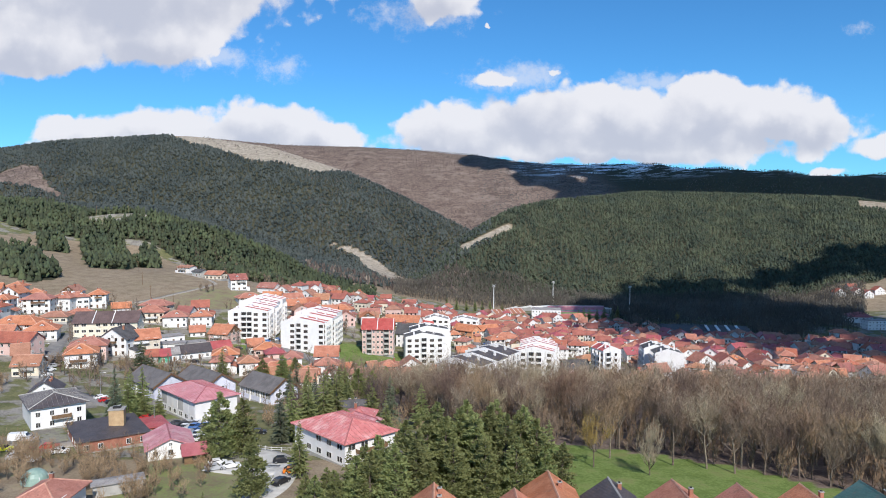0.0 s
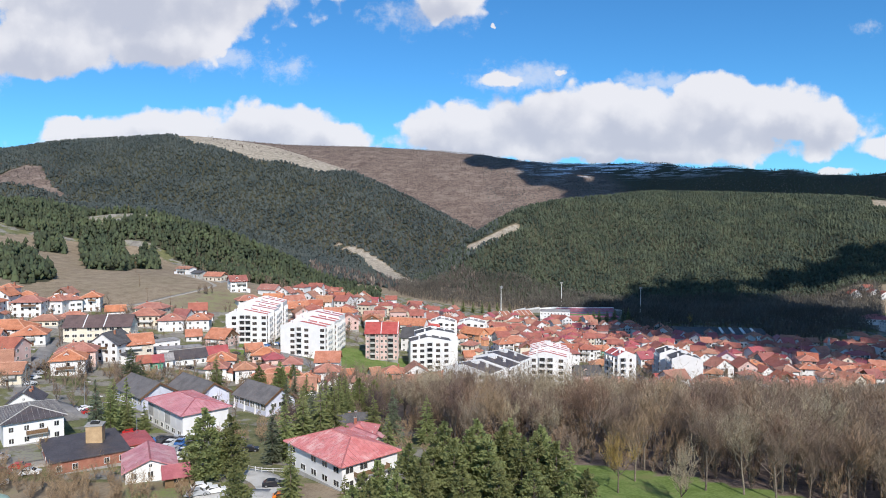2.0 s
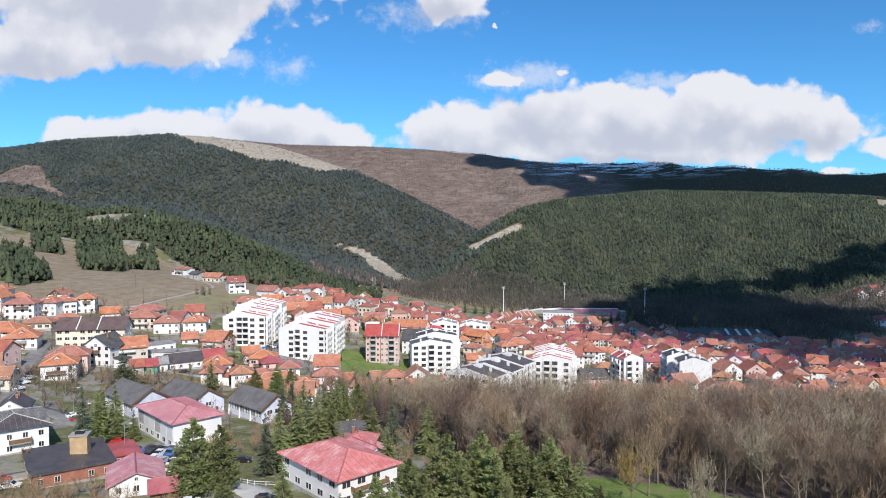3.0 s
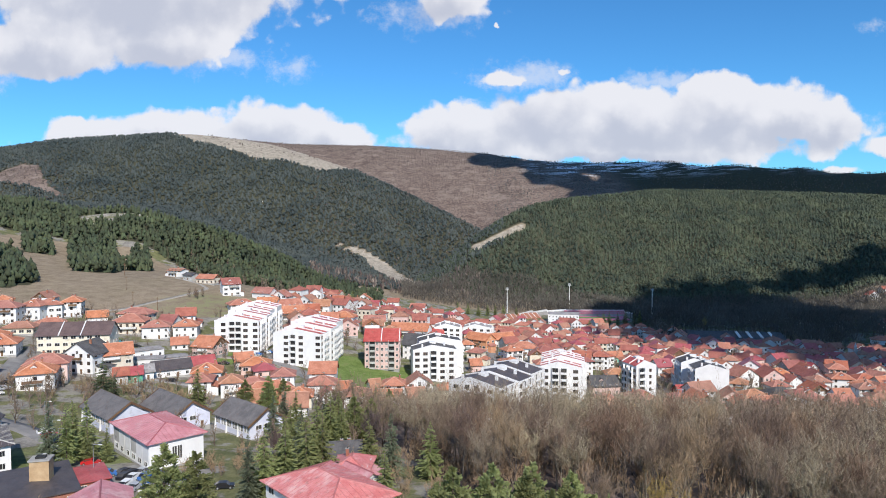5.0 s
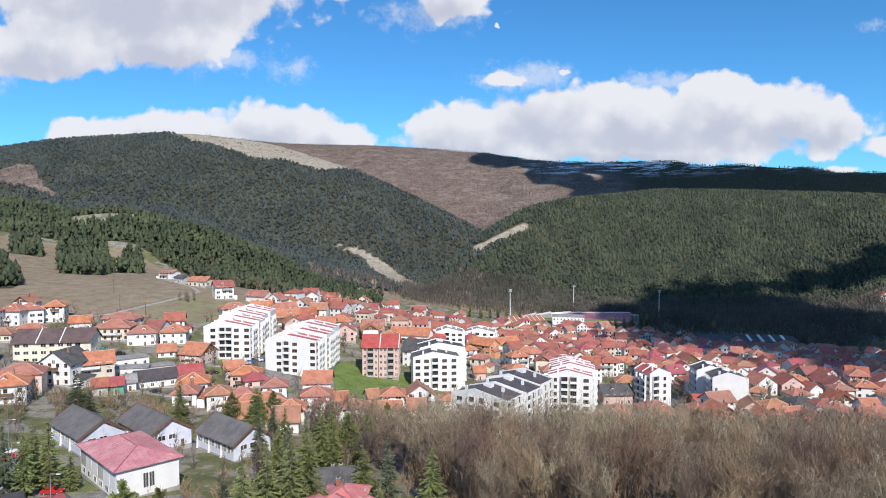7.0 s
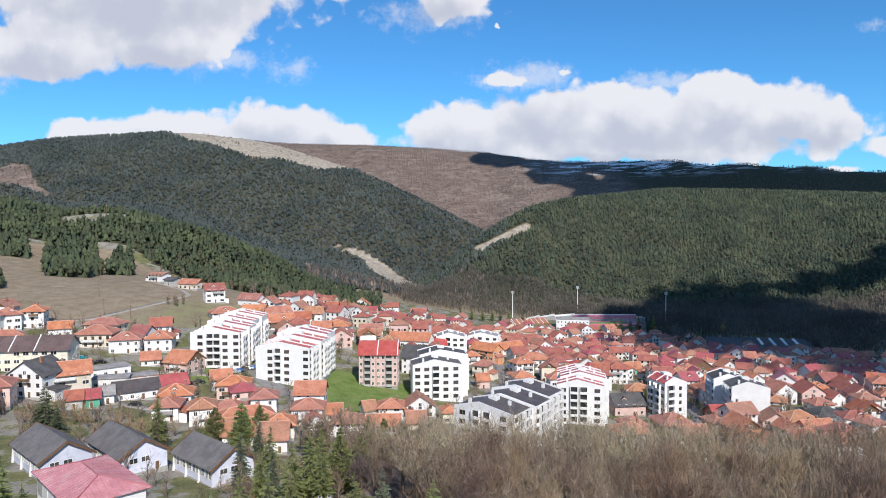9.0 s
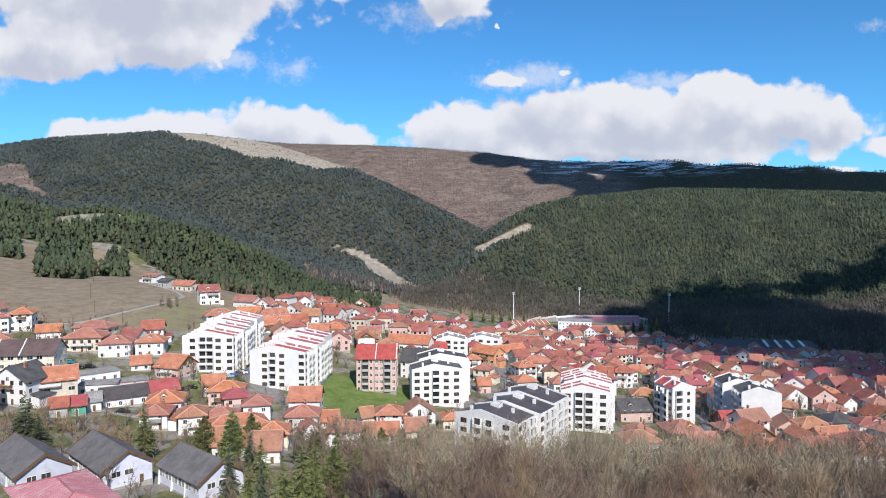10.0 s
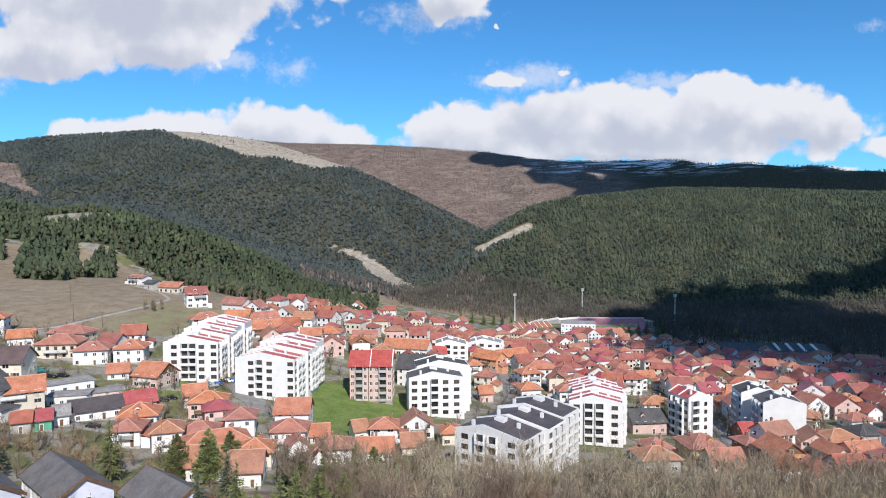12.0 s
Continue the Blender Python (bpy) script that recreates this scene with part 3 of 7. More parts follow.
def far_bush(seed):
    """A leafless shrub seen from afar: a sheaf of slim upright shoots."""
    rng = np.random.default_rng(seed)
    verts, tris = [], []
    for k in range(6):
        a, r = rng.uniform(0, 2 * math.pi), rng.uniform(0.0, 0.42)
        low = rng.uniform(0.0, 0.25)
        b = np.array([r * math.cos(a) * 0.5, r * math.sin(a) * 0.5, low])
        tip = b * (2.4, 2.4, 1) + (0, 0, rng.uniform(0.45, 1.0) - low)
        side = np.array([-math.sin(a), math.cos(a), 0.1]) * rng.uniform(0.08, 0.19)
        base = len(verts)
        verts += [b - side * 0.4, tip, b + (tip - b) * 0.55 + side]
        tris += [(base, base + 1, base + 2)]
    return np.array(verts), np.array(tris)


def far_bare(seed):
    """A tall leafless tree seen from afar: a stem and a loose crown of short upward shoots."""
    rng = np.random.default_rng(seed)
    verts, tris = [], []

    def shoot(b, tip, side):
        base = len(verts)
        verts.extend([b - side, b + side, tip])
        tris.append((base, base + 1, base + 2))

    shoot(np.zeros(3), np.array([rng.uniform(-0.03, 0.03), rng.uniform(-0.03, 0.03), 0.9]), np.array([0.025, 0.0, 0.0]))
    shoot(np.zeros(3), np.array([0.0, 0.0, 0.7]), np.array([0.0, 0.025, 0.0]))
    for k in range(15):
        a, r, f = rng.uniform(0, 2 * math.pi), rng.uniform(0.02, 1.0) ** 0.6, rng.uniform(0, 1)
        z = 0.30 + 0.50 * f
        r *= 0.34 * math.sin(math.pi * (0.18 + 0.72 * f))
        b = np.array([r * math.cos(a), r * math.sin(a), z])
        tip = b + np.array([math.cos(a) * 0.10, math.sin(a) * 0.10, rng.uniform(0.14, 0.26)])
        turn = rng.uniform(0, 6.28)
        shoot(b, tip, np.array([math.cos(turn), math.sin(turn), 0.3]) * rng.uniform(0.018, 0.045))
    return np.array(verts), np.array(tris)


def strew(seed, count, x0, x1, y0, y1, keep, gap):
    """Random places, thinned to about one in each cell of the given width."""
    rng = np.random.default_rng(seed)
    x, y = rng.uniform(x0, x1, count), rng.uniform(y0, y1, count)
    ok = keep(x, y)
    x, y = x[ok], y[ok]
    cell = np.floor(x / gap).astype(np.int64) * 100003 + np.floor(y / gap).astype(np.int64)
    first = np.unique(cell, return_index=True)[1]
    x, y = x[first], y[first]
    return np.stack([x, y, land(x, y) - 0.3], 1), rng


def near_hill(x, y):
    u = x / np.maximum(y, 60)
    edge = np.interp(u, [-0.70, -0.62, -0.55, -0.48, -0.42, -0.36, -0.30, -0.24, -0.19, -0.13], [620, 600, 612, 616, 618, 590, 535, 515, 565, 620])
    woods = (y > edge) & (y < 730) & (u > -0.85) & (u < -0.10) & ~inside(x, y, KNOB)
    woods &= ~inside(x, y, MEADOW)
    for shape in CLUMPS:
        woods |= inside(x, y, shape)
    return woods


def east_hill(x, y):
    u = x / np.maximum(y, 60)
    foot = np.interp(u, [-0.06, 0.0, 0.08, 0.3, 0.55, 0.7], [880, 800, 790, 800, 850, 860])
    crest = np.interp(u, [-0.08, 0.038, 0.146, 0.287, 0.51, 0.7], [900, 960, 1110, 1260, 1280, 1240])
    wood = (y > foot) & (y < crest + 25) & (u > -0.05) & (u < 0.78) & ~inside(x, y, BARE_EAST) & ~inside(x, y, CLEARING)
    return wood


def west_hill(x, y):
    u = x / np.maximum(y, 60)
    crest = np.interp(u, [-0.6, -0.35, -0.2, -0.07, 0.055], [1450, 1450, 1390, 1270, 1140])
    foot = np.interp(u, [-0.6, -0.2, -0.05, 0.06], [740, 740, 800, 900])
    thin = np.sin(x / 47 + 2 * np.sin(y / 60)) * np.sin(y / 38 + x / 90)
    wood = (y > foot) & (y < crest) & (u > -0.8) & (u < 0.07) & ~bald_west(x, y) & ~inside(x, y, SCAR) & ~inside(x, y, BARE_EAST)
    wood &= ~(inside(x, y, SCRUB_WEST) & (thin > 0.5))
    return wood


build_ground()
conifers = [far_conifer(k) for k in range(7)]
pines = [far_pine(40 + k) for k in range(6)]
bushes = [far_bush(70 + k) for k in range(6)]
for name, seed, count, box, keep, gap, low, high, slim, shapes, kind, label in (
    ("near_pine_wood", 11, 90000, (-620, -60, 400, 735), near_hill, 3.9, 6.5, 12, 0.50, conifers + pines * 2, "needles_near", "dark green pine wood round a dry meadow"),
    ("hillside_forest", 12, 330000, (-60, 980, 780, 1300), east_hill, 3.6, 4.2, 7.5, 0.66, conifers + pines * 2, "needles_far", "dense dark green conifer forest on a broad hill"),
    ("mountain_forest", 13, 300000, (-1100, 90, 730, 1455), west_hill, 4.7, 4.2, 7.0, 0.95, conifers + pines * 2, "needles_west", "grey-green conifer forest on the mountain flank, tinted blue for haze"),
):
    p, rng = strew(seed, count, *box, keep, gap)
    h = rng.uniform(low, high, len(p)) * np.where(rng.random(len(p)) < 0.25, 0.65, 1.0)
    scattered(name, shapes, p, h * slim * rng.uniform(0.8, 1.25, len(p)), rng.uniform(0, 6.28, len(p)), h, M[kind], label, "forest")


def scrub_land(x, y):
    u = x / np.maximum(y, 60)
    upper = (y > 1330) & (u > -0.35) & (u < 0.75)
    low = (y > 760) & (y < 1250) & (u > -0.2) & (u < 0.04)
    upper &= ~((u > 0.05) & (y > 1700) & (np.sin(x / 31 + np.sin(y / 60)) * np.sin(y / 47) > -0.35))
    return (upper | low | inside(x, y, SCRUB_WEST)) & ~inside(x, y, SCAR) & ~inside(x, y, BARE_EAST) & ~(bald_west(x, y) & (np.sin(x / 9) * np.sin(y / 7 + x / 13) < 0.35))


p, rng = strew(14, 160000, -900, 1300, 735, 2350, scrub_land, 8.0)
h = rng.uniform(2.5, 5.5, len(p)) * np.where(p[:, 1] < 850, 2.2, 1.0)
scattered("hillside_scrub", bushes, p, h * rng.uniform(0.8, 1.3, len(p)), rng.uniform(0, 6.28, len(p)), h, M["scrub"], "leafless brown scrub on the high slopes", "scrub")
def river_wood(x, y):
    u = x / np.maximum(y, 60)
    clear = ((x < 272) & (x > 182) & (y > 572) & (y < 632)) | ((x < 175) & (y < 740)) | ((x < 300) & (y < 572)) | (np.hypot(x - 400, y - 628) < 24) | ((x > 320) & (x < 440) & (y < 615))
    foot = (y > 744) & (y < 835) & (u > -0.07) & (u < 0.62)
    return ((y > 560 + 0.06 * x) & (y < 840) & (u > 0.2) & (u < 0.62) & ~clear) | foot


p, rng = strew(16, 80000, -60, 520, 560, 845, river_wood, 4.0)
h = rng.uniform(8, 14, len(p))
scattered("river_trees", [far_bare(90 + k) for k in range(6)], p, h * rng.uniform(0.75, 1.1, len(p)), rng.uniform(0, 6.28, len(p)), h, M["twigs_grey"], "bare grey-brown trees along the river flat", "woodland")
p, rng = strew(15, 30000, 100, 1300, 1350, 2300, lambda x, y: (x / y > 0.05) & (x / y < 0.75), 12.0)
h = rng.uniform(2.5, 5.0, len(p))
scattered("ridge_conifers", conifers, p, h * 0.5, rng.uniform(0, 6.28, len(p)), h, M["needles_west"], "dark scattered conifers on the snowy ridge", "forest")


# ---- clouds overhead that throw the broad shadows ----


def cumulus(x, y, z, corners, lump, seed, count):
    """A flat heap of lumps over an outline in plan: full in the middle, loose at the rim."""
    rng = np.random.default_rng(seed)
    bm = bmesh.new()
    xs, ys = [p[0] for p in corners], [p[1] for p in corners]
    placed = 0
    while placed < count:
        px, py = rng.uniform(min(xs) - lump * 0.4, max(xs) + lump * 0.4), rng.uniform(min(ys) - lump * 0.4, max(ys) + lump * 0.4)
        rim = [bool(inside(np.array([px + dx]), np.array([py + dy]), corners)[0]) for dx, dy in ((0, 0), (lump, 0), (-lump, 0), (0, lump), (0, -lump))]
        if not any(rim) or (lump > 60 and not rim[0]):
            continue
        s = lump * (rng.uniform(0.8, 1.1) if all(rim) else rng.uniform(0.5, 0.85) if rim[0] else rng.uniform(0.14, 0.30))
        placed += 1
        bmesh.ops.create_icosphere(bm, subdivisions=2, radius=1.0, matrix=Matrix.Translation((px, py, rng.uniform(0, 0.3) * lump)) @ Matrix.Diagonal((s, s, s * 0.55, 1)))
    for v in bm.verts:
        v.co += Vector((1, 1, 0.5)) * 0.35 * lump * noise.fractal(v.co * (1.3 / lump), 1.0, 2.0, 4)
    data = bpy.data.meshes.new("cloud")
    bm.to_mesh(data)
    bm.free()
    data.materials.append(M["cloud"])
    ob = new("cloud", data)
    ob.matrix_world = pose(x, y, z)
    return tagged(ob, "white cumulus cloud high over the valley", "cloud", "drifting clouds")


def cloud_over(corners, z, high, lump, seed, count=100):
    """A cloud at that height whose shadow falls on the outline, at ground height z."""
    far = (high - z) / TO_SUN.z
    cumulus(TO_SUN.x * far, TO_SUN.y * far, high, corners, lump, seed, count)


cloud_over([(128, 690), (136, 645), (146, 605), (160, 563), (180, 520), (200, 490), (212, 462), (228, 436), (250, 412), (300, 408), (430, 425), (455, 600), (420, 735), (390, 790), (390, 860), (440, 900), (520, 905), (600, 900), (650, 1000), (560, 1010), (470, 960), (430, 945), (395, 930), (345, 890), (300, 905), (274, 886), (236, 848), (186, 760), (152, 735)], -15, 900, 34, 1, 210)
cloud_over([(60, 2380), (110, 2200), (190, 1990), (280, 1800), (380, 1660), (560, 1500), (800, 1440), (1400, 1440), (1750, 2250), (1500, 2600), (60, 2600)], 190, 1300, 95, 2, 230)


# ---- buildings ----


def thing(name, m, label, category, group=""):
    """An empty at the thing's base, which carries its parts."""
    ob = new(name)
    ob.empty_display_size = 0.5
    ob.matrix_world = m
    return tagged(ob, label, category, group)


def part(name, data, parent, label="", m=None):
    """A mesh as a part of a thing; mesh data may be shared between alike parts."""
    ob = new(name, data)
    ob.parent = parent
    if m is not None:
        ob.matrix_local = m
    if label:
        ob["label"] = label
    return ob


def mesh_of(name, boxes=(), polys=(), materials=()):
    """Mesh data from boxes (x0, x1, y0, y1, z0, z1, slot) and polygons (points, slot)."""
    verts, faces, slots = [], [], []
    for x0, x1, y0, y1, z0, z1, slot in boxes:
        b = len(verts)
        verts += [(x0, y0, z0), (x1, y0, z0), (x1, y1, z0), (x0, y1, z0), (x0, y0, z1), (x1, y0, z1), (x1, y1, z1), (x0, y1, z1)]
        faces += [(b, b + 3, b + 2, b + 1), (b + 4, b + 5, b + 6, b + 7), (b, b + 1, b + 5, b + 4), (b + 1, b + 2, b + 6, b + 5), (b + 2, b + 3, b + 7, b + 6), (b + 3, b, b + 4, b + 7)]
        slots += [slot] * 6
    for points, slot in polys:
        b = len(verts)
        verts += list(points)
        faces.append(tuple(range(b, b + len(points))))
        slots.append(slot)
    data = bpy.data.meshes.new(name)
    data.from_pydata(verts, [], faces)
    for material in materials:
        data.materials.append(M[material] if isinstance(material, str) else material)
    data.polygons.foreach_set("material_index", slots)
    return data


def window_mesh(w, h, frame="frame_white"):
    """A window of two lights that stands proud of its wall: frame, mullion and panes set back; its face looks to -y."""
    a, b, k, m = w / 2, h / 2, 0.09, 0.04
    xs, zs = (-a, -a + k, -m, m, a - k, a), (-b, -b + k, b - k, b)
    verts, faces, slots = [], [], []

    def spot(x, y, z):
        verts.append((x, y, z))
        return len(verts) - 1

    front = [[spot(x, -0.07, z) for x in xs] for z in zs]
    for j in range(3):
        for i in range(5):
            ring = (front[j][i], front[j][i + 1], front[j + 1][i + 1], front[j + 1][i])
            if j == 1 and i in (1, 3):
                back = [spot(verts[v][0], -0.015, verts[v][2]) for v in ring]
                faces += [(ring[q], ring[(q + 1) % 4], back[(q + 1) % 4], back[q]) for q in range(4)] + [tuple(back)]
                slots += [0, 0, 0, 0, 1]
            else:
                faces.append(ring)
                slots.append(0)
    rim = [front[0][i] for i in range(6)] + [front[1][5], front[2][5]] + [front[3][i] for i in range(5, -1, -1)] + [front[2][0], front[1][0]]
    wall = [spot(verts[v][0], 0.04, verts[v][2]) for v in rim]
    faces += [(rim[q], wall[q], wall[(q + 1) % len(rim)], rim[(q + 1) % len(rim)]) for q in range(len(rim))]
    slots += [0] * len(rim)
    data = bpy.data.meshes.new("window")
    data.from_pydata(verts, [], faces)
    for material in (frame, "glass"):
        data.materials.append(M[material])
    data.polygons.foreach_set("material_index", slots)
    return data


WINDOWS = {kind: window_mesh(w, h, frame) for kind, w, h, frame in (("house", 1.15, 1.35, "frame_white"), ("brown", 1.15, 1.35, "frame_brown"), ("wide", 2.0, 1.35, "frame_white"), ("small", 0.7, 0.8, "frame_white"), ("tall", 1.1, 2.1, "frame_white"), ("grid", 1.2, 3.2, "frame_white"), ("block", 2.1, 1.45, "frame_brown"), ("block_small", 1.2, 1.45, "frame_brown"))}
DOOR = mesh_of("door", [(-0.55, 0.55, -0.08, 0.05, 0, 2.15, 0), (-0.42, 0.42, -0.11, 0.0, 0.08, 2.02, 1), (0.30, 0.36, -0.17, -0.10, 0.98, 1.06, 0)], (), ("frame_white", "wood"))


def chimney_mesh(h):
    return mesh_of("chimney", [(-0.32, 0.32, -0.32, 0.32, -1.2, h, 0), (-0.40, 0.40, -0.40, 0.40, h, h + 0.12, 1), (-0.16, 0.16, -0.16, 0.16, h + 0.12, h + 0.28, 2)], (), ("brick", "concrete", "rubber"))


CHIMNEYS = [chimney_mesh(h) for h in (0.9, 1.2, 1.5)]
HOUSES = []                                            # plan circles already built on


def gable_roof(w, d, rise, along_x, over=0.75, thick=0.2):
    """A saddle roof as two slabs, its ridge along x or y; z = 0 at the top of the walls."""
    half = (d if along_x else w) / 2
    slope = rise / half
    end = (w if along_x else d) / 2 + 0.6
    profile = [(-half - over, -over * slope), (0, rise), (half + over, -over * slope), (half + over, -over * slope + thick), (0, rise + thick * 1.15), (-half - over, -over * slope + thick)]
    points = [[(s, p, z) if along_x else (p, -s, z) for p, z in profile] for s in (-end, end)]
    a, b = points
    polys = [((a[k], b[k], b[(k + 1) % 6], a[(k + 1) % 6]), 0) for k in range(6)]
    polys += [((a[0], a[1], a[4], a[5]), 0), ((a[1], a[2], a[3], a[4]), 0), ((b[5], b[4], b[1], b[0]), 0), ((b[4], b[3], b[2], b[1]), 0)]
    return polys, slope


def hip_roof(w, d, rise, over=0.8, thick=0.2):
    a, b = w / 2 + over, d / 2 + over
    r = max(a, b) - min(a, b)
    top = [(-r, 0), (r, 0)] if a >= b else [(0, -r), (0, r)]
    eave = [(-a, -b), (a, -b), (a, b), (-a, b)]
    low, up = [(x, y, -0.12) for x, y in eave], [(x, y, -0.12 + thick) for x, y in eave]
    ridge = [(x, y, rise + thick) for x, y in top]
    polys = [((low[k], low[(k + 1) % 4], up[(k + 1) % 4], up[k]), 0) for k in range(4)] + [(tuple(reversed(low)), 0)]
    if a >= b:
        polys += [((up[0], up[1], ridge[1], ridge[0]), 0), ((up[1], up[2], ridge[1]), 0), ((up[2], up[3], ridge[0], ridge[1]), 0), ((up[3], up[0], ridge[0]), 0)]
    else:
        polys += [((up[0], up[1], ridge[0]), 0), ((up[1], up[2], ridge[1], ridge[0]), 0), ((up[2], up[3], ridge[1]), 0), ((up[3], up[0], ridge[0], ridge[1]), 0)]
    return polys, rise / min(a, b)


def ridge_cap(a, b, wide=0.20, high=0.13):
    """A row of half-round ridge tiles between two places, as a low three-sided rib."""
    a, b = Vector(a), Vector(b)
    side = Vector((-(b - a).y, (b - a).x, 0)).normalized() * wide
    up, low = Vector((0, 0, high)), Vector((0, 0, -0.06))
    p = [[q + side + low, q + up, q - side + low] for q in (a, b)]
    return [(tuple(tuple(v) for v in (p[0][k], p[1][k], p[1][k + 1], p[0][k + 1])), 1) for k in (0, 1)] + [(tuple(tuple(v) for v in p[0]), 1), (tuple(tuple(v) for v in reversed(p[1])), 1)]


def roof_caps(shape, w, d, rise, over=0.8, thick=0.2):
    """Ridge and hip lines of a roof."""
    if shape == "h":
        a, b = w / 2 + over, d / 2 + over
        r = max(a, b) - min(a, b)
        ends = [(-r, 0), (r, 0)] if a >= b else [(0, -r), (0, r)]
        top = [(x, y, rise + thick) for x, y in ends]
        lines = [((sx * a, sy * b, thick - 0.12), top[0 if (sx if a >= b else sy) < 0 else 1]) for sx in (-1, 1) for sy in (-1, 1)]
        if r > 0.2:
            lines.append(tuple(top))
    else:
        end = (w if shape == "g" else d) / 2 + 0.6
        z = rise + thick * 1.15
        lines = [((-end, 0, z), (end, 0, z))] if shape == "g" else [((0, -end, z), (0, end, z))]
    return [poly for a, b in lines for poly in ridge_cap(a, b)]


def roof_seams(w, d, rise, over=0.8, thick=0.2, gap=1.15):
    """Standing seams that run from the eaves up to the hips and the ridge of a hipped sheet roof."""
    a, b = w / 2 + over, d / 2 + over
    m = min(a, b)
    polys = []

    def up(x, y):
        return (x, y, thick - 0.12 + (rise + 0.12) * min((a - abs(x)) / m, (b - abs(y)) / m, 1.0))

    for along, across, turned in ((a, b, False), (b, a, True)):
        n = int(2 * along / gap)
        for k in range(1, n):
            p = -along + 2 * along * k / n
            top = across - min(along - abs(p), m)
            for side in (-1, 1):
                ends = [(p, side * across), (p, side * top)]
                if across - top > 0.4:
                    polys.append([(points, 0) for points, _ in ridge_cap(*[up(q, r) if not turned else up(r, q) for q, r in ends], 0.05, 0.06)])
    return polys


RIDGE = {"tile_orange": "ridge_orange", "tile_red": "ridge_red", "tile_brown": "ridge_orange", "sheet_pink": "ridge_pink", "sheet_dark": "concrete"}


ROOF_WORDS = {"tile_orange": "orange tiled", "tile_red": "weathered red tiled", "tile_brown": "faded brown tiled", "tile_grey": "dark grey tiled", "tile_slate": "slate-grey tiled", "sheet_red": "red sheet metal", "sheet_pink": "pinkish red sheet metal", "sheet_dark": "dark brown sheet metal", "sheet_green": "dark green sheet metal", "sheet_brown": "brown sheet metal", "fibre_grey": "pale grey corrugated"}
WALL_WORDS = {"plaster_white": "white", "plaster_cream": "cream", "plaster_yellow": "yellow", "plaster_pink": "pink", "plaster_lilac": "lilac", "plaster_orange": "orange", "plaster_grey": "grey", "plaster_green": "green", "brick": "red brick", "wood": "wooden"}
SHAPE_WORDS = {"h": "hipped roof", "g": "saddle roof", "f": "gable-fronted roof", "p": "flat roof"}


def lean_to_wing(ob, rng, a, b, low, roof, wall):
    """A low wing under a single slope at one side of a house."""
    sgn, out, deep, high = rng.choice((-1, 1)), rng.uniform(2.2, 3.4), b * rng.uniform(0.55, 0.9), rng.uniform(2.2, 2.6)
    x0, x1 = (a, a + out) if sgn > 0 else (-a - out, -a)
    part("wing", mesh_of("wing", [(x0 + (0.002 if sgn > 0 else 0), x1 - (0 if sgn > 0 else 0.002), -deep, deep, low, high, 0)], (), (wall,)), ob, "low side wing")
    xi, xo = sgn * (a + 0.02), sgn * (a + out + 0.45)
    e = deep + 0.4
    up, down = high + 1.05, high - 0.1
    top = [(xi, -e, up), (xo, -e, down), (xo, e, down), (xi, e, up)]
    under = [(x, y, z - 0.16) for x, y, z in top]
    polys = [(tuple(top), 0), (tuple(reversed(under)), 0)] + [((under[k], under[(k + 1) % 4], top[(k + 1) % 4], top[k]), 0) for k in range(4)]
    part("wing_roof", mesh_of("wing_roof", (), polys, (roof,)), ob)


def dormer(ob, x, y, tall, up, wall, roof):
    """A small gabled dormer on the front slope of a roof."""
    z = tall + up
    box = [(-0.9, 0.9, 0.0, 2.4, -1.2, 0.75, 0)]
    polys = [(((-0.9, 0.0, 0.75), (0.9, 0.0, 0.75), (0.0, 0.0, 1.5)), 0)]
    for s in (-1, 1):
        p = [(s * 1.2, -0.3, 0.62), (0, -0.3, 1.62), (0, 2.8, 1.62), (s * 1.2, 2.8, 0.62)]
        q = [(px, py, pz - 0.14) for px, py, pz in p]
        polys += [(tuple(p), 1), (tuple(reversed(q)), 1)] + [((q[k], q[(k + 1) % 4], p[(k + 1) % 4], p[k]), 1) for k in range(4)]
    polys.append((((-0.55, -0.02, -0.35), (0.55, -0.02, -0.35), (0.55, -0.02, 0.6), (-0.55, -0.02, 0.6)), 2))
    part("dormer", mesh_of("dormer", box, polys, (wall, roof, "glass")), ob, "small gabled dormer", pose(x, y, z))


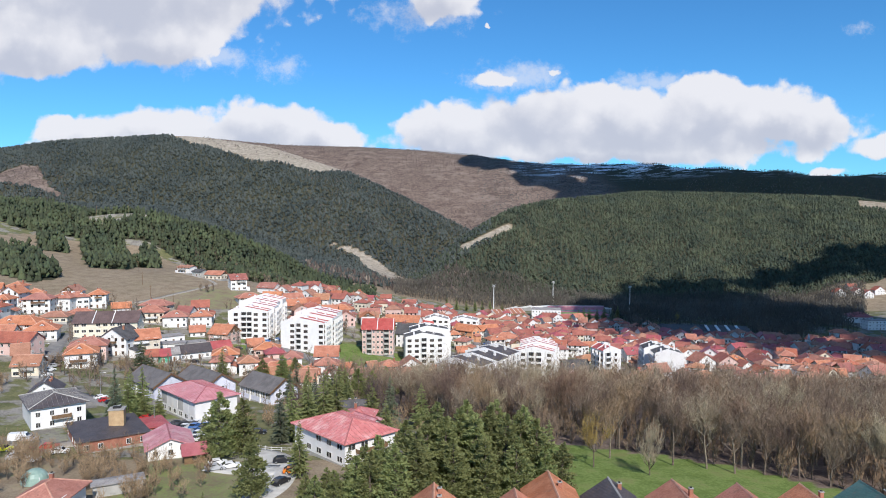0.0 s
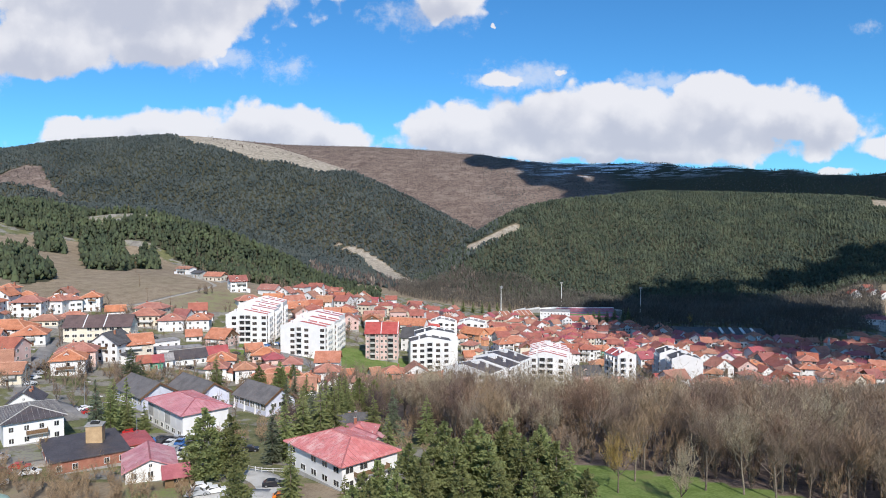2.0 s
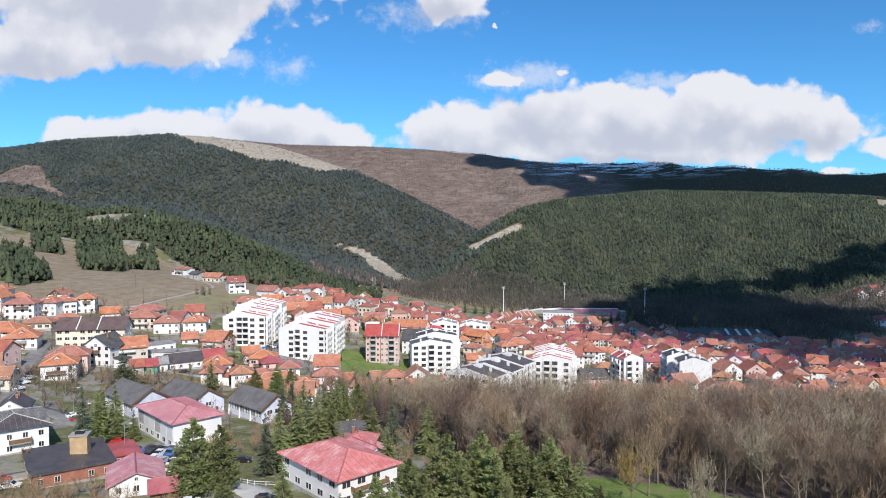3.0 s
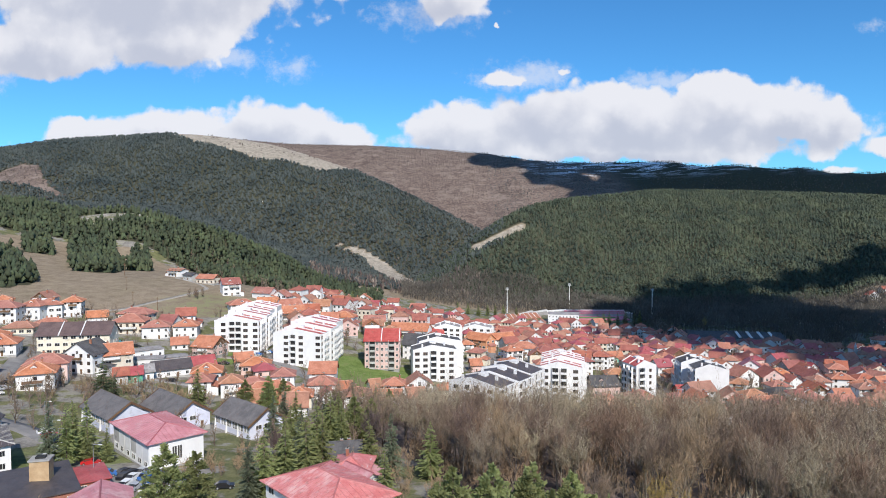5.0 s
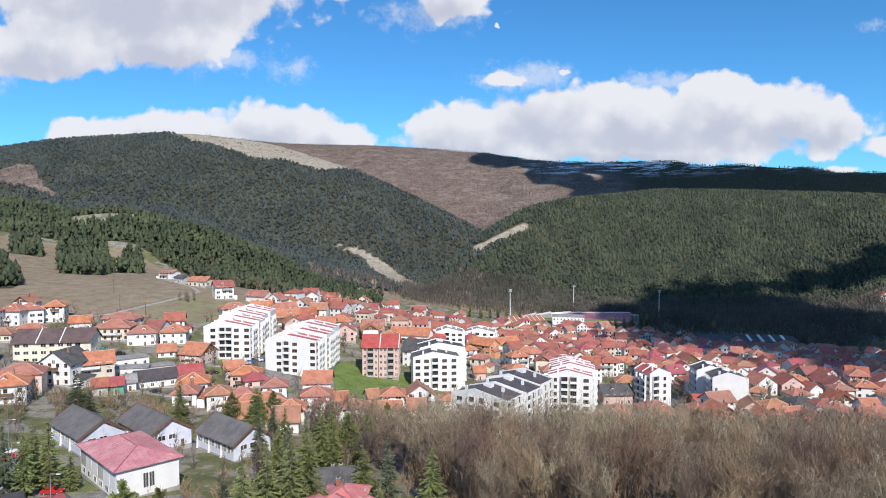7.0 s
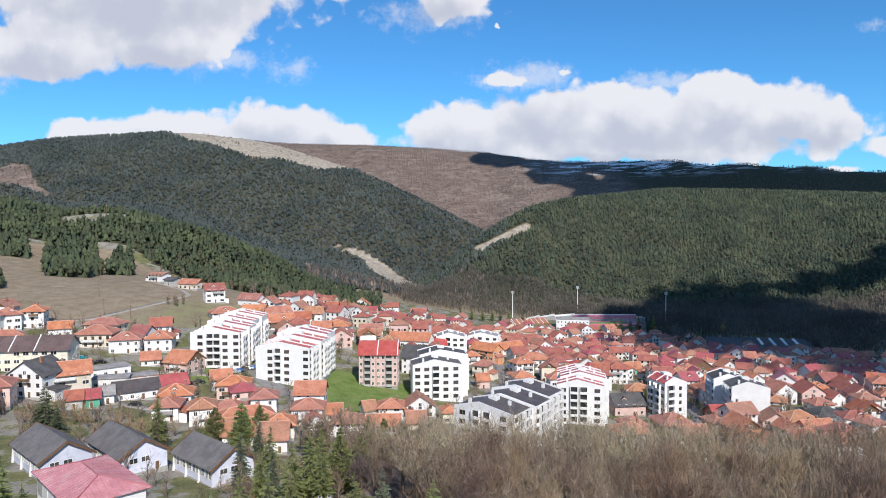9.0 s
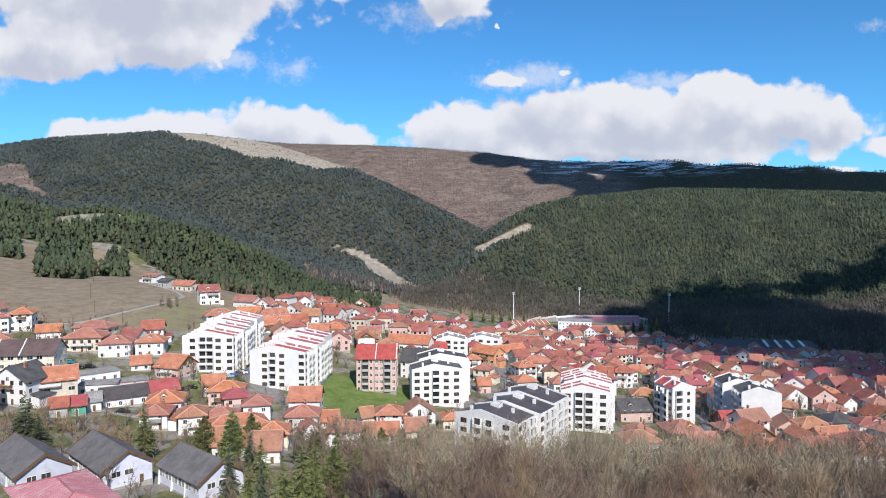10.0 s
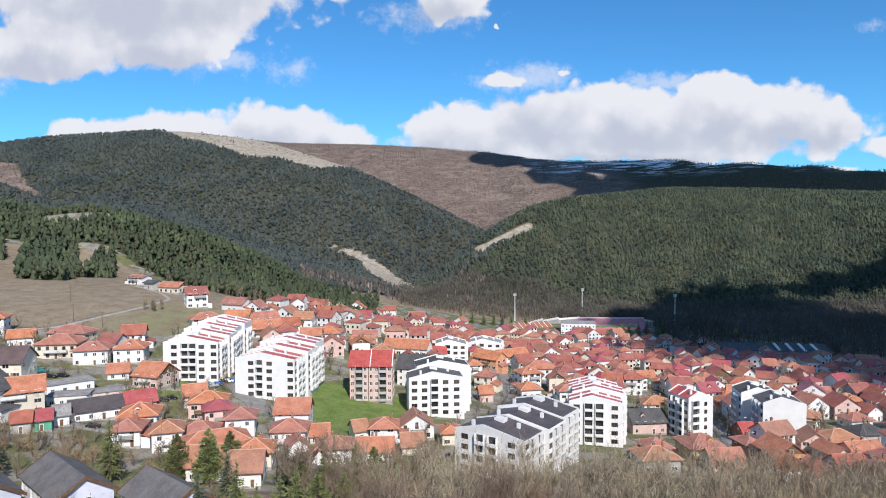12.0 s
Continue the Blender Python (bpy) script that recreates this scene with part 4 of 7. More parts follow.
def house(x, y, turn, w, d, storeys, shape, wall, roof, name="house", windows=True, group="town houses", pitch=1.0):
    """A house whose front (towards -y when turn is 0) has its middle at (x, y)."""
    wall = wall if wall in M else "plaster_" + wall
    rng = random.Random(int(x * 7 + y * 13))
    c, s = math.cos(radians(turn)), math.sin(radians(turn))
    mx, my = x - s * d / 2, y + c * d / 2
    HOUSES.append((mx, my, 0.5 * max(w, d) + 1))
    z = land_at(x, y)
    tall = storeys * 2.8 + 0.3
    floors = max(1, round(storeys))
    label = f"{WALL_WORDS[wall]} {'two-storey ' if floors == 2 else 'tall ' if floors > 2 else 'low ' if name == 'house' else ''}{name.replace('_', ' ')} with a {ROOF_WORDS[roof]} {SHAPE_WORDS[shape]}"
    ob = thing(name, pose(mx, my, z, 0, 0, turn), label, "building" if name != "house" else "house", group)
    a, b = w / 2, d / 2
    low = -max(1.0, z - min(land_at(mx + i * a * c - j * b * s, my + i * a * s + j * b * c) for i in (-1, 1) for j in (-1, 1)) + 0.4)
    polys = [(((-a, -b, low), (a, -b, low), (a, -b, tall), (-a, -b, tall)), 0), (((a, -b, low), (a, b, low), (a, b, tall), (a, -b, tall)), 0),
             (((a, b, low), (-a, b, low), (-a, b, tall), (a, b, tall)), 0), (((-a, b, low), (-a, -b, low), (-a, -b, tall), (-a, b, tall)), 0), (((-a, -b, tall), (a, -b, tall), (a, b, tall), (-a, b, tall)), 0)]
    plinth = [(-a - 0.06, a + 0.06, -b - 0.06, b + 0.06, low, 0.45, 1)] if storeys >= 1 else []
    rise = 0.0
    if shape == "h":
        rise = min(w, d) * 0.5 * 0.55 * pitch
        cover, slope = hip_roof(w, d, rise)
    elif shape in "gf":
        along = shape == "g"
        rise = (d if along else w) * 0.5 * 0.68 * pitch
        cover, slope = gable_roof(w, d, rise, along)
        ends = [((-a, -b, tall), (-a, b, tall), (-a, 0, tall + rise)), ((a, b, tall), (a, -b, tall), (a, 0, tall + rise))] if along else [((-a, -b, tall), (a, -b, tall), (0, -b, tall + rise)), ((a, b, tall), (-a, b, tall), (0, b, tall + rise))]
        timber = rng.random() < 0.22 and roof.startswith("tile") and name == "house"
        polys += [(e, 2 if timber else 0) for e in ends]
    else:
        cover = hip_roof(w, d, 0.25, 0.4, 0.22)[0]
    part("wall", mesh_of("wall", plinth, polys, (wall, "concrete", "wood")), ob)
    caps = roof_caps(shape, w, d, rise) if shape != "p" else []
    if shape == "h" and roof in ("sheet_pink", "sheet_dark") and name != "house":
        for seam in roof_seams(w, d, rise):
            part("seam", mesh_of("seam", (), seam, (RIDGE.get(roof, roof),)), ob, "", pose(0, 0, tall))
    part("roof", mesh_of("roof", (), cover + caps, (roof, RIDGE.get(roof, roof))), ob, f"{ROOF_WORDS[roof]} {SHAPE_WORDS[shape]}", pose(0, 0, tall))
    if shape in "hgf" and w > 5 and storeys >= 1 and name == "house":
        for _ in range(rng.choice((1, 1, 2))):
            k = rng.uniform(-0.3, 0.3)
            at = (k * w, 0.12 * d) if shape != "f" else (0.14 * w, k * d)
            part("chimney", rng.choice(CHIMNEYS), ob, "", pose(at[0], at[1], tall + rise * 0.80))
    if name == "house" and shape in "hgf" and w > 7 and storeys >= 1.4 and rng.random() < 0.4:
        lean_to_wing(ob, rng, a, b, low, roof, wall)
    if name == "house" and shape in "hg" and w > 9 and storeys >= 1.6 and rng.random() < 0.35:
        dormer(ob, rng.uniform(-0.15, 0.15) * w, -b * 0.62, tall, rise * 0.38, wall, roof)
    if not windows:
        return ob
    style = WINDOWS[rng.choice(("house", "house", "brown", "wide"))]
    fronts = [("front", w, pose(0, -b, 0))]
    fronts.append(("right", d, pose(a, 0, 0, 0, 0, 90)) if -mx * c + (50 - my) * s > 0 else ("left", d, pose(-a, 0, 0, 0, 0, -90)))
    for side, wide, m in fronts:
        count = max(1, int(wide / (2.9 if side == "front" else 3.6)))
        for f in range(floors):
            for k in range(count):
                if rng.random() < 0.10:
                    continue
                at = wide * ((k + 0.5) / count - 0.5)
                if side == "front" and f == 0 and k == count // 2 and storeys > 1:
                    part("door", DOOR, ob, "", m @ pose(at, 0, 0.1))
                else:
                    part("window", style, ob, "", m @ pose(at, 0, 1.55 + 2.8 * f))
    if shape == "f" and w > 6:
        part("window", WINDOWS["small"] if storeys < 1.5 else WINDOWS["house"], ob, "", pose(0, -b, tall + 0.75))
    if shape == "g" and w > 6:
        side = 1 if fronts[1][0] == "right" else -1
        part("window", WINDOWS["small"], ob, "", pose(side * a, 0, tall + 0.9, 0, 0, 90 * side))
    if floors >= 2 and rng.random() < 0.75 and w > 7:
        wide = w * rng.uniform(0.35, 0.6)
        e = wide / 2
        rail = [(-e, e, -1.3, -1.22, 0.12, 1.05, 1), (-e, -e + 0.08, -1.3, 0, 0.12, 1.05, 1), (e - 0.08, e, -1.3, 0, 0.12, 1.05, 1), (-e, e, -1.3, 0.02, -0.14, 0.0, 0)]
        part("balcony", mesh_of("balcony", rail, (), ("concrete", rng.choice(("frame_white", "wood", "concrete")))), ob, "balcony with a solid parapet", pose(rng.uniform(-0.15, 0.15) * w, -b, 2.75 + 2.8 * (floors - 2)))
    return ob


def firewall(ob, at, d, rise, tall, over=0.75):
    """A pale upstand that runs over a saddle roof from eave to eave, at one place along its ridge."""
    drop = over * 2 * rise / d
    polys = []
    for sy in (-1, 1):
        ring = [(sy * (d / 2 + over), 0.1 - drop), (sy * (d / 2 + over), 0.62 - drop), (0.0, rise + 0.62), (0.0, rise + 0.1)]
        f, g = [(-0.17, y, z) for y, z in ring], [(0.17, y, z) for y, z in ring]
        polys += [(tuple(f), 0), (tuple(reversed(g)), 0)] + [((f[k], g[k], g[(k + 1) % 4], f[(k + 1) % 4]), 0) for k in range(4)]
    part("firewall", mesh_of("firewall", (), polys, ("plaster_white",)), ob, "pale fire wall over the roof", pose(at, 0, tall))


def bargeboards(ob, w, d, rise, tall, over=0.75):
    """Dark boards along both gables of a roof whose ridge runs along x."""
    e, half = w / 2 + 0.6, d / 2
    drop = over * rise / half
    for sx in (-1, 1):
        x0, x1 = sorted((sx * e, sx * (e + 0.14)))
        for sy in (-1, 1):
            low, high = (sy * (half + over + 0.1), -drop), (0.0, rise + 0.1)
            ring = [(low[0], low[1] - 0.42), (low[0], low[1] + 0.28), (high[0], high[1] + 0.28), (high[0], high[1] - 0.42)]
            f, g = [(x0, y, tall + z) for y, z in ring], [(x1, y, tall + z) for y, z in ring]
            polys = [(tuple(f), 0), (tuple(reversed(g)), 0)] + [((f[k], g[k], g[(k + 1) % 4], f[(k + 1) % 4]), 0) for k in range(4)]
            part("bargeboard", mesh_of("bargeboard", (), polys, ("frame_brown",)), ob, "dark brown bargeboard")


def pavilion(x, y, turn, w, d):
    """A school pavilion: lilac walls under a broad slate roof, glazed along the front, white fins between the lights."""
    ob = house(x, y, turn, w, d, 1.6, "g", "lilac", "tile_slate", "pavilion", False, "school pavilions", 0.92)
    tall, rise = 1.6 * 2.8 + 0.3, d * 0.5 * 0.68 * 0.92
    bargeboards(ob, w, d, rise, tall)
    n = max(4, int(w / 3.0))
    for k in range(n):
        at = w * ((k + 0.5) / n - 0.5)
        part("window", WINDOWS["tall"], ob, "", pose(at - 0.6, -d / 2, 3.1))
        part("window", WINDOWS["tall"], ob, "", pose(at + 0.6, -d / 2, 3.1))
        edge = at - 1.38
        fin = [((edge, -d / 2, 0.0), (edge, -d / 2 - 0.55, 0.0), (edge, -d / 2 - 0.2, 4.2), (edge, -d / 2, 4.2)), ((edge + 0.2, -d / 2, 4.2), (edge + 0.2, -d / 2 - 0.2, 4.2), (edge + 0.2, -d / 2 - 0.55, 0.0), (edge + 0.2, -d / 2, 0.0)),
               ((edge, -d / 2 - 0.55, 0.0), (edge + 0.2, -d / 2 - 0.55, 0.0), (edge + 0.2, -d / 2 - 0.2, 4.2), (edge, -d / 2 - 0.2, 4.2)), ((edge, -d / 2 - 0.2, 4.2), (edge + 0.2, -d / 2 - 0.2, 4.2), (edge + 0.2, -d / 2, 4.2), (edge, -d / 2, 4.2))]
        if k % 2:
            continue
        part("fin", mesh_of("fin", (), [(f, 0) for f in fin], ("plaster_white",)), ob, "white sloping buttress")
    for at in (-2.6, 0.2):
        part("window", WINDOWS["wide"], ob, "white window in the gable", pose(w / 2, at, 3.4, 0, 0, 90))
    part("door", DOOR, ob, "", pose(w / 2, 3.0, 0.1, 0, 0, 90))
    return ob


# wide dark pane behind each parapet: glass door and the recess's shade in one
BLOCK_BALCONY = mesh_of("balcony", [(-1.3, 1.3, -1.1, 0.02, -0.12, 0.02, 1), (-1.3, 1.3, -1.1, -0.98, 0.02, 0.95, 0), (-1.3, -1.2, -1.0, 0, 0.02, 0.95, 0), (1.2, 1.3, -1.0, 0, 0.02, 0.95, 0), (-1.42, -1.30, -0.95, 0.02, -0.12, 2.70, 0), (1.30, 1.42, -0.95, 0.02, -0.12, 2.70, 0), (-1.2, 1.2, -0.06, 0.02, 0.02, 2.45, 2)], (), ("plaster_white", "concrete", "glass"))
BLOCK_BALCONY_PINK = mesh_of("balcony", [(-1.3, 1.3, -1.1, 0.02, -0.12, 0.02, 1), (-1.3, 1.3, -1.1, -0.98, 0.02, 0.95, 0), (-1.3, -1.2, -1.0, 0, 0.02, 0.95, 0), (1.2, 1.3, -1.0, 0, 0.02, 0.95, 0), (-1.42, -1.30, -0.95, 0.02, -0.12, 2.70, 0), (1.30, 1.42, -0.95, 0.02, -0.12, 2.70, 0), (-1.2, 1.2, -0.06, 0.02, 0.02, 2.45, 2)], (), ("plaster_grey", "concrete", "glass"))


def block_module(ob, x0, x1, y0, y1, base, tall, wall, roof, peak=0.42, step=0.0):
    """One stair of an apartment block: gabled white walls that stand above a lopsided roof."""
    w, top = x1 - x0, tall + step
    px = x0 + w * peak
    rise_l, rise_r = w * peak * 0.30, 1.0
    ridge = top + max(2.2, rise_l * 0.7)
    outline = [(x0, top), (px, ridge), (x1, top - 0.2)]
    polys = []
    for y, flip in ((y0, False), (y1, True)):
        face = [(x0, y, base), (x1, y, base)] + [(x, y, z) for x, z in reversed(outline)]
        polys.append((tuple(reversed(face)) if flip else tuple(face), 0))
    polys += [(((x1, y0, base), (x1, y1, base), (x1, y1, top - 0.2), (x1, y0, top - 0.2)), 0), (((x0, y1, base), (x0, y0, base), (x0, y0, top), (x0, y1, top)), 0)]
    # parapets along both gables
    boxes = []
    for y in (y0 - 0.02, (y0 + y1) / 2 - 0.15, y1 - 0.28) if roof == "sheet_red" else (y0 - 0.02, y1 - 0.28):
        for (xa, za), (xb, zb) in zip(outline, outline[1:]):
            lower, upper = ((xa, za - 0.4), (xb, zb - 0.4)), ((xa, za + 0.45), (xb, zb + 0.45))
            quad = [(lower[0][0], lower[0][1]), (lower[1][0], lower[1][1]), (upper[1][0], upper[1][1]), (upper[0][0], upper[0][1])]
            f, g = [(px_, y, pz) for px_, pz in quad], [(px_, y + 0.3, pz) for px_, pz in quad]
            polys += [(tuple(f), 0), (tuple(reversed(g)), 0), ((f[3], f[2], g[2], g[3]), 0), ((f[0], g[0], g[1], f[1]), 0)]
    # stair head, vents and side upstands on the roof
    mid = (y0 + y1) / 2
    boxes += [(px - 0.3, px + 2.6, mid + 0.6, mid + 3.0, ridge - 1.6, ridge + 0.7, 0), (x0 + w * 0.20, x0 + w * 0.20 + 0.8, y0 + 1.8, y0 + 2.6, top - 0.5, ridge + 0.5, 0),
              (x0 + w * 0.72, x0 + w * 0.72 + 0.9, mid + 1.0, mid + 1.8, top - 0.6, ridge + 0.1, 0), (x1 - 0.28, x1 + 0.02, y0 + 0.3, y1 - 0.3, top - 0.6, top + 0.10, 0)]
    part("wall", mesh_of("wall", boxes, polys, (wall,)), ob)
    slabs = []
    for (xa, za), (xb, zb) in zip(outline, outline[1:]):
        slabs.append((((xa, y0 + 0.3, za + 0.05), (xb, y0 + 0.3, zb + 0.05), (xb, y1 - 0.3, zb + 0.05), (xa, y1 - 0.3, za + 0.05)), 0))
        slabs.append((((xa, y1 - 0.3, za - 0.15), (xb, y1 - 0.3, zb - 0.15), (xb, y0 + 0.3, zb - 0.15), (xa, y0 + 0.3, za - 0.15)), 0))
    part("roof", mesh_of("roof", (), slabs, (roof,)), ob, f"{ROOF_WORDS[roof]} roof between white parapets")


def apartment_block(x, y, turn, w, storeys, modules, long, roof, label, wall="plaster_white", steps=(0, 1.1, 0.4, 1.5), blank=False, side="right", columns=(0.13, 0.36, 0.53, 0.70, 0.90), balcony=(1, 2), stagger=1.2):
    """A block of stairs one behind the other; the gable of the first has its middle at (x, y) and looks to -y before the turn."""
    z = land_at(x, y)
    ob = thing("apartment_block", pose(x, y, z, 0, 0, turn), label, "apartment block", "apartment blocks")
    c, s = math.cos(radians(turn)), math.sin(radians(turn))
    HOUSES.append((x - s * long * modules / 2, y + c * long * modules / 2, 0.55 * max(w, long * modules) + 2))
    low = -8.0
    tall = storeys * 2.85 + 0.4
    for k in range(modules):
        shift = stagger * (k % 2)
        block_module(ob, -w / 2 + shift, w / 2 + shift, k * long, (k + 1) * long - 0.02, low, tall, wall, roof, step=steps[k % len(steps)])
    pier = BLOCK_BALCONY
    if not blank:
        for f in range(storeys):
            for n, col in enumerate(columns):
                at = w * (col - 0.5)
                if n in balcony:
                    part("balcony", pier, ob, "", pose(at, 0, 0.5 + 2.85 * f))
                else:
                    part("window", WINDOWS["block" if w > 14 else "block_small"], ob, "", pose(at, 0, 1.75 + 2.85 * f))
    sign = 1 if side == "right" else -1
    for k in range(modules):
        shift = stagger * (k % 2)
        for f in range(storeys):
            edge = sign * w / 2 + shift
            part("balcony", pier, ob, "", pose(edge, (k + 0.32) * long, 0.5 + 2.85 * f, 0, 0, 90 * sign))
            part("window", WINDOWS["block"], ob, "", pose(edge, (k + 0.08) * long + 0.6, 1.75 + 2.85 * f, 0, 0, 90 * sign))
            part("balcony" if long > 10.5 else "window", pier if long > 10.5 else WINDOWS["block"], ob, "", pose(edge, (k + 0.66) * long, (0.5 if long > 10.5 else 1.75) + 2.85 * f, 0, 0, 90 * sign))
            part("window", WINDOWS["block_small"], ob, "", pose(edge, (k + 0.90) * long, 1.75 + 2.85 * f, 0, 0, 90 * sign))
    return ob


# ---- the town: apartment blocks, then houses ----
apartment_block(-101.5, 353.0, 2, 20.5, 5, 4, 11.0, "sheet_red", "white five-storey apartment block with stepped red roofs", steps=(0, 0.8, 1.6, 2.2), columns=(0.20, 0.40, 0.54, 0.70, 0.92))
apartment_block(-72.0, 347.0, -8, 23.0, 5, 3, 11.0, "sheet_red", "white five-storey apartment block with stepped roofs and balconies", steps=(0, 1.0, 2.0), columns=(0.27, 0.42, 0.58, 0.93), balcony=(1,))
apartment_block(-9.0, 354.0, 8, 21.0, 5, 2, 12.0, "tile_grey", "white five-storey apartment block above the lawn", steps=(0, 1.8), columns=(0.10, 0.28, 0.46, 0.66, 0.86), balcony=(2,), stagger=4.0)
apartment_block(6.6, 280.6, -33, 21.5, 4, 3, 12.0, "sheet_dark", "white apartment block with dark sheet roofs behind bare trees", steps=(0, 0.2, 0.5), columns=(0.15, 0.38, 0.56, 0.82))
apartment_block(45.5, 329.0, -9, 18.0, 5, 3, 9.5, "sheet_red", "white apartment block with narrow red roof bands", steps=(0, 0.9, 0.3), columns=(0.14, 0.36, 0.56, 0.84))
apartment_block(86.0, 343.5, 18, 10.4, 5, 1, 12.0, "sheet_red", "slim white apartment tower with dark balconies", side="left", columns=(0.25, 0.70), balcony=(0,), steps=(0.6,))
apartment_block(113.5, 338.5, -6, 14.5, 5, 1, 12.0, "tile_grey", "white apartment block with a blank gable wall", side="left", blank=True, steps=(0.0,))
apartment_block(112.5, 355.0, -6, 14.0, 5, 1, 12.0, "tile_grey", "white rear stair of an apartment block", side="left", blank=True, steps=(0.9,))
apartment_block(-4.0, 449.0, 0, 16.0, 3, 1, 13.0, "fibre_grey", "low white apartment block with a peaked parapet", columns=(0.15, 0.40, 0.65, 0.88), balcony=(1,), steps=(0,))
apartment_block(15.5, 490.0, -6, 19.0, 3, 1, 13.0, "fibre_grey", "low white apartment block with a stepped parapet", columns=(0.15, 0.40, 0.65, 0.88), balcony=(1,), steps=(0,))
pink_block = house(-34.8, 362.5, 1, 16.5, 13, 5, "g", "pink", "sheet_red", "apartment_block", windows=False, group="apartment blocks")
for f in range(5):
    for at in (-4.6, 4.6):
        part("balcony", BLOCK_BALCONY_PINK, pink_block, "", pose(at, -6.5, 0.5 + 2.8 * f))
    for at in (-7.2, -2.2, 0.1, 2.2, 7.2):
        part("window", WINDOWS["house" if at else "small"], pink_block, "", pose(at, -6.5, 1.6 + 2.8 * f))
    for at in (-3.5, 0.5, 4.0):
        part("window", WINDOWS["house"], pink_block, "", pose(8.25, at, 1.6 + 2.8 * f, 0, 0, 90))
        part("window", WINDOWS["house"], pink_block, "", pose(-8.25, at, 1.6 + 2.8 * f, 0, 0, -90))
house(-19.0, 390.0, -8, 16.0, 13, 3, "g", "white", "tile_grey", "apartment_block", group="apartment blocks")
old_school = house(-157.0, 315.5, 10, 28.0, 12, 2.9, "g", "cream", "sheet_brown", "old_school", group="public buildings")
for at in (-5.5, 3.0):
    firewall(old_school, at, 12, 12 * 0.34, 2.9 * 2.8 + 0.3)
for at in (-0.3, 8.3):
    firewall(pink_block, at, 13, 13 * 0.34, 14.3)
part("downpipe", mesh_of("downpipe", [(-0.12, 0.12, -0.16, 0.0, 0.3, 14.2, 0)], (), ("frame_brown",)), pink_block, "dark downpipe", pose(-0.9, -6.5, 0))
house(-78.6, 161.5, 36, 15.5, 19, 1.0, "p", "brick", "sheet_dark", "boiler_hall", group="public buildings")
house(-73.6, 173.3, 36, 6.4, 10, 0.9, "p", "brick", "sheet_red", "shed", group="public buildings")
house(400.3, 620.3, 0, 22.5, 12, 3, "p", "white", "fibre_grey", "office_block", group="public buildings")
school = house(-65.3, 195.0, 45, 12.8, 23, 2.3, "h", "white", "sheet_pink", "school_hall", windows=False, group="public buildings", pitch=0.58)
clinic = house(-16.3, 152.7, 43.2, 14.0, 21, 1.9, "h", "white", "sheet_pink", "office_building", group="public buildings", pitch=0.66)
house(-103.0, 181.0, 38, 13.0, 17, 2.1, "h", "white", "sheet_dark", "office_building", group="public buildings", pitch=0.55)
house(-22.0, 170.5, -46, 8.0, 6.5, 1.3, "g", "white", "sheet_pink", "annex", group="public buildings")
for at in (-0.62, 0.62):
    part("window", WINDOWS["grid"], school, "tall gridded hall window", pose(at, -11.5, 3.4))
for k in range(6):
    part("panel", mesh_of("panel", [(-1.7, 1.7, -0.05, 0.02, 0, 3.2, 0)], (), ("plaster_grey" if k % 3 == 2 else "plaster_white",)), school, "flush wall panel", pose(-6.4, -9.4 + 3.75 * k, 2.6, 0, 0, -90))
    part("window", WINDOWS["wide"], school, "", pose(-6.4, -9.4 + 3.75 * k, 1.5, 0, 0, -90))
house(-171.4, 361.9, 25, 9.1, 7, 1.4, "g", "white", "tile_orange")
house(-153.2, 354.2, 9, 14.5, 11, 2, "h", "cream", "tile_orange")
house(-139.4, 352.9, 16, 12.0, 9, 2, "h", "white", "tile_orange")
house(-157.1, 368.0, -5, 15.1, 9, 2, "h", "cream", "tile_orange")
house(-142.0, 370.1, -9, 8.3, 8, 1.3, "g", "white", "tile_red")
house(-135.3, 378.7, 18, 9.0, 9, 2, "g", "white", "tile_red")
house(-128.8, 361.0, 12, 11.0, 10, 2, "h", "white", "tile_orange")
house(-112.3, 338.4, -18, 11.0, 11, 1.6, "g", "pink", "tile_orange")
house(-124.0, 342.9, 23, 7.0, 7, 1, "g", "white", "tile_orange")
house(-223.2, 349.6, 1, 9.2, 10, 2.6, "f", "white", "tile_orange")
house(-206.0, 343.5, 12, 13.2, 10, 2.6, "h", "white", "tile_orange")
house(-199.8, 354.9, 1, 9.9, 10, 2.4, "h", "white", "tile_orange")
house(-193.5, 362.0, 37, 9.1, 10, 2.4, "h", "white", "tile_orange")
house(-187.7, 368.9, 19, 8.8, 10, 2.6, "h", "white", "tile_orange")
house(-191.2, 301.6, 5, 20.5, 12, 1.6, "h", "white", "tile_orange")
house(-177.3, 298.6, 22, 12.6, 12, 1.6, "h", "white", "tile_orange")
house(-190.6, 331.8, 10, 12.2, 8, 1, "h", "cream", "tile_brown")
house(-183.5, 344.7, 32, 12.2, 8, 1, "h", "cream", "tile_orange")
house(-173.1, 268.2, -7, 19.5, 9, 2, "g", "pink", "tile_red")
house(-156.8, 251.1, 30, 5.4, 9, 2, "g", "brick", "tile_brown")
house(-148.7, 240.7, 13, 8.7, 8, 1.5, "g", "cream", "tile_brown")
house(-140.8, 263.3, 24, 11.3, 11, 2, "h", "white", "tile_orange")
house(-143.9, 274.4, 22, 13.5, 10, 2.3, "h", "pink", "tile_orange")
house(-141.4, 290.1, -8, 12.5, 12, 2.6, "f", "white", "tile_grey")
house(-131.5, 297.5, 31, 13.9, 10, 2.6, "g", "cream", "tile_orange")
house(-130.6, 324.1, 42, 14.4, 8, 1.2, "p", "white", "fibre_grey")
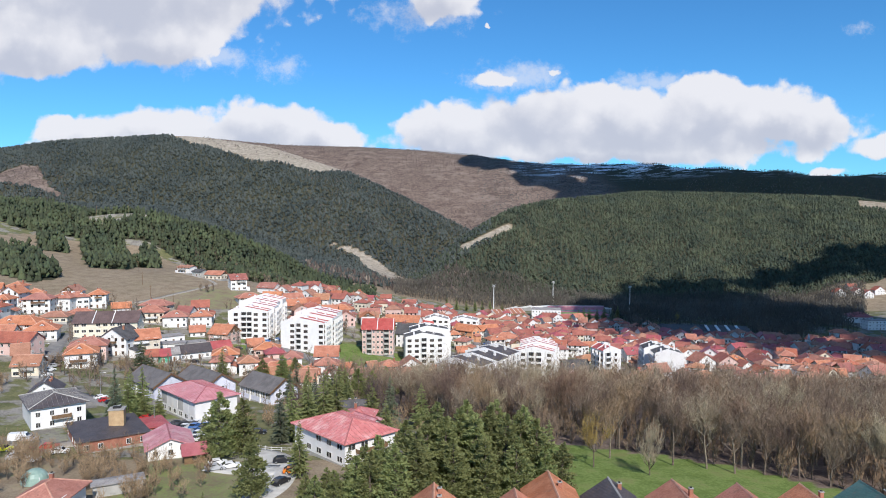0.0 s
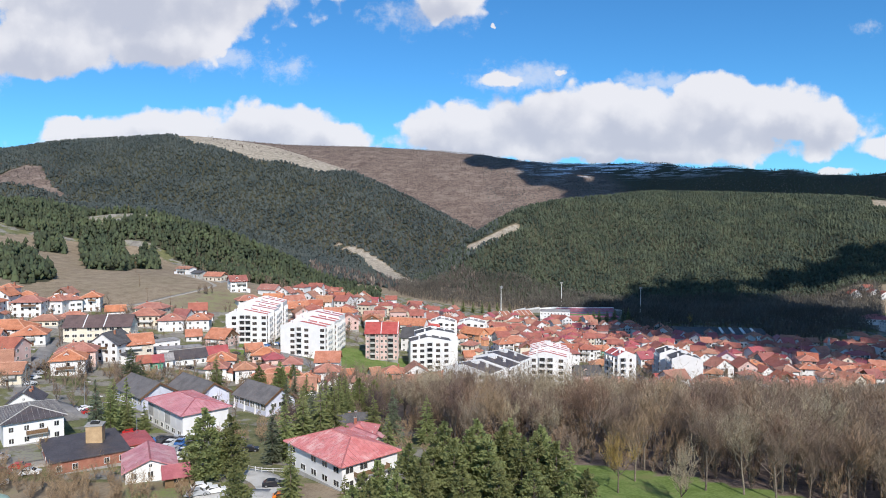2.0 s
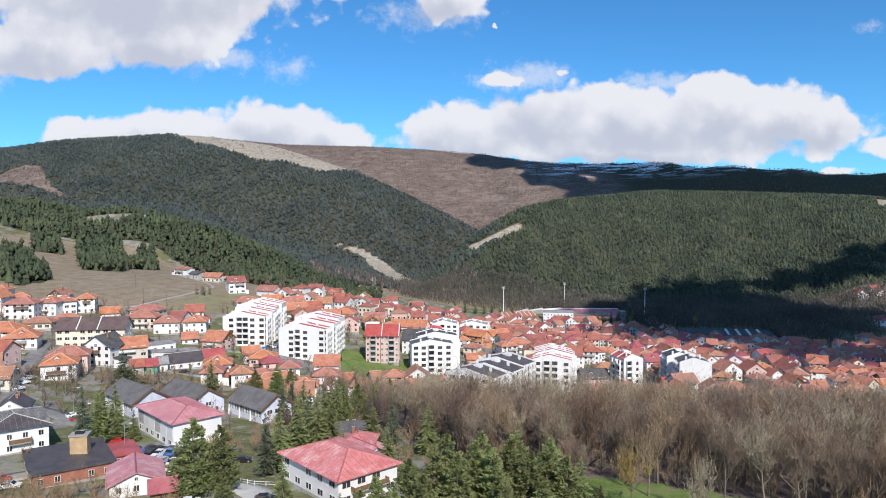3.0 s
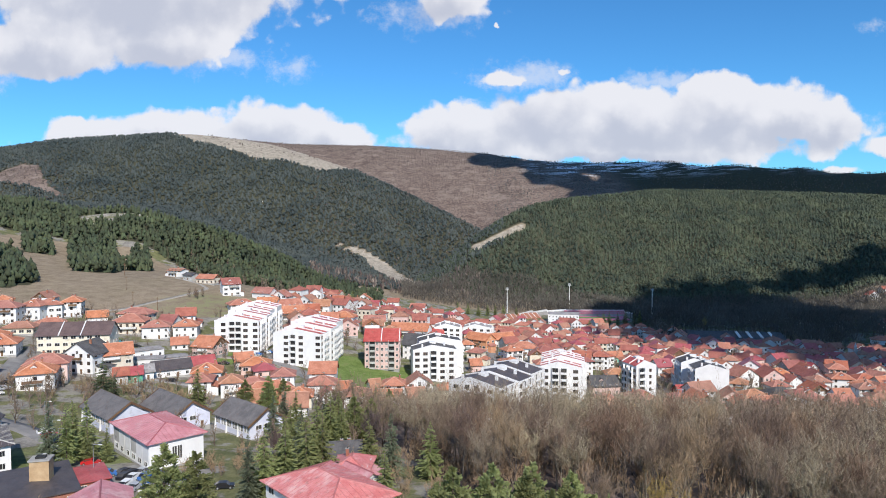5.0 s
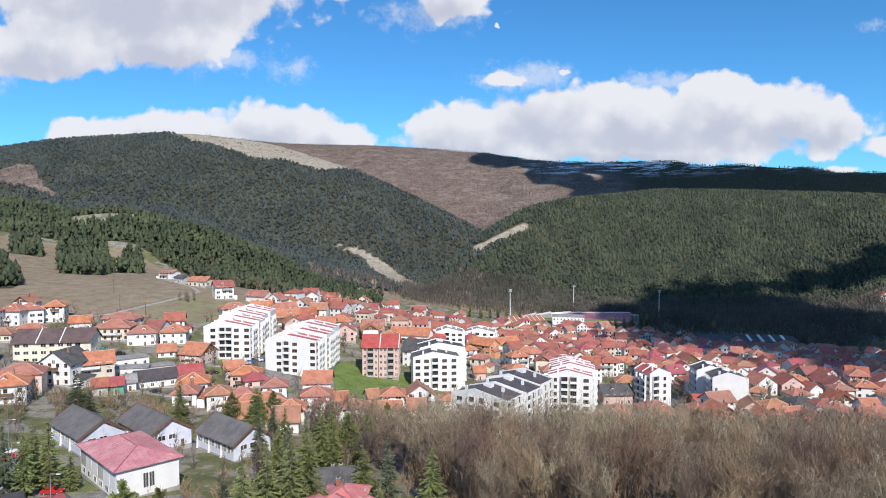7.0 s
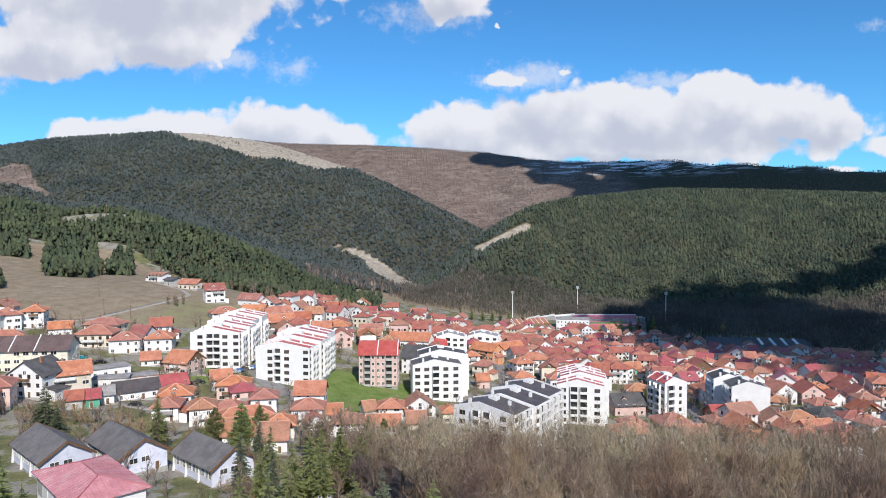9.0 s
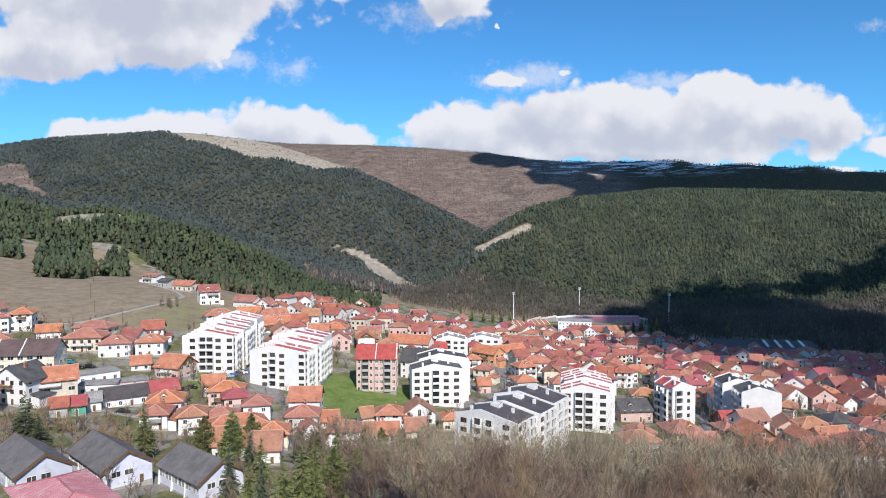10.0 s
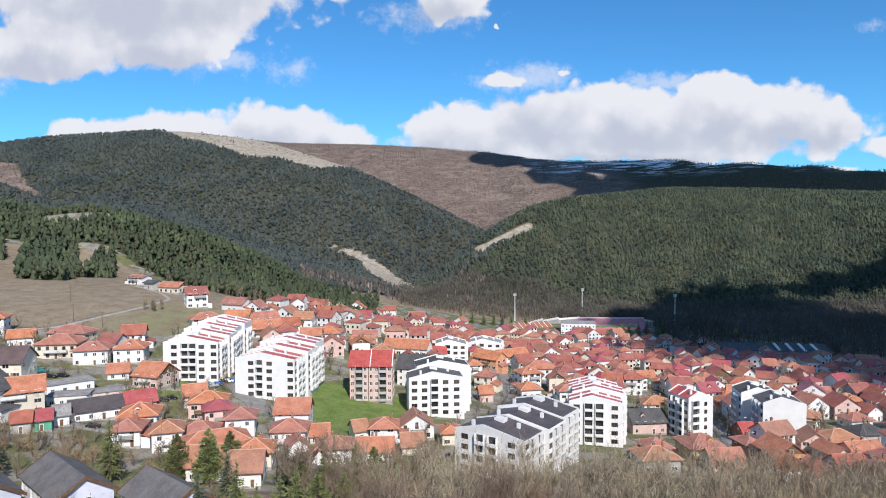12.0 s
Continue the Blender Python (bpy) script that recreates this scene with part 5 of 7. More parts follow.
house(-124.8, 311.4, 14, 11.7, 7, 1.2, "p", "white", "fibre_grey")
house(-117.0, 320.0, 31, 10.2, 7, 1.2, "p", "pink", "fibre_grey")
house(-122.4, 284.6, 26, 4.8, 6, 1.2, "g", "grey", "tile_red")
house(-118.9, 288.4, 27, 5.0, 6, 1.2, "g", "green", "sheet_red")
house(-116.8, 294.6, 30, 4.0, 6, 1.2, "g", "white", "fibre_grey")
house(-110.9, 303.5, 35, 14.1, 8, 1.2, "g", "white", "sheet_dark")
house(-103.0, 314.6, 34, 9.9, 8, 1.3, "g", "pink", "sheet_red")
house(-94.5, 294.4, 16, 10.4, 10, 2, "h", "white", "tile_orange")
house(-89.8, 326.6, 24, 7.4, 8, 1.6, "g", "white", "tile_orange")
house(-82.4, 316.6, 11, 11.3, 9, 2, "h", "pink", "tile_orange")
house(-76.5, 310.6, 23, 8.1, 8, 2, "h", "pink", "sheet_red")
house(-67.7, 303.9, 12, 8.6, 9, 2, "h", "white", "tile_orange")
house(-81.1, 282.9, 19, 7.7, 9, 2, "h", "white", "tile_brown")
house(-76.8, 292.7, 7, 9.6, 8, 1.2, "h", "white", "tile_orange")
house(-66.1, 279.4, 28, 18.1, 10, 1.6, "h", "white", "tile_orange")
house(-63.4, 262.4, 5, 8.8, 10, 1.4, "g", "white", "tile_brown")
house(-53.0, 260.0, 8, 8.1, 10, 1.4, "g", "white", "tile_brown")
house(-55.4, 275.9, 9, 9.2, 9, 1.5, "h", "cream", "tile_orange")
house(-53.6, 311.1, 4, 10.5, 10, 2.6, "g", "white", "tile_orange")
house(-51.0, 295.5, 6, 10.0, 9, 2, "h", "white", "tile_orange")
house(-46.6, 289.6, 21, 5.4, 7, 1.2, "f", "white", "tile_orange")
house(-43.8, 305.5, 11, 5.8, 7, 1, "g", "cream", "tile_orange")
house(-24.9, 313.5, 4, 8.6, 9, 1.6, "h", "white", "tile_orange")
house(-31.9, 313.6, 24, 4.4, 7, 1.2, "g", "white", "tile_brown")
house(-25.5, 292.5, 3, 10.5, 8, 1, "g", "white", "tile_orange")
house(-14.8, 321.2, 10, 11.4, 9, 1.5, "f", "white", "tile_brown")
house(-14.9, 302.0, 10, 6.5, 8, 1, "g", "cream", "tile_brown")
house(-3.4, 316.6, 6, 5.8, 8, 1.4, "h", "cream", "tile_orange")
house(-48.0, 448.7, 8, 12.4, 8, 1, "g", "cream", "tile_orange")
house(-47.1, 432.5, 8, 11.9, 8, 1.2, "g", "grey", "tile_brown")
house(-27.1, 439.1, -15, 23.0, 10, 1.4, "g", "white", "tile_orange")
house(-11.7, 444.7, 8, 11.0, 9, 1.2, "g", "white", "sheet_red")
house(-63.9, 427.2, -0, 11.8, 10, 2, "h", "white", "tile_orange")
house(-90.9, 420.0, 28, 14.6, 9, 1.6, "g", "white", "tile_orange")
house(-82.7, 432.9, 12, 8.4, 9, 1.6, "g", "white", "tile_red")
house(-117.8, 416.7, 31, 14.1, 9, 1.6, "h", "white", "tile_orange")
house(-108.1, 427.3, -0, 11.6, 9, 1.5, "g", "white", "tile_orange")
house(-96.1, 434.3, 37, 16.0, 9, 1.5, "g", "white", "tile_orange")
house(-134.1, 447.2, 30, 10.5, 9, 2.6, "g", "white", "tile_red")
house(-160.0, 473.5, -14, 12.6, 8, 1.2, "g", "cream", "tile_orange", pitch=0.8)
house(-173.5, 479.2, -30, 9.0, 6, 1.2, "g", "grey", "tile_grey", pitch=0.6)
house(-188.0, 493.3, -24, 12.0, 7, 1.5, "g", "white", "tile_brown", pitch=0.45)
house(-117.9, 451.6, -22, 13.2, 8, 1.5, "g", "white", "tile_orange")
house(-106.5, 449.9, -14, 9.8, 8, 1.6, "f", "white", "tile_orange")
house(-100.2, 457.3, -0, 7.5, 8, 1.3, "f", "white", "tile_orange")
house(-80.6, 465.3, -0, 7.0, 8, 2, "f", "white", "tile_red")
house(-75.4, 477.2, -0, 6.9, 8, 2, "g", "white", "tile_red")
house(-88.6, 604.1, -0, 11.4, 9, 2, "f", "white", "tile_orange")
house(-79.7, 636.0, -0, 14.8, 9, 2.2, "f", "white", "tile_orange")
house(-64.1, 643.7, -0, 8.6, 9, 2, "f", "white", "tile_red")
house(-56.3, 669.7, -0, 10.5, 9, 2, "g", "white", "tile_red")
house(-56.6, 571.8, 15, 10.3, 8, 1.4, "g", "white", "tile_brown")
house(-49.2, 630.8, -13, 13.9, 8, 1, "g", "white", "tile_red")
house(-34.0, 670.2, -14, 13.9, 9, 1.6, "g", "white", "tile_orange")
house(-29.2, 575.2, 12, 12.0, 9, 1.6, "h", "white", "tile_orange")
house(-35.7, 487.0, -0, 7.8, 8, 1.2, "h", "white", "tile_orange")
house(-16.2, 624.6, 24, 13.3, 8, 1, "g", "white", "tile_orange")
house(13.0, 448.7, -40, 15.7, 9, 2, "g", "orange", "tile_orange")
house(32.5, 483.7, 27, 18.0, 9, 2, "g", "white", "tile_orange")
house(42.0, 445.4, 0, 15.8, 11, 2, "h", "white", "tile_orange")
house(31.9, 400.0, 13, 9.2, 9, 1.4, "h", "white", "tile_orange")
house(11.3, 383.7, 10, 5.6, 7, 1.4, "g", "pink", "tile_orange")
house(83.3, 385.9, -4, 10.9, 9, 1.6, "h", "white", "tile_brown")
house(69.9, 350.5, 7, 13.0, 10, 1.6, "g", "pink", "tile_grey")
house(106.1, 450.8, 0, 8.7, 8, 1.3, "h", "white", "tile_orange")
house(114.0, 460.9, 0, 11.4, 9, 1.4, "f", "white", "tile_red")
house(103.2, 469.8, 9, 8.8, 8, 1.3, "g", "green", "tile_orange")
house(116.7, 490.4, 0, 11.0, 8, 1.3, "g", "white", "tile_orange")
house(141.4, 465.7, 9, 17.3, 10, 1.6, "f", "cream", "tile_red")
house(160.4, 474.5, 8, 10.6, 9, 2, "f", "white", "tile_orange")
house(131.9, 428.4, 9, 7.3, 7, 1.2, "h", "pink", "tile_red")
house(119.0, 397.5, 6, 9.1, 9, 1.6, "h", "pink", "tile_orange")
house(75.9, 308.4, 8, 11.5, 11, 1.6, "h", "yellow", "tile_orange")
house(61.1, 308.6, 8, 7.7, 8, 1.4, "h", "white", "tile_orange")
house(56.7, 292.5, 8, 11.0, 9, 1.4, "h", "grey", "tile_brown")
house(78.0, 298.0, 6, 10.0, 8, 1, "g", "cream", "tile_orange")
house(71.2, 272.9, -6, 6.9, 8, 1.2, "h", "white", "tile_orange")
house(106.3, 339.5, 6, 13.0, 9, 1.2, "g", "brick", "sheet_red")
house(93.4, 315.9, 11, 6.0, 8, 1.6, "h", "brick", "tile_orange")
house(95.8, 297.5, 9, 9.5, 11, 2, "f", "orange", "tile_orange")
house(93.6, 288.1, 6, 8.3, 10, 1, "f", "white", "tile_orange")
house(99.7, 283.9, 10, 7.2, 9, 1, "f", "white", "tile_orange")
house(111.7, 292.0, 6, 9.0, 9, 1, "g", "white", "tile_red")
house(150.6, 386.6, 13, 11.9, 10, 2, "f", "white", "tile_orange")
house(163.6, 386.9, 0, 10.9, 11, 2, "f", "pink", "tile_red")
house(179.6, 433.9, 7, 9.2, 8, 1, "g", "white", "tile_orange")
house(165.8, 430.5, 0, 9.0, 8, 1.2, "h", "yellow", "tile_orange")
house(147.6, 342.6, 7, 11.5, 9, 1.2, "h", "grey", "tile_grey")
house(158.8, 368.6, 10, 9.3, 8, 1.2, "h", "white", "tile_orange")
house(129.9, 328.9, 6, 12.5, 10, 1.3, "h", "white", "tile_brown")
house(117.6, 309.5, 10, 5.9, 10, 1.2, "f", "cream", "tile_orange")
house(126.9, 310.5, 13, 11.3, 9, 1.2, "g", "pink", "tile_orange")
house(194.0, 425.9, 13, 9.9, 9, 2, "g", "grey", "tile_red")
house(195.3, 413.7, 0, 8.3, 9, 2, "f", "white", "tile_red")
house(173.4, 384.1, 14, 7.1, 7, 1.4, "f", "white", "tile_red")
house(190.1, 337.5, 1, 8.2, 10, 2, "f", "white", "tile_brown")
house(167.5, 329.7, 1, 7.1, 9, 1.6, "g", "lilac", "tile_orange")
house(188.9, 404.6, 1, 9.1, 9, 1.6, "f", "white", "tile_red")
house(200.1, 377.5, 1, 8.9, 9, 1.5, "h", "white", "tile_red")
house(194.1, 386.0, 1, 8.0, 8, 1.2, "h", "white", "tile_red")
house(165.2, 347.5, 1, 9.3, 9, 1.6, "f", "white", "tile_red")
house(186.3, 398.1, 1, 8.0, 9, 2, "f", "white", "tile_red")
house(224.6, 387.6, -11, 7.4, 9, 1.5, "g", "pink", "tile_red")
house(247.6, 419.0, 1, 6.0, 8, 1.6, "f", "white", "tile_red")
house(271.3, 444.6, 1, 8.6, 8, 1, "f", "white", "tile_red")
house(245.0, 387.6, 1, 5.5, 8, 1.5, "f", "grey", "tile_red")
house(259.6, 395.0, -7, 12.0, 9, 1.5, "g", "brick", "tile_red")
house(170.5, 350.9, 1, 7.7, 8, 1.4, "f", "white", "tile_red")
house(401.1, 652.2, -9, 22.6, 14, 2, "h", "white", "sheet_red")
house(341.4, 582.4, -23, 14.4, 10, 1.3, "h", "white", "tile_orange")
house(345.9, 562.8, -12, 12.8, 9, 1.2, "h", "white", "tile_orange")
house(470.6, 804.5, 1, 12.9, 9, 2, "f", "white", "tile_red")
house(492.8, 805.3, 1, 10.8, 9, 2, "f", "white", "tile_red")
house(500.8, 798.2, 1, 11.4, 9, 2, "f", "white", "tile_red")
house(519.4, 807.2, 1, 12.2, 9, 2, "f", "white", "tile_red")
house(496.1, 822.1, 1, 11.1, 8, 2, "g", "white", "tile_red")
house(-124.9, 211.7, 21, 8.1, 9, 1, "f", "white", "sheet_dark")
house(-62.4, 154.4, 26, 9.6, 12, 0.85, "f", "white", "sheet_pink", pitch=0.62)
house(-55.6, 150.9, 25, 4.4, 4, 0.8, "g", "wood", "sheet_red")
house(-22.4, 175.8, -3, 7.1, 9, 1.5, "h", "white", "sheet_pink")
pavilion(-64.2, 231.1, -41, 18.1, 11)
pavilion(-87.9, 236.3, -43, 21.0, 11)
pavilion(-102.2, 228.6, -42, 20.1, 11)
house(-25.3, 190.2, 12, 7.4, 8, 1.2, "g", "brick", "tile_grey")
house(-1.5, 107.0, 0, 7.2, 11, 1.25, "f", "white", "tile_orange")
house(12.6, 107.1, 0, 5.0, 10, 1.3, "f", "white", "tile_orange")
house(19.2, 110.0, 0, 8.6, 12, 1.35, "f", "cream", "tile_orange")
house(29.6, 107.6, 0, 8.6, 12, 1.25, "f", "pink", "sheet_dark")
house(41.0, 108.5, 0, 8.2, 11, 1.25, "f", "pink", "tile_orange")
house(52.2, 107.5, 0, 7.8, 11, 1.25, "f", "white", "tile_orange")
house(63.6, 108.0, 0, 7.8, 11, 1.25, "f", "white", "tile_orange")
house(75.4, 108.9, 0, 8.8, 12, 1.2, "f", "white", "sheet_green")
house(-70.2, 114.6, 0, 8.0, 10, 1.5, "h", "white", "tile_orange")


# ---- the rest of the town, street by street ----
STREETS = {
    "main": [(-172, 318), (-173, 307), (-160, 275), (-148, 250), (-138, 232), (-118, 222), (-101, 210), (-90, 200), (-84, 191), (-70, 181)],
    "narrow": [(12, 330), (19, 360), (22, 383), (23, 425), (22, 465), (16, 520)],
    "side": [(80, 285), (87, 303), (98, 352), (104, 380), (98, 420)],
    "parking": [(-60, 330), (-80, 348), (-86, 360), (-84, 385)],
    "lane": [(-150, 330), (-128, 300), (-105, 296), (-85, 300), (-70, 300)],
    "gravel": [(-147, 300), (-125, 322), (-118, 340), (-95, 345)],
}


def near_street(x, y, gap):
    p = Vector((x, y))
    for line in STREETS.values():
        for a, b in zip(line, line[1:]):
            a, b = Vector(a), Vector(b)
            k = max(0.0, min(1.0, (p - a).dot(b - a) / (b - a).length_squared))
            if (p - a.lerp(b, k)).length < gap:
                return True
    return False


QUARTERS = [
    [(25, 395), (60, 385), (150, 365), (215, 360), (330, 400), (330, 520), (250, 560), (190, 590), (165, 640), (95, 655), (40, 668), (15, 600), (12, 470)],
    [(-100, 395), (-60, 400), (10, 400), (12, 480), (20, 640), (-5, 675), (-40, 670), (-70, 570), (-115, 470)],
    [(-255, 285), (-205, 300), (-215, 345), (-260, 340)],
    [(55, 285), (120, 275), (230, 330), (330, 350), (330, 400), (200, 380), (130, 330), (60, 330)],
    [(-75, 265), (-30, 285), (-40, 300), (-80, 300)],
    [(-235, 265), (-165, 285), (-112, 284), (-60, 286), (-35, 292), (-62, 322), (-100, 338), (-165, 300), (-235, 345)],
    [(-265, 340), (-120, 345), (-118, 395), (-160, 378), (-265, 376)],
]


FAR = {}                                               # polygons of the far houses, by part and material


def far_house(x, y, turn, w, d, storeys, shape, wall, roof):
    """A house too far off to be picked apart: its walls, roof and windows go into the joined stuff."""
    z = land_at(x, y)
    tall = storeys * 2.8 + 0.3
    c, s = math.cos(radians(turn)), math.sin(radians(turn))
    a, b = w / 2, d / 2

    def lay(what, material, polys, up=0.0):
        FAR.setdefault((what, material), []).extend([[(x + px * c - py * s, y + px * s + py * c, z + pz + up) for px, py, pz in points] for points in polys])

    walls = [((-a, -b, -3), (a, -b, -3), (a, -b, tall), (-a, -b, tall)), ((a, -b, -3), (a, b, -3), (a, b, tall), (a, -b, tall)), ((a, b, -3), (-a, b, -3), (-a, b, tall), (a, b, tall)), ((-a, b, -3), (-a, -b, -3), (-a, -b, tall), (-a, b, tall))]
    if shape == "h":
        cover = hip_roof(w, d, min(w, d) * 0.27, 0.5)[0]
    else:
        rise = (d if shape == "g" else w) * 0.34
        cover = gable_roof(w, d, rise, shape == "g", 0.5)[0]
        walls += [((-a, -b, tall), (-a, b, tall), (-a, 0, tall + rise)), ((a, b, tall), (a, -b, tall), (a, 0, tall + rise))] if shape == "g" else [((-a, -b, tall), (a, -b, tall), (0, -b, tall + rise)), ((a, b, tall), (-a, b, tall), (0, b, tall + rise))]
    lay("walls", "plaster_" + wall, walls)
    lay("roofs", roof, [points for points, _ in cover], tall)
    panes = []
    for f in range(max(1, round(storeys))):
        for k in range(3):
            at, zz = w * ((k + 0.5) / 3 - 0.5), 0.9 + 2.8 * f
            panes.append(((at - 0.55, -b - 0.05, zz), (at + 0.55, -b - 0.05, zz), (at + 0.55, -b - 0.05, zz + 1.3), (at - 0.55, -b - 0.05, zz + 1.3)))
    lay("windows", "glass", panes)
    q = 0.35
    top = tall + 3.2
    lay("chimneys", "brick", [((q, 0, tall), (q, 2 * q, tall), (q, 2 * q, top), (q, 0, top)), ((-q, 2 * q, tall), (-q, 0, tall), (-q, 0, top), (-q, 2 * q, top)), ((-q, 0, tall), (q, 0, tall), (q, 0, top), (-q, 0, top)), ((-q, 0, top), (q, 0, top), (q, 2 * q, top), (-q, 2 * q, top))])


def more_houses():
    rng = random.Random(5)
    taken, found = list(HOUSES), []
    for corners in QUARTERS:
        xs, ys = [p[0] for p in corners], [p[1] for p in corners]
        for gy in np.arange(min(ys), max(ys), 12.0):
            for gx in np.arange(min(xs), max(xs), 11.5):
                x, y = gx + rng.uniform(-4, 4), gy + rng.uniform(-4, 4)
                w, d = rng.uniform(7.0, 10.8), rng.uniform(7.0, 9.8)
                # far and right-hand roofs lean to darker reds, carrying cloud shade and haze
                roof = rng.choice(("tile_orange", "tile_red", "tile_red", "tile_red", "tile_brown", "sheet_red")) if y > 440 else rng.choice(("tile_orange", "tile_red", "tile_red", "sheet_red")) if x > 60 and y > 390 else rng.choice(("tile_orange", "tile_orange", "tile_red", "tile_brown"))
                row = (x, y, rng.uniform(-28, 28), w, d, rng.choice((1.6, 2, 2.3, 2.5, 2.8)), rng.choice("hhgf"), rng.choice(("white", "white", "white", "white", "white", "cream", "pink", "cream")), roof)
                if not bool(inside(np.array([x]), np.array([y]), corners)[0]) or near_street(x, y, 9.5) or bool(inside(np.array([x]), np.array([y]), BRICK_LAWN)[0]) or bool(inside(np.array([x]), np.array([y]), LAWN)[0]):
                    continue
                if any((x - hx) ** 2 + (y - hy) ** 2 < (hr + (4.6 if x < 20 else 5.2)) ** 2 for hx, hy, hr in taken):
                    continue
                found.append(row)
                taken.append((x, y, 0.5 * max(w, d)))
    found.sort(key=lambda r: r[1])
    for n, row in enumerate(found):
        if n < 170:
            house(row[0], row[1] - row[4] / 2, *row[2:])
        else:
            far_house(*row)
            HOUSES.append((row[0], row[1], 0.5 * max(row[3], row[4]) + 1))
    for what in ("walls", "roofs", "windows", "chimneys"):
        verts, faces, slots, used = [], [], [], []
        for (kind, material), polys in FAR.items():
            if kind != what:
                continue
            used.append(M[material])
            for points in polys:
                faces.append(tuple(range(len(verts), len(verts) + len(points))))
                verts += points
                slots.append(len(used) - 1)
        ob = mesh_object("far_house_" + what, verts, faces, used[0])
        for material in used[1:]:
            ob.data.materials.append(material)
        ob.data.polygons.foreach_set("material_index", slots)
        tagged(ob, f"{what} of the crowded small houses across the valley", "houses", kind="stuff")


more_houses()


# ---- landmarks ----


def boiler_chimney():
    ob = thing("brick_chimney", pose(-82.2, 170.4, 15.0, 0, 0, 14), "square yellow brick chimney beside the boiler house", "chimney")
    part("shaft", mesh_of("shaft", [(-1.75, 1.75, -1.4, 1.4, -1.5, 9.0, 0)], (), ("brick_yellow",)), ob)
    part("cap", mesh_of("cap", [(-1.95, 1.95, -1.6, 1.6, 9.0, 9.3, 0), (-0.9, 0.9, -0.7, 0.7, 9.3, 9.7, 1)], (), ("concrete", "rubber")), ob, "pale concrete cap")


def lathe(name, rings, sides, material):
    """A turned shape from (radius, height) rings."""
    verts = [(r * math.cos(2 * math.pi * k / sides), r * math.sin(2 * math.pi * k / sides), z) for r, z in rings for k in range(sides)]
    faces = [(i * sides + k, i * sides + (k + 1) % sides, (i + 1) * sides + (k + 1) % sides, (i + 1) * sides + k) for i in range(len(rings) - 1) for k in range(sides)]
    faces += [tuple(reversed(range(sides))), tuple(range((len(rings) - 1) * sides, len(rings) * sides))]
    data = bpy.data.meshes.new(name)
    data.from_pydata(verts, [], faces)
    data.materials.append(M[material])
    return data


def minaret():
    ob = thing("minaret", pose(257, 476, land_at(257, 476)), "slender white minaret rising over the roofs", "minaret")
    part("shaft", lathe("shaft", [(1.3, -2), (1.3, 3), (1.0, 3.4), (0.95, 9.2), (1.5, 9.9), (1.5, 10.6), (0.8, 10.6), (0.75, 12.4)], 14, "plaster_grey"), ob)
    part("spire", lathe("spire", [(0.85, 12.4), (0.1, 15.2), (0.05, 15.8)], 14, "metal_grey"), ob, "grey metal cone")


def light_mast(x, y, high):
    z = land_at(x, y)
    ob = thing("floodlight_mast", pose(x, y, z), "tall pale steel floodlight mast of the stadium", "floodlight", "stadium floodlights")
    part("pole", lathe("pole", [(0.55, -1), (0.5, 2), (0.28, high)], 10, "frame_white"), ob)
    rack = part("lamp_rack", mesh_of("lamp_rack", [(-1.5, 1.5, -0.05, 0.1, high + 0.9 * k, high + 0.12 + 0.9 * k, 0) for k in range(3)] + [(-0.15, 0.15, -0.1, 0.15, high - 0.6, high + 2.2, 0)], (), ("metal_grey",)), ob)
    lamp = mesh_of("lamp", [(-0.26, 0.26, -0.30, -0.05, -0.22, 0.30, 0), (-0.21, 0.21, -0.32, -0.30, -0.17, 0.25, 1)], (), ("metal_grey", "frame_white"))
    for k in range(3):
        for at in (-1.2, -0.4, 0.4, 1.2):
            part("lamp", lamp, rack, "", pose(at, 0, high + 0.9 * k))


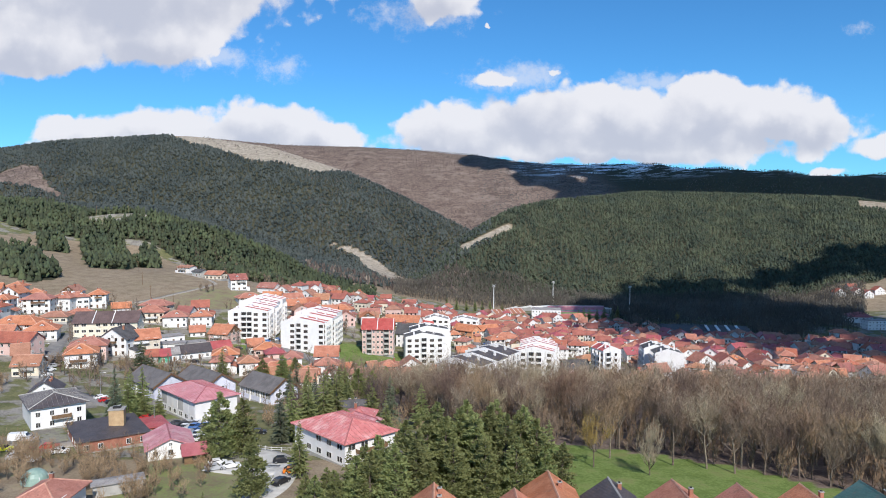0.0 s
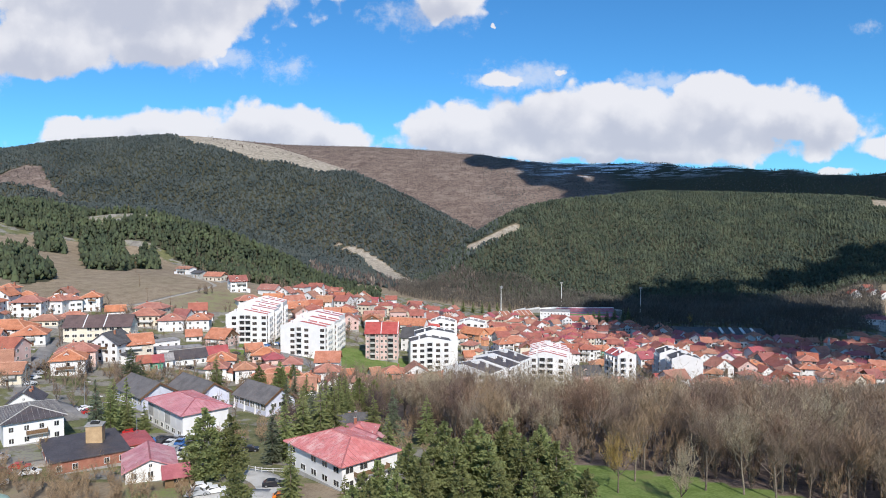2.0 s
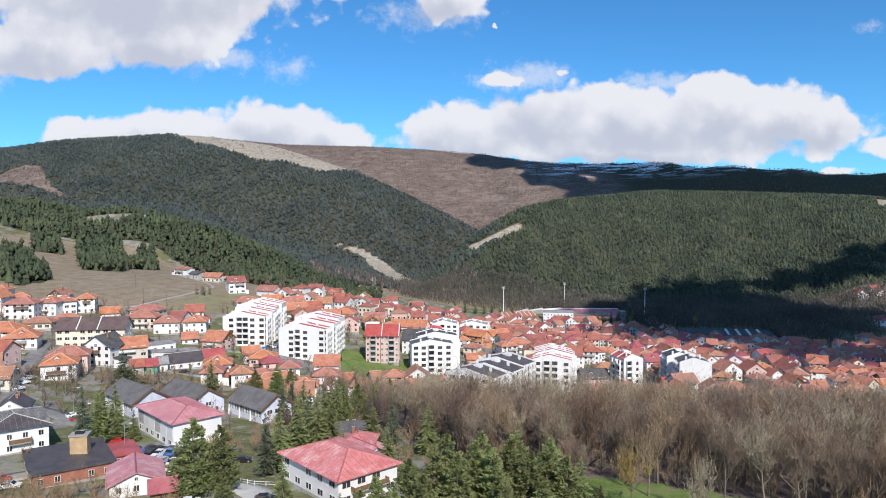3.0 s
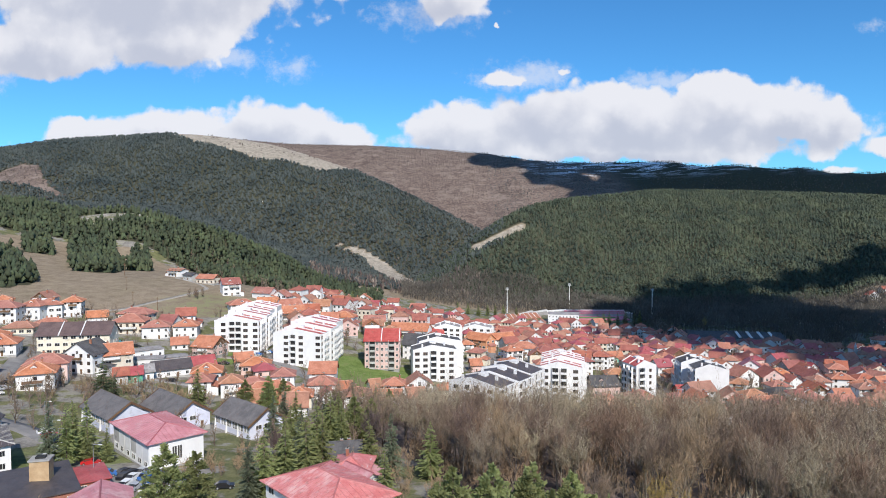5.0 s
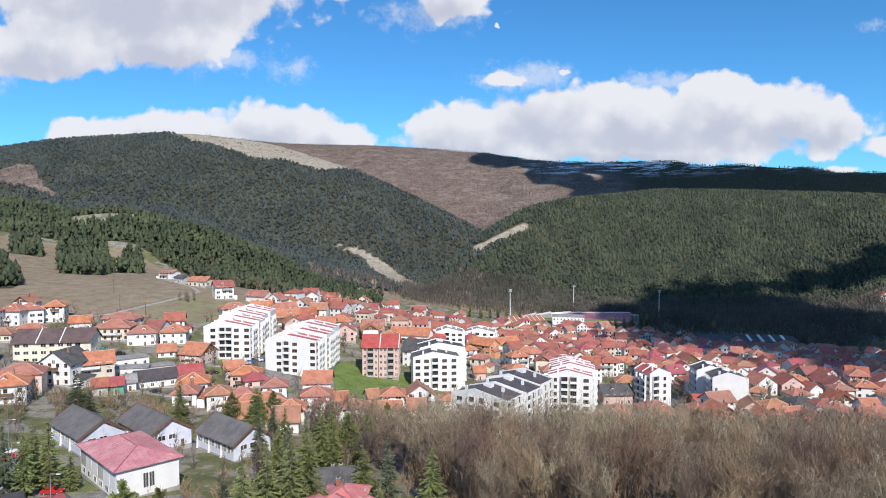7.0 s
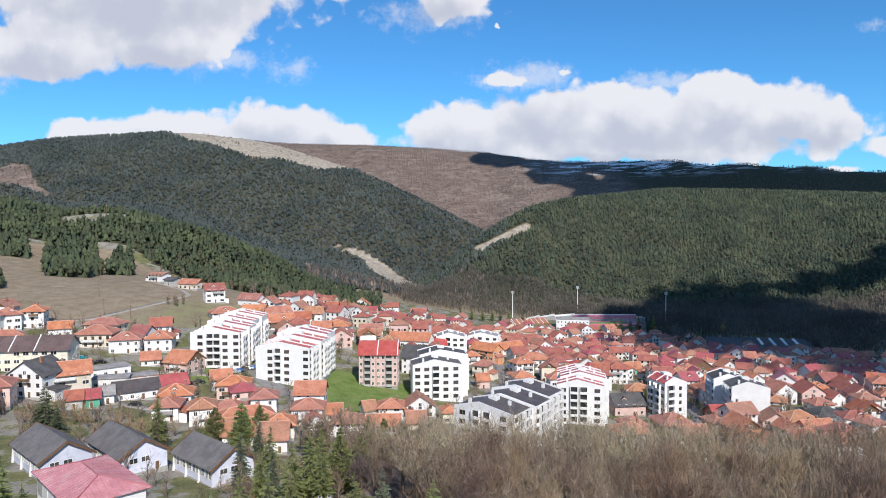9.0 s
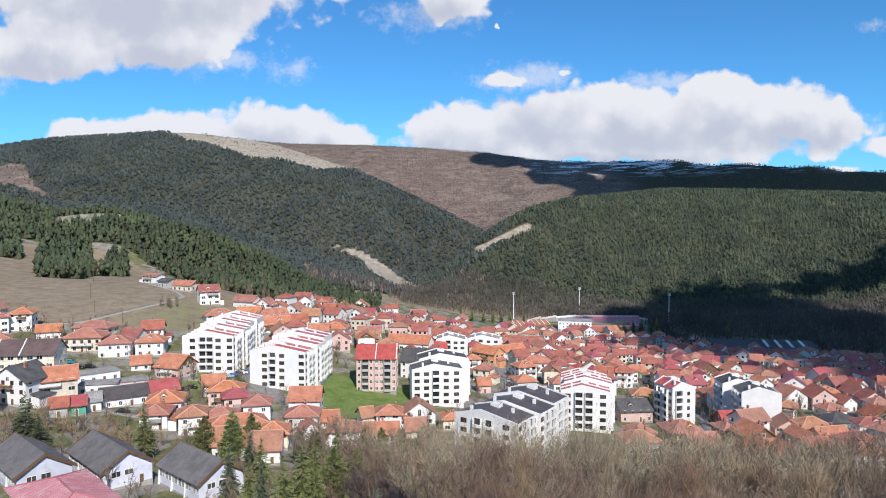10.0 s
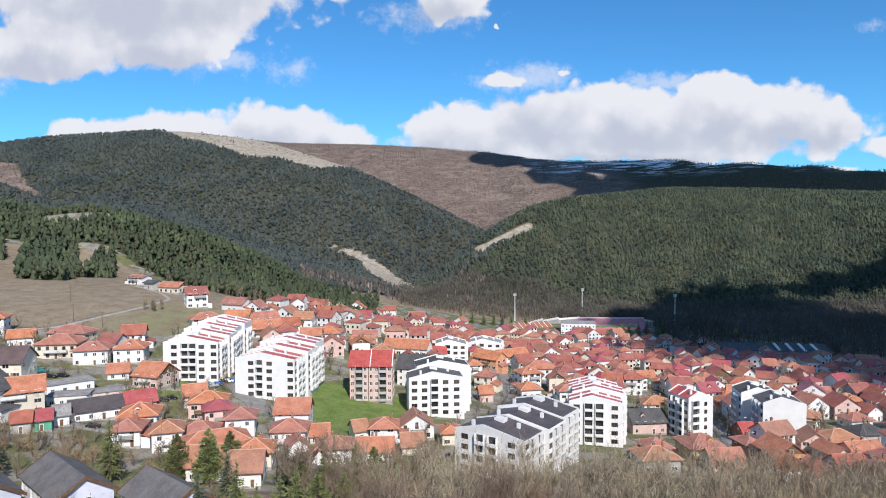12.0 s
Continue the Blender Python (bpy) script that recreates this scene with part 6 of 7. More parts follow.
def stadium():
    z = land_at(110, 690) + 0.4
    ob = thing("stadium_stand", pose(140, 712, z), "long stadium stand with pinkish red seats", "stadium stand", "stadium")
    rows = [(-30, 30, 0.9 * k, 0.9 * k + 0.9, -2, 1.0 + 0.55 * k, 0) for k in range(6)]
    part("terrace", mesh_of("terrace", rows, (), ("concrete",)), ob)
    for k in range(6):
        part("bench", mesh_of("bench", [(-29.5, 29.5, 0.9 * k + 0.3, 0.9 * k + 0.85, 1.0 + 0.55 * k, 1.42 + 0.55 * k, 0)], (), ("seat_red",)), ob)
    part("back_wall", mesh_of("back_wall", [(-30, 30, 5.4, 5.7, -2, 4.9, 0)], (), ("frame_white",)), ob)
    side = thing("stadium_stand", pose(66, 684, land_at(66, 684), 0, 0, 22), "low weathered red stand with white ribs", "stadium stand", "stadium")
    part("terrace", mesh_of("terrace", (), [(((-20, 0, 0.5), (20, 0, 0.5), (20, 9, 4.2), (-20, 9, 4.2)), 0), (((-20, 9, 4.2), (20, 9, 4.2), (20, 9, -2), (-20, 9, -2)), 0), (((-20, 0, -2), (20, 0, -2), (20, 0, 0.5), (-20, 0, 0.5)), 0), (((20, 0, -2), (20, 9, -2), (20, 9, 4.2), (20, 0, 0.5)), 0), (((-20, 0, 0.5), (-20, 9, 4.2), (-20, 9, -2), (-20, 0, -2)), 0)], ("brick",)), side)
    rib = mesh_of("rib", (), [(((-0.25, 0, 0.6), (0.25, 0, 0.6), (0.25, 9, 4.35), (-0.25, 9, 4.35)), 0), (((-0.25, 0, 0.3), (-0.25, 0, 0.6), (-0.25, 9, 4.35), (-0.25, 9, 4.0)), 0), (((0.25, 0, 0.6), (0.25, 0, 0.3), (0.25, 9, 4.0), (0.25, 9, 4.35)), 0), (((-0.25, 0, 0.3), (0.25, 0, 0.3), (0.25, 0, 0.6), (-0.25, 0, 0.6)), 0)], ("frame_white",))
    for k in range(9):
        part("rib", rib, side, "", pose(-19 + 4.75 * k, -0.02, 0))
    hall = house(101.0, 664.0, -10, 28.0, 16, 3.3, "p", "white", "fibre_grey", "sports_hall", group="public buildings")
    tilt = thing("sports_field", pose(125, 690, z + 0.05), "pinkish red running track beside the stands", "sports field")
    part("surface", mesh_of("surface", [(-30, 42, -6, 18, -3, 0.0, 0)], (), ("seat_red",)), tilt)
    part("turf", mesh_of("turf", [(-20, 32, 1, 11, -0.1, 0.06, 0)], (), ("pitch_green",)), tilt, "narrow strip of green turf")
    wall = thing("perimeter_wall", pose(0, 0, 0), "pale curved wall behind the stadium terraces", "wall", "stadium")
    bend = [(64, 690), (78, 712), (95, 730), (116, 741), (140, 740), (160, 731), (178, 716)]
    for (xa, ya), (xb, yb) in zip(bend, bend[1:]):
        za = land_at((xa + xb) / 2, (ya + yb) / 2)
        long, turn = math.hypot(xb - xa, yb - ya), math.degrees(math.atan2(yb - ya, xb - xa))
        part("panel", mesh_of("panel", [(-long / 2 - 0.1, long / 2 + 0.1, -0.3, 0.3, -2, 3.6, 1), (-long / 2 - 0.12, long / 2 + 0.12, -0.36, 0.36, 3.6, 5.2, 0)], (), ("frame_white", "concrete")), wall, "", pose((xa + xb) / 2, (ya + yb) / 2, za, 0, 0, turn))
    for x, y, high in ((55, 735, 24), (128, 790, 26), (194, 705, 27), (40, 655, 20)):
        if x > 45:
            light_mast(x, y, high)


def factory():
    z = land_at(225, 590)
    ob = thing("factory_hall", pose(228, 585, z, 0, 0, -8), "long dark grey factory hall with pale skylights", "factory")
    part("wall", mesh_of("wall", [(-36, 36, 0, 34, -4, 4.2, 0)], (), ("plaster_grey",)), ob)
    polys = [(((-37, -1, 4.2), (37, -1, 4.2), (37, 17, 7.4), (-37, 17, 7.4)), 0), (((-37, 17, 7.4), (37, 17, 7.4), (37, 35, 4.2), (-37, 35, 4.2)), 0), (((37, -1, 4.2), (37, 35, 4.2), (37, 17, 7.4)), 0), (((-37, 35, 4.2), (-37, -1, 4.2), (-37, 17, 7.4)), 0)]
    part("roof", mesh_of("roof", (), polys, ("tile_grey",)), ob)
    light = mesh_of("skylight", [(-1.0, 1.0, -7.5, 7.5, -0.2, 0.5, 0)], (), ("frame_white",))
    for k in range(4):
        part("skylight", light, ob, "pale raised skylight strip", pose(2 + 8.5 * k, 8.5, 6.0, 10.1, 0, 0))


boiler_chimney()
minaret()
stadium()
factory()


# ---- roads and yards ----


def strip(name, line, wide, material, label, category="road", up=0.10, kind="structure"):
    """A ribbon of paving laid on the ground along a line of places, with a kerb-high edge."""
    pts = [Vector(p) for p in line]
    dense = []
    for a, b in zip(pts, pts[1:]):
        n = max(2, int((b - a).length / 2.0))
        dense += [a.lerp(b, k / n) for k in range(n)]
    dense.append(pts[-1])
    for _ in range(3):
        dense = [dense[0]] + [(dense[k - 1] + dense[k] * 2 + dense[k + 1]) / 4 for k in range(1, len(dense) - 1)] + [dense[-1]]
    verts, faces = [], []
    cross = max(1, int(wide / 2.0))
    for k, p in enumerate(dense):
        along = (dense[min(k + 1, len(dense) - 1)] - dense[max(k - 1, 0)]).normalized()
        side = Vector((-along.y, along.x))
        for j in range(cross + 1):
            q = p + side * wide * (j / cross - 0.5)
            verts.append((q.x, q.y, land_at(q.x, q.y) + up))
    row = cross + 1
    for k in range(len(dense) - 1):
        faces += [(k * row + j, k * row + j + 1, (k + 1) * row + j + 1, (k + 1) * row + j) for j in range(cross)]
    edge = len(verts)
    for k in range(len(dense)):
        for j in (0, cross):
            x, y, z = verts[k * row + j]
            verts.append((x, y, z - up - 0.35))
    for k in range(len(dense) - 1):
        a = edge + 2 * k
        faces += [(k * row, (k + 1) * row, a + 2, a), ((k + 1) * row + cross, k * row + cross, a + 1, a + 3)]
    return tagged(mesh_object(name, verts, faces, M[material], smooth=True), label, category, kind=kind)


strip("road", STREETS["main"], 6.0, "asphalt", "grey asphalt street lined with parked cars")
strip("yard", [(-78, 190), (-68, 184), (-58, 179)], 13.0, "asphalt", "asphalt car park behind the boiler house", "yard", 0.14)
strip("road", [(-118, 163), (-98, 161), (-90, 167), (-84, 178), (-84, 192)], 6.0, "gravel", "dusty yard road past the boiler house", "road", 0.12)
strip("road", [(-49, 162), (-41, 159), (-36, 152), (-34, 143), (-34, 134), (-38, 124)], 6.5, "paving", "pale concrete drive between conifers", "road", 0.10)
strip("yard", [(-36, 146), (-43, 146), (-51, 149)], 7.0, "paving", "pale concrete parking bay beside the drive", "yard", 0.13)
strip("road", STREETS["narrow"], 6.5, "asphalt", "narrow asphalt street between houses", "road", 0.10)
strip("road", STREETS["side"], 5.5, "asphalt", "asphalt side street beside apartment towers", "road", 0.11)
strip("road", STREETS["parking"], 8.0, "asphalt", "parking street between apartment blocks", "road", 0.12)
strip("road", STREETS["lane"], 4.5, "asphalt", "lane behind the low shop terraces", "road", 0.09)
strip("path", [(-190, 378), (-174, 391), (-157, 433), (-152, 457), (-162, 470), (-185, 488)], 2.6, "gravel", "pale dirt track climbing the meadow", "path", 0.12)
strip("road", STREETS["gravel"], 4.0, "gravel", "gravel yard beside the long old building", "road", 0.10)
strip("ledge", [(330, 800), (400, 800), (470, 780)], 14.0, "gravel", "pale bare ledge at the forest foot", "ledge", 0.3)


# ---- trees ----


def tube(verts, tris, a, b, ra, rb, sides=4):
    """A tapered stick between two places."""
    way = (b - a)
    if way.length < 1e-6:
        return
    way = way.normalized()
    u = way.orthogonal().normalized()
    v = way.cross(u)
    base = len(verts)
    for p, r in ((a, ra), (b, rb)):
        for k in range(sides):
            t = 2 * math.pi * k / sides
            verts.append(p + (u * math.cos(t) + v * math.sin(t)) * r)
    for k in range(sides):
        n = (k + 1) % sides
        tris.extend([(base + k, base + n, base + sides + n), (base + k, base + sides + n, base + sides + k)])


def ribbon(verts, tris, a, b, wide):
    """A thin limb: a flat tapering strip, wide in a direction across its length."""
    base = len(verts)
    verts.extend([a - wide, a + wide, b + wide * 0.6, b - wide * 0.6])
    tris.extend([(base, base + 1, base + 2), (base, base + 2, base + 3)])


def bare_tree(seed, high=15.0, spread=0.42, twigs=900, thick=1.0, fork=0.32, levels=3):
    """A leafless broadleaf: trunk with limbs, and a crown of fine twigs. Returns two lots of verts and tris."""
    rng = random.Random(seed)
    tv, tt, cv, ct = [], [], [], []
    tips = []

    def grow(at, way, length, radius, depth):
        steps = 3 if depth == 0 else 1 if depth == 3 else 2
        for k in range(steps):
            bend = Vector((rng.gauss(0, 1), rng.gauss(0, 1), rng.gauss(0, 0.5))) * (0.06 if depth == 0 else 0.16)
            way = (way + bend + Vector((0, 0, 0.07 * depth))).normalized()
            end = at + way * (length / steps)
            first, last = radius * (1 - 0.5 * k / steps), radius * (1 - 0.5 * (k + 1) / steps)
            if depth == 3:
                turn = rng.uniform(0, 6.28)
                side = way.orthogonal().normalized()
                ribbon(tv, tt, at, end, (side * math.cos(turn) + way.cross(side) * math.sin(turn)) * first)
            else:
                tube(tv, tt, at, end, first, last, 6 if depth == 0 else 4 if depth == 1 else 3)
            if depth:
                tips.append((at.lerp(end, rng.random()), way, depth))
            at = end
            if depth < levels and (depth > 0 or k > 0 or length < 4):
                for _ in range(rng.choice((2, 3)) if depth == 0 else 2):
                    turn = rng.uniform(0, 2 * math.pi)
                    out = Vector((math.cos(turn), math.sin(turn), rng.uniform(0.25, 0.9)))
                    branch = (way * (0.9 - spread) + out * spread * 1.5).normalized()
                    grow(at, branch, length * rng.uniform(0.46, 0.66), last * 0.68, depth + 1)
        tips.append((at, way, depth))

    grow(Vector((0, 0, -0.5)), Vector((rng.gauss(0, 0.03), rng.gauss(0, 0.03), 1)), high * (0.36 + fork * 0.3), 0.20 * max(thick, 1.0) * high / 15, 0)
    top = max(p.z for p, _, _ in tips)
    ends = [t for t in tips if t[2] >= levels - 1]
    sprig = []
    for n in range(twigs):
        if sprig and n % 3:
            p, way = sprig[rng.randrange(max(0, len(sprig) - 3), len(sprig))]
            loose, length = 0.50, rng.uniform(0.5, 1.3) * high / 15
        else:
            p, way, _ = rng.choice(ends)
            loose, length = 0.45, rng.uniform(0.9, 2.2) * high / 15
        out = (way * 0.8 + Vector((rng.gauss(0, loose), rng.gauss(0, loose), rng.gauss(0.28, 0.35)))).normalized()
        turn, wide = rng.uniform(0, 6.28), out.orthogonal().normalized()
        wide = (wide * math.cos(turn) + out.cross(wide) * math.sin(turn)) * rng.uniform(0.016, 0.030) * thick
        tip = p + out * length
        sprig.append((p.lerp(tip, rng.uniform(0.3, 0.8)), out))
        base = len(cv)
        cv.extend([p - wide, p + wide, tip])
        ct.append((base, base + 1, base + 2))
    k = high / max(top, 1)
    return [(np.array([tuple(v) for v in vs]) * (1, 1, k), np.array(ts)) for vs, ts in ((tv, tt), (cv, ct))]


def spruce(seed, high=14.0, wide=2.6, whorls=24, open_base=0.08, ragged=0.25):
    """A conifer: trunk, and boughs in whorls, each bough a drooping spray of needled twigs."""
    rng = random.Random(seed)
    tv, tt, cv, ct = [], [], [], []
    tube(tv, tt, Vector((0, 0, -0.5)), Vector((0, 0, high * 0.97)), 0.22 * high / 14, 0.03, 7)
    for w in range(whorls):
        f = w / (whorls - 1)
        z = high * (open_base + (0.98 - open_base) * f)
        reach = wide * ((1 - f) ** 0.8) * (1 - 0.35 * max(0, 0.18 - f) / 0.18) + 0.22
        for k in range(max(5, round(10 * (1 - f) + 4))):
            a = rng.uniform(0, 2 * math.pi)
            r = reach * rng.uniform(1 - ragged * 1.6, 1 + ragged * 0.5)
            out, side = Vector((math.cos(a), math.sin(a), 0)), Vector((-math.sin(a), math.cos(a), 0))
            droop, lift = rng.uniform(-0.30, 0.10) * r, rng.uniform(-0.35, 0.35)
            root = Vector((0, 0, z + lift))
            for s in range(5):
                t0, t1 = 0.10 + 0.18 * s, 0.10 + 0.18 * s + 0.26
                p0 = root + out * r * t0 + Vector((0, 0, droop * t0 * t0))
                p1 = root + out * r * t1 + Vector((0, 0, droop * t1 * t1 + rng.uniform(-0.06, 0.10)))
                half = (0.07 + 0.17 * (1 - t0)) * r * rng.uniform(0.5, 1.15) + 0.07
                for sgn in (-1, 1):
                    tip = p1 + side * sgn * half + Vector((0, 0, rng.uniform(-0.28, 0.06)))
                    base = len(cv)
                    cv.extend([p0, p1, tip, (p0 + tip) * 0.5 + Vector((0, 0, -0.10))])
                    ct.extend([(base, base + 1, base + 2), (base, base + 2, base + 3)])
    return [(np.array([tuple(v) for v in vs]), np.array(ts)) for vs, ts in ((tv, tt), (cv, ct))]


def pine(seed, high=13.0, wide=3.4):
    """A broad pine: long upturned boughs in loose tiers, each tipped with tufts of needles."""
    rng = random.Random(seed)
    tv, tt, cv, ct = [], [], [], []
    tube(tv, tt, Vector((0, 0, -0.5)), Vector((0.15, 0.1, high * 0.96)), 0.24 * high / 13, 0.04, 7)
    tiers = 15
    for w in range(tiers):
        f = w / (tiers - 1)
        z = high * (0.10 + 0.88 * f)
        reach = wide * (1 - f ** 1.7) ** 0.75 * min(1.0, 0.72 + 1.6 * f) + 0.25
        for k in range(max(5, round(8 * (1 - f) + 4))):
            a = rng.uniform(0, 2 * math.pi)
            r = reach * rng.uniform(0.62, 1.1)
            out, side = Vector((math.cos(a), math.sin(a), 0)), Vector((-math.sin(a), math.cos(a), 0))
            root, rise = Vector((0, 0, z + rng.uniform(-0.4, 0.4))), rng.uniform(-0.22, 0.10) * r
            tube(tv, tt, root, root + out * r * 0.7 + Vector((0, 0, rise * 0.5)), 0.06, 0.02, 3)
            for _ in range(42):
                t = rng.uniform(0.22, 1.08)
                c = root + out * r * t + side * rng.gauss(0, 0.26) * r * (1.1 - 0.5 * t) + Vector((0, 0, rise * t * t + rng.uniform(-0.22, 0.30)))
                d = (out * 0.5 + side * rng.gauss(0, 0.6) + Vector((0, 0, rng.uniform(-0.1, 0.8)))).normalized()
                turn = rng.uniform(0, math.pi)
                u = d.orthogonal().normalized() * rng.uniform(0.10, 0.19)
                u = u * math.cos(turn) + d.cross(u) * math.sin(turn)
                tip = c + d * rng.uniform(0.32, 0.62)
                base = len(cv)
                cv.extend([c - u, c + u, tip + u * 0.5, tip - u * 0.5])
                ct.extend([(base, base + 1, base + 2), (base, base + 2, base + 3)])
    return [(np.array([tuple(v) for v in vs]), np.array(ts)) for vs, ts in ((tv, tt), (cv, ct))]


def tree_kind(shapes, crown):
    """Mesh data of a tree's trunk and crown, to be shared by all trees of the kind."""
    (tv, tt), (cv, ct) = shapes
    return quick_mesh("trunk", tv, tt, M["bark"]), quick_mesh("crown", cv, ct, M[crown])


def plant(kind, x, y, turn, size, label, category="tree", group="trees", name="tree", tall=1.0):
    ob = thing(name, pose(x, y, land_at(x, y), 0, 0, turn), label, category, group)
    for what, data in zip(("trunk", "crown"), kind):
        part(what, data, ob).scale = (size, size, size * tall)
    return ob


SPRUCES = [tree_kind(spruce(100 + k, 14, w, n, b), m) for k, (w, n, b, m) in enumerate(((3.2, 29, 0.05, "needles"), (2.8, 29, 0.06, "needles_blue"), (3.7, 27, 0.07, "needles"), (3.1, 27, 0.10, "needles"), (4.6, 27, 0.04, "needles_dark")))]
PINES = [tree_kind(pine(120 + k, 13, w), "needles") for k, w in enumerate((3.5, 4.2, 3.9))]
BARE = [tree_kind(bare_tree(140 + k, 15, s, 2100, 1.3), m) for k, (s, m) in enumerate(((0.42, "twigs"), (0.50, "twigs_warm"), (0.36, "twigs"), (0.45, "twigs_pale"), (0.55, "twigs")))]
YELLOW = tree_kind(bare_tree(160, 11, 0.5, 2200, 1.2), "twigs_yellow")
ROUND = [tree_kind(bare_tree(161 + k, 10, 0.62, 2000, 1.2, 0.1), m) for k, m in enumerate(("twigs_pale", "twigs"))]

# conifers among the houses: place, height, kind
for x, y, high, kind in (
    (-51.2, 155, 14.8, "p1"), (-46.6, 157.5, 13.2, "p0"), (-55, 156, 10.5, "s2"), (-36.7, 129.5, 11.5, "p1"), (-30, 141, 12, "s3"), (-40.5, 168, 14, "s1"), (-38.5, 172, 15, "s0"),
    (-34.5, 173, 16, "s0"), (-31, 176, 17, "s2"), (-28, 178, 17, "s0"), (-36, 178, 16, "s3"), (-14.5, 187, 15, "s1"), (-91.5, 188.5, 15.5, "s1"), (-89.0, 191, 14, "s3"), (-86.0, 194.5, 9, "s3"), (-88, 198, 15, "s0"), (-92, 199, 14, "s2"), (-113.5, 255, 15.5, "s4"), (-108.5, 252, 11, "s4"), (-82.6, 196.5, 8.5, "s0"),
    (-25, 122, 7.1, "p0"), (-22.7, 119.5, 7.6, "p2"), (-19.3, 120, 8.2, "p1"), (-21.7, 126, 6.8, "p0"), (-17.7, 127, 10.5, "s2"), (-14.6, 126, 11, "p0"), (-12.3, 129, 11.8, "p1"), (-9.8, 126, 12.8, "s0"), (-7.1, 130, 14.5, "p2"), (-13, 121, 11.3, "p2"), (-8.5, 121, 12.4, "p1"), (-15.6, 121, 10.6, "p0"), (-4.8, 124, 14, "p0"), (-14, 166.5, 12, "s0"),
    (-3, 133, 15.5, "p0"), (0.5, 130, 15, "p1"), (3.5, 134, 16, "p2"), (6.5, 131, 15.5, "p0"), (9.5, 135, 16, "p1"), (12.5, 132, 15, "p2"), (15.5, 135, 15, "p0"), (18.5, 133, 14, "p1"), (21.5, 136, 13.5, "s2"), (-1, 139, 16, "p2"), (5, 140, 16, "p1"), (11, 141, 16, "p0"), (17, 140, 15, "p2"), (2, 126, 12, "p2"), (8, 126, 12.5, "p0"), (14, 126.5, 12, "p1"), (19.5, 128, 10, "p0"), (-4, 127, 11.5, "p1"), (23.5, 131, 10, "p2"),
    (-41.5, 116, 6.5, "s0"), (-46, 118, 6.5, "s1"), (-36.6, 215, 14, "s0"), (-33.5, 218, 15, "s2"), (-40, 212, 13, "s1"), (-30, 214, 13, "s3"), (-44, 217, 12, "s0"), (-33, 228, 14, "s2"), (-28, 224, 13, "p1"), (-24, 230, 12, "p0"),
    (-62, 262, 13, "p0"), (-70, 263, 11, "p1"), (-55, 254, 12, "s1"), (-84, 258, 15, "s3"), (-51, 226, 13, "s1"), (-47, 236, 13, "s0"), (-42, 258, 12, "s1"), (-38, 252, 11, "p0"), (-58, 266, 12, "p2"),
    (-34, 262, 11, "s3"), (-27, 266, 12, "s0"), (-22, 262, 11, "p1"), (-18, 268, 10, "s2"), (-12, 262, 9, "p0"), (-30, 257, 12, "s0"), (82, 372, 10, "s0"), (1, 400, 8, "s1"), (-18, 420, 9, "s1"), (-75, 500, 13, "s0"), (-70, 506, 14, "s2"), (-80, 512, 13, "s0"),
    # spruces at x 120 to 172 stand for trees and shade by the stadium
    (-20, 192, 13, "s0"), (-6, 188, 13, "s2"), (120, 640, 11, "s0"), (128, 636, 10, "s1"), (132, 662, 11, "s0"), (137, 660, 13, "s2"), (143, 664, 12, "s3"), (150, 661, 12, "s0"), (158, 665, 13, "s2"), (165, 660, 14, "s1"), (172, 668, 13, "s0"), (60, 690, 11, "s0"), (48, 694, 12, "s2"), (40, 690, 12, "s3"), (33, 696, 12, "s0"), (24, 692, 11, "s2"), (14, 696, 12, "s0"), (4, 692, 12, "s3"),
):
    data = (SPRUCES if kind[0] == "s" else PINES)[int(kind[1])]
    base = 14.0 if kind[0] == "s" else 13.0
    word = "slender dark green spruce standing among the houses" if kind[0] == "s" else "broad dark green pine with dense needles"
    plant(data, x, y, (x * 37 + y * 11) % 360, high / base, word, "conifer", "town conifers", "spruce" if kind[0] == "s" else "pine")

# the park and the wood below the town
plant(YELLOW, 33.5, 149, 20, 1.0, "yellow-budded willow on the park lawn", "tree", "park trees")
plant(ROUND[0], 44.5, 144, 90, 1.0, "round pale leafless tree on the park lawn", "tree", "park trees")
DARK = tree_kind(bare_tree(164, 9, 0.62, 2600, 1.2, 0.05), "twigs_dark")
for x, y, size in ((-22.0, 215.0, 1.15), (-17.5, 219.0, 0.9), (-44.0, 203.0, 0.8)):
    plant(DARK, x, y, x * 31, size, "dense dark round leafless tree beside conifers", "tree", "garden trees")
OPEN = tree_kind(bare_tree(165, 17, 0.52, 1700, 1.7), "twigs_pale")
for x, y, size in ((4.0, 224.0, 1.0), (13.0, 232.0, 0.95), (-5.0, 233.0, 0.85), (22.0, 226.0, 1.05), (33.0, 238.0, 0.95), (-14.0, 226.0, 0.8), (48.0, 230.0, 0.95)):
    plant(OPEN, x, y, x * 23 + y, size, "spreading straw-coloured leafless tree above the wood", "tree", "woodland trees")
plant(YELLOW, 220.8, 639.8, 70, 1.0, "yellow-green budding tree beside the factory", "tree", "garden trees")
RUST = tree_kind(bare_tree(163, 6, 0.6, 900, 1.6, 0.0, 2), "twigs_rust")
for x, y in ((47.5, 268.0), (51.0, 271.0)):
    plant(RUST, x, y, x * 9, 1.0, "reddish leafless shrub at the wood's edge", "shrub", "red shrubs", "shrub")
for x, y in ((-150.0, 431.0), (-146.5, 433.5), (-153.0, 429.5), (-148.0, 428.5)):
    plant(ROUND[1], x, y, x * 9, 0.5, "dark leafless bush beside the meadow track", "shrub", "meadow bushes", "shrub")
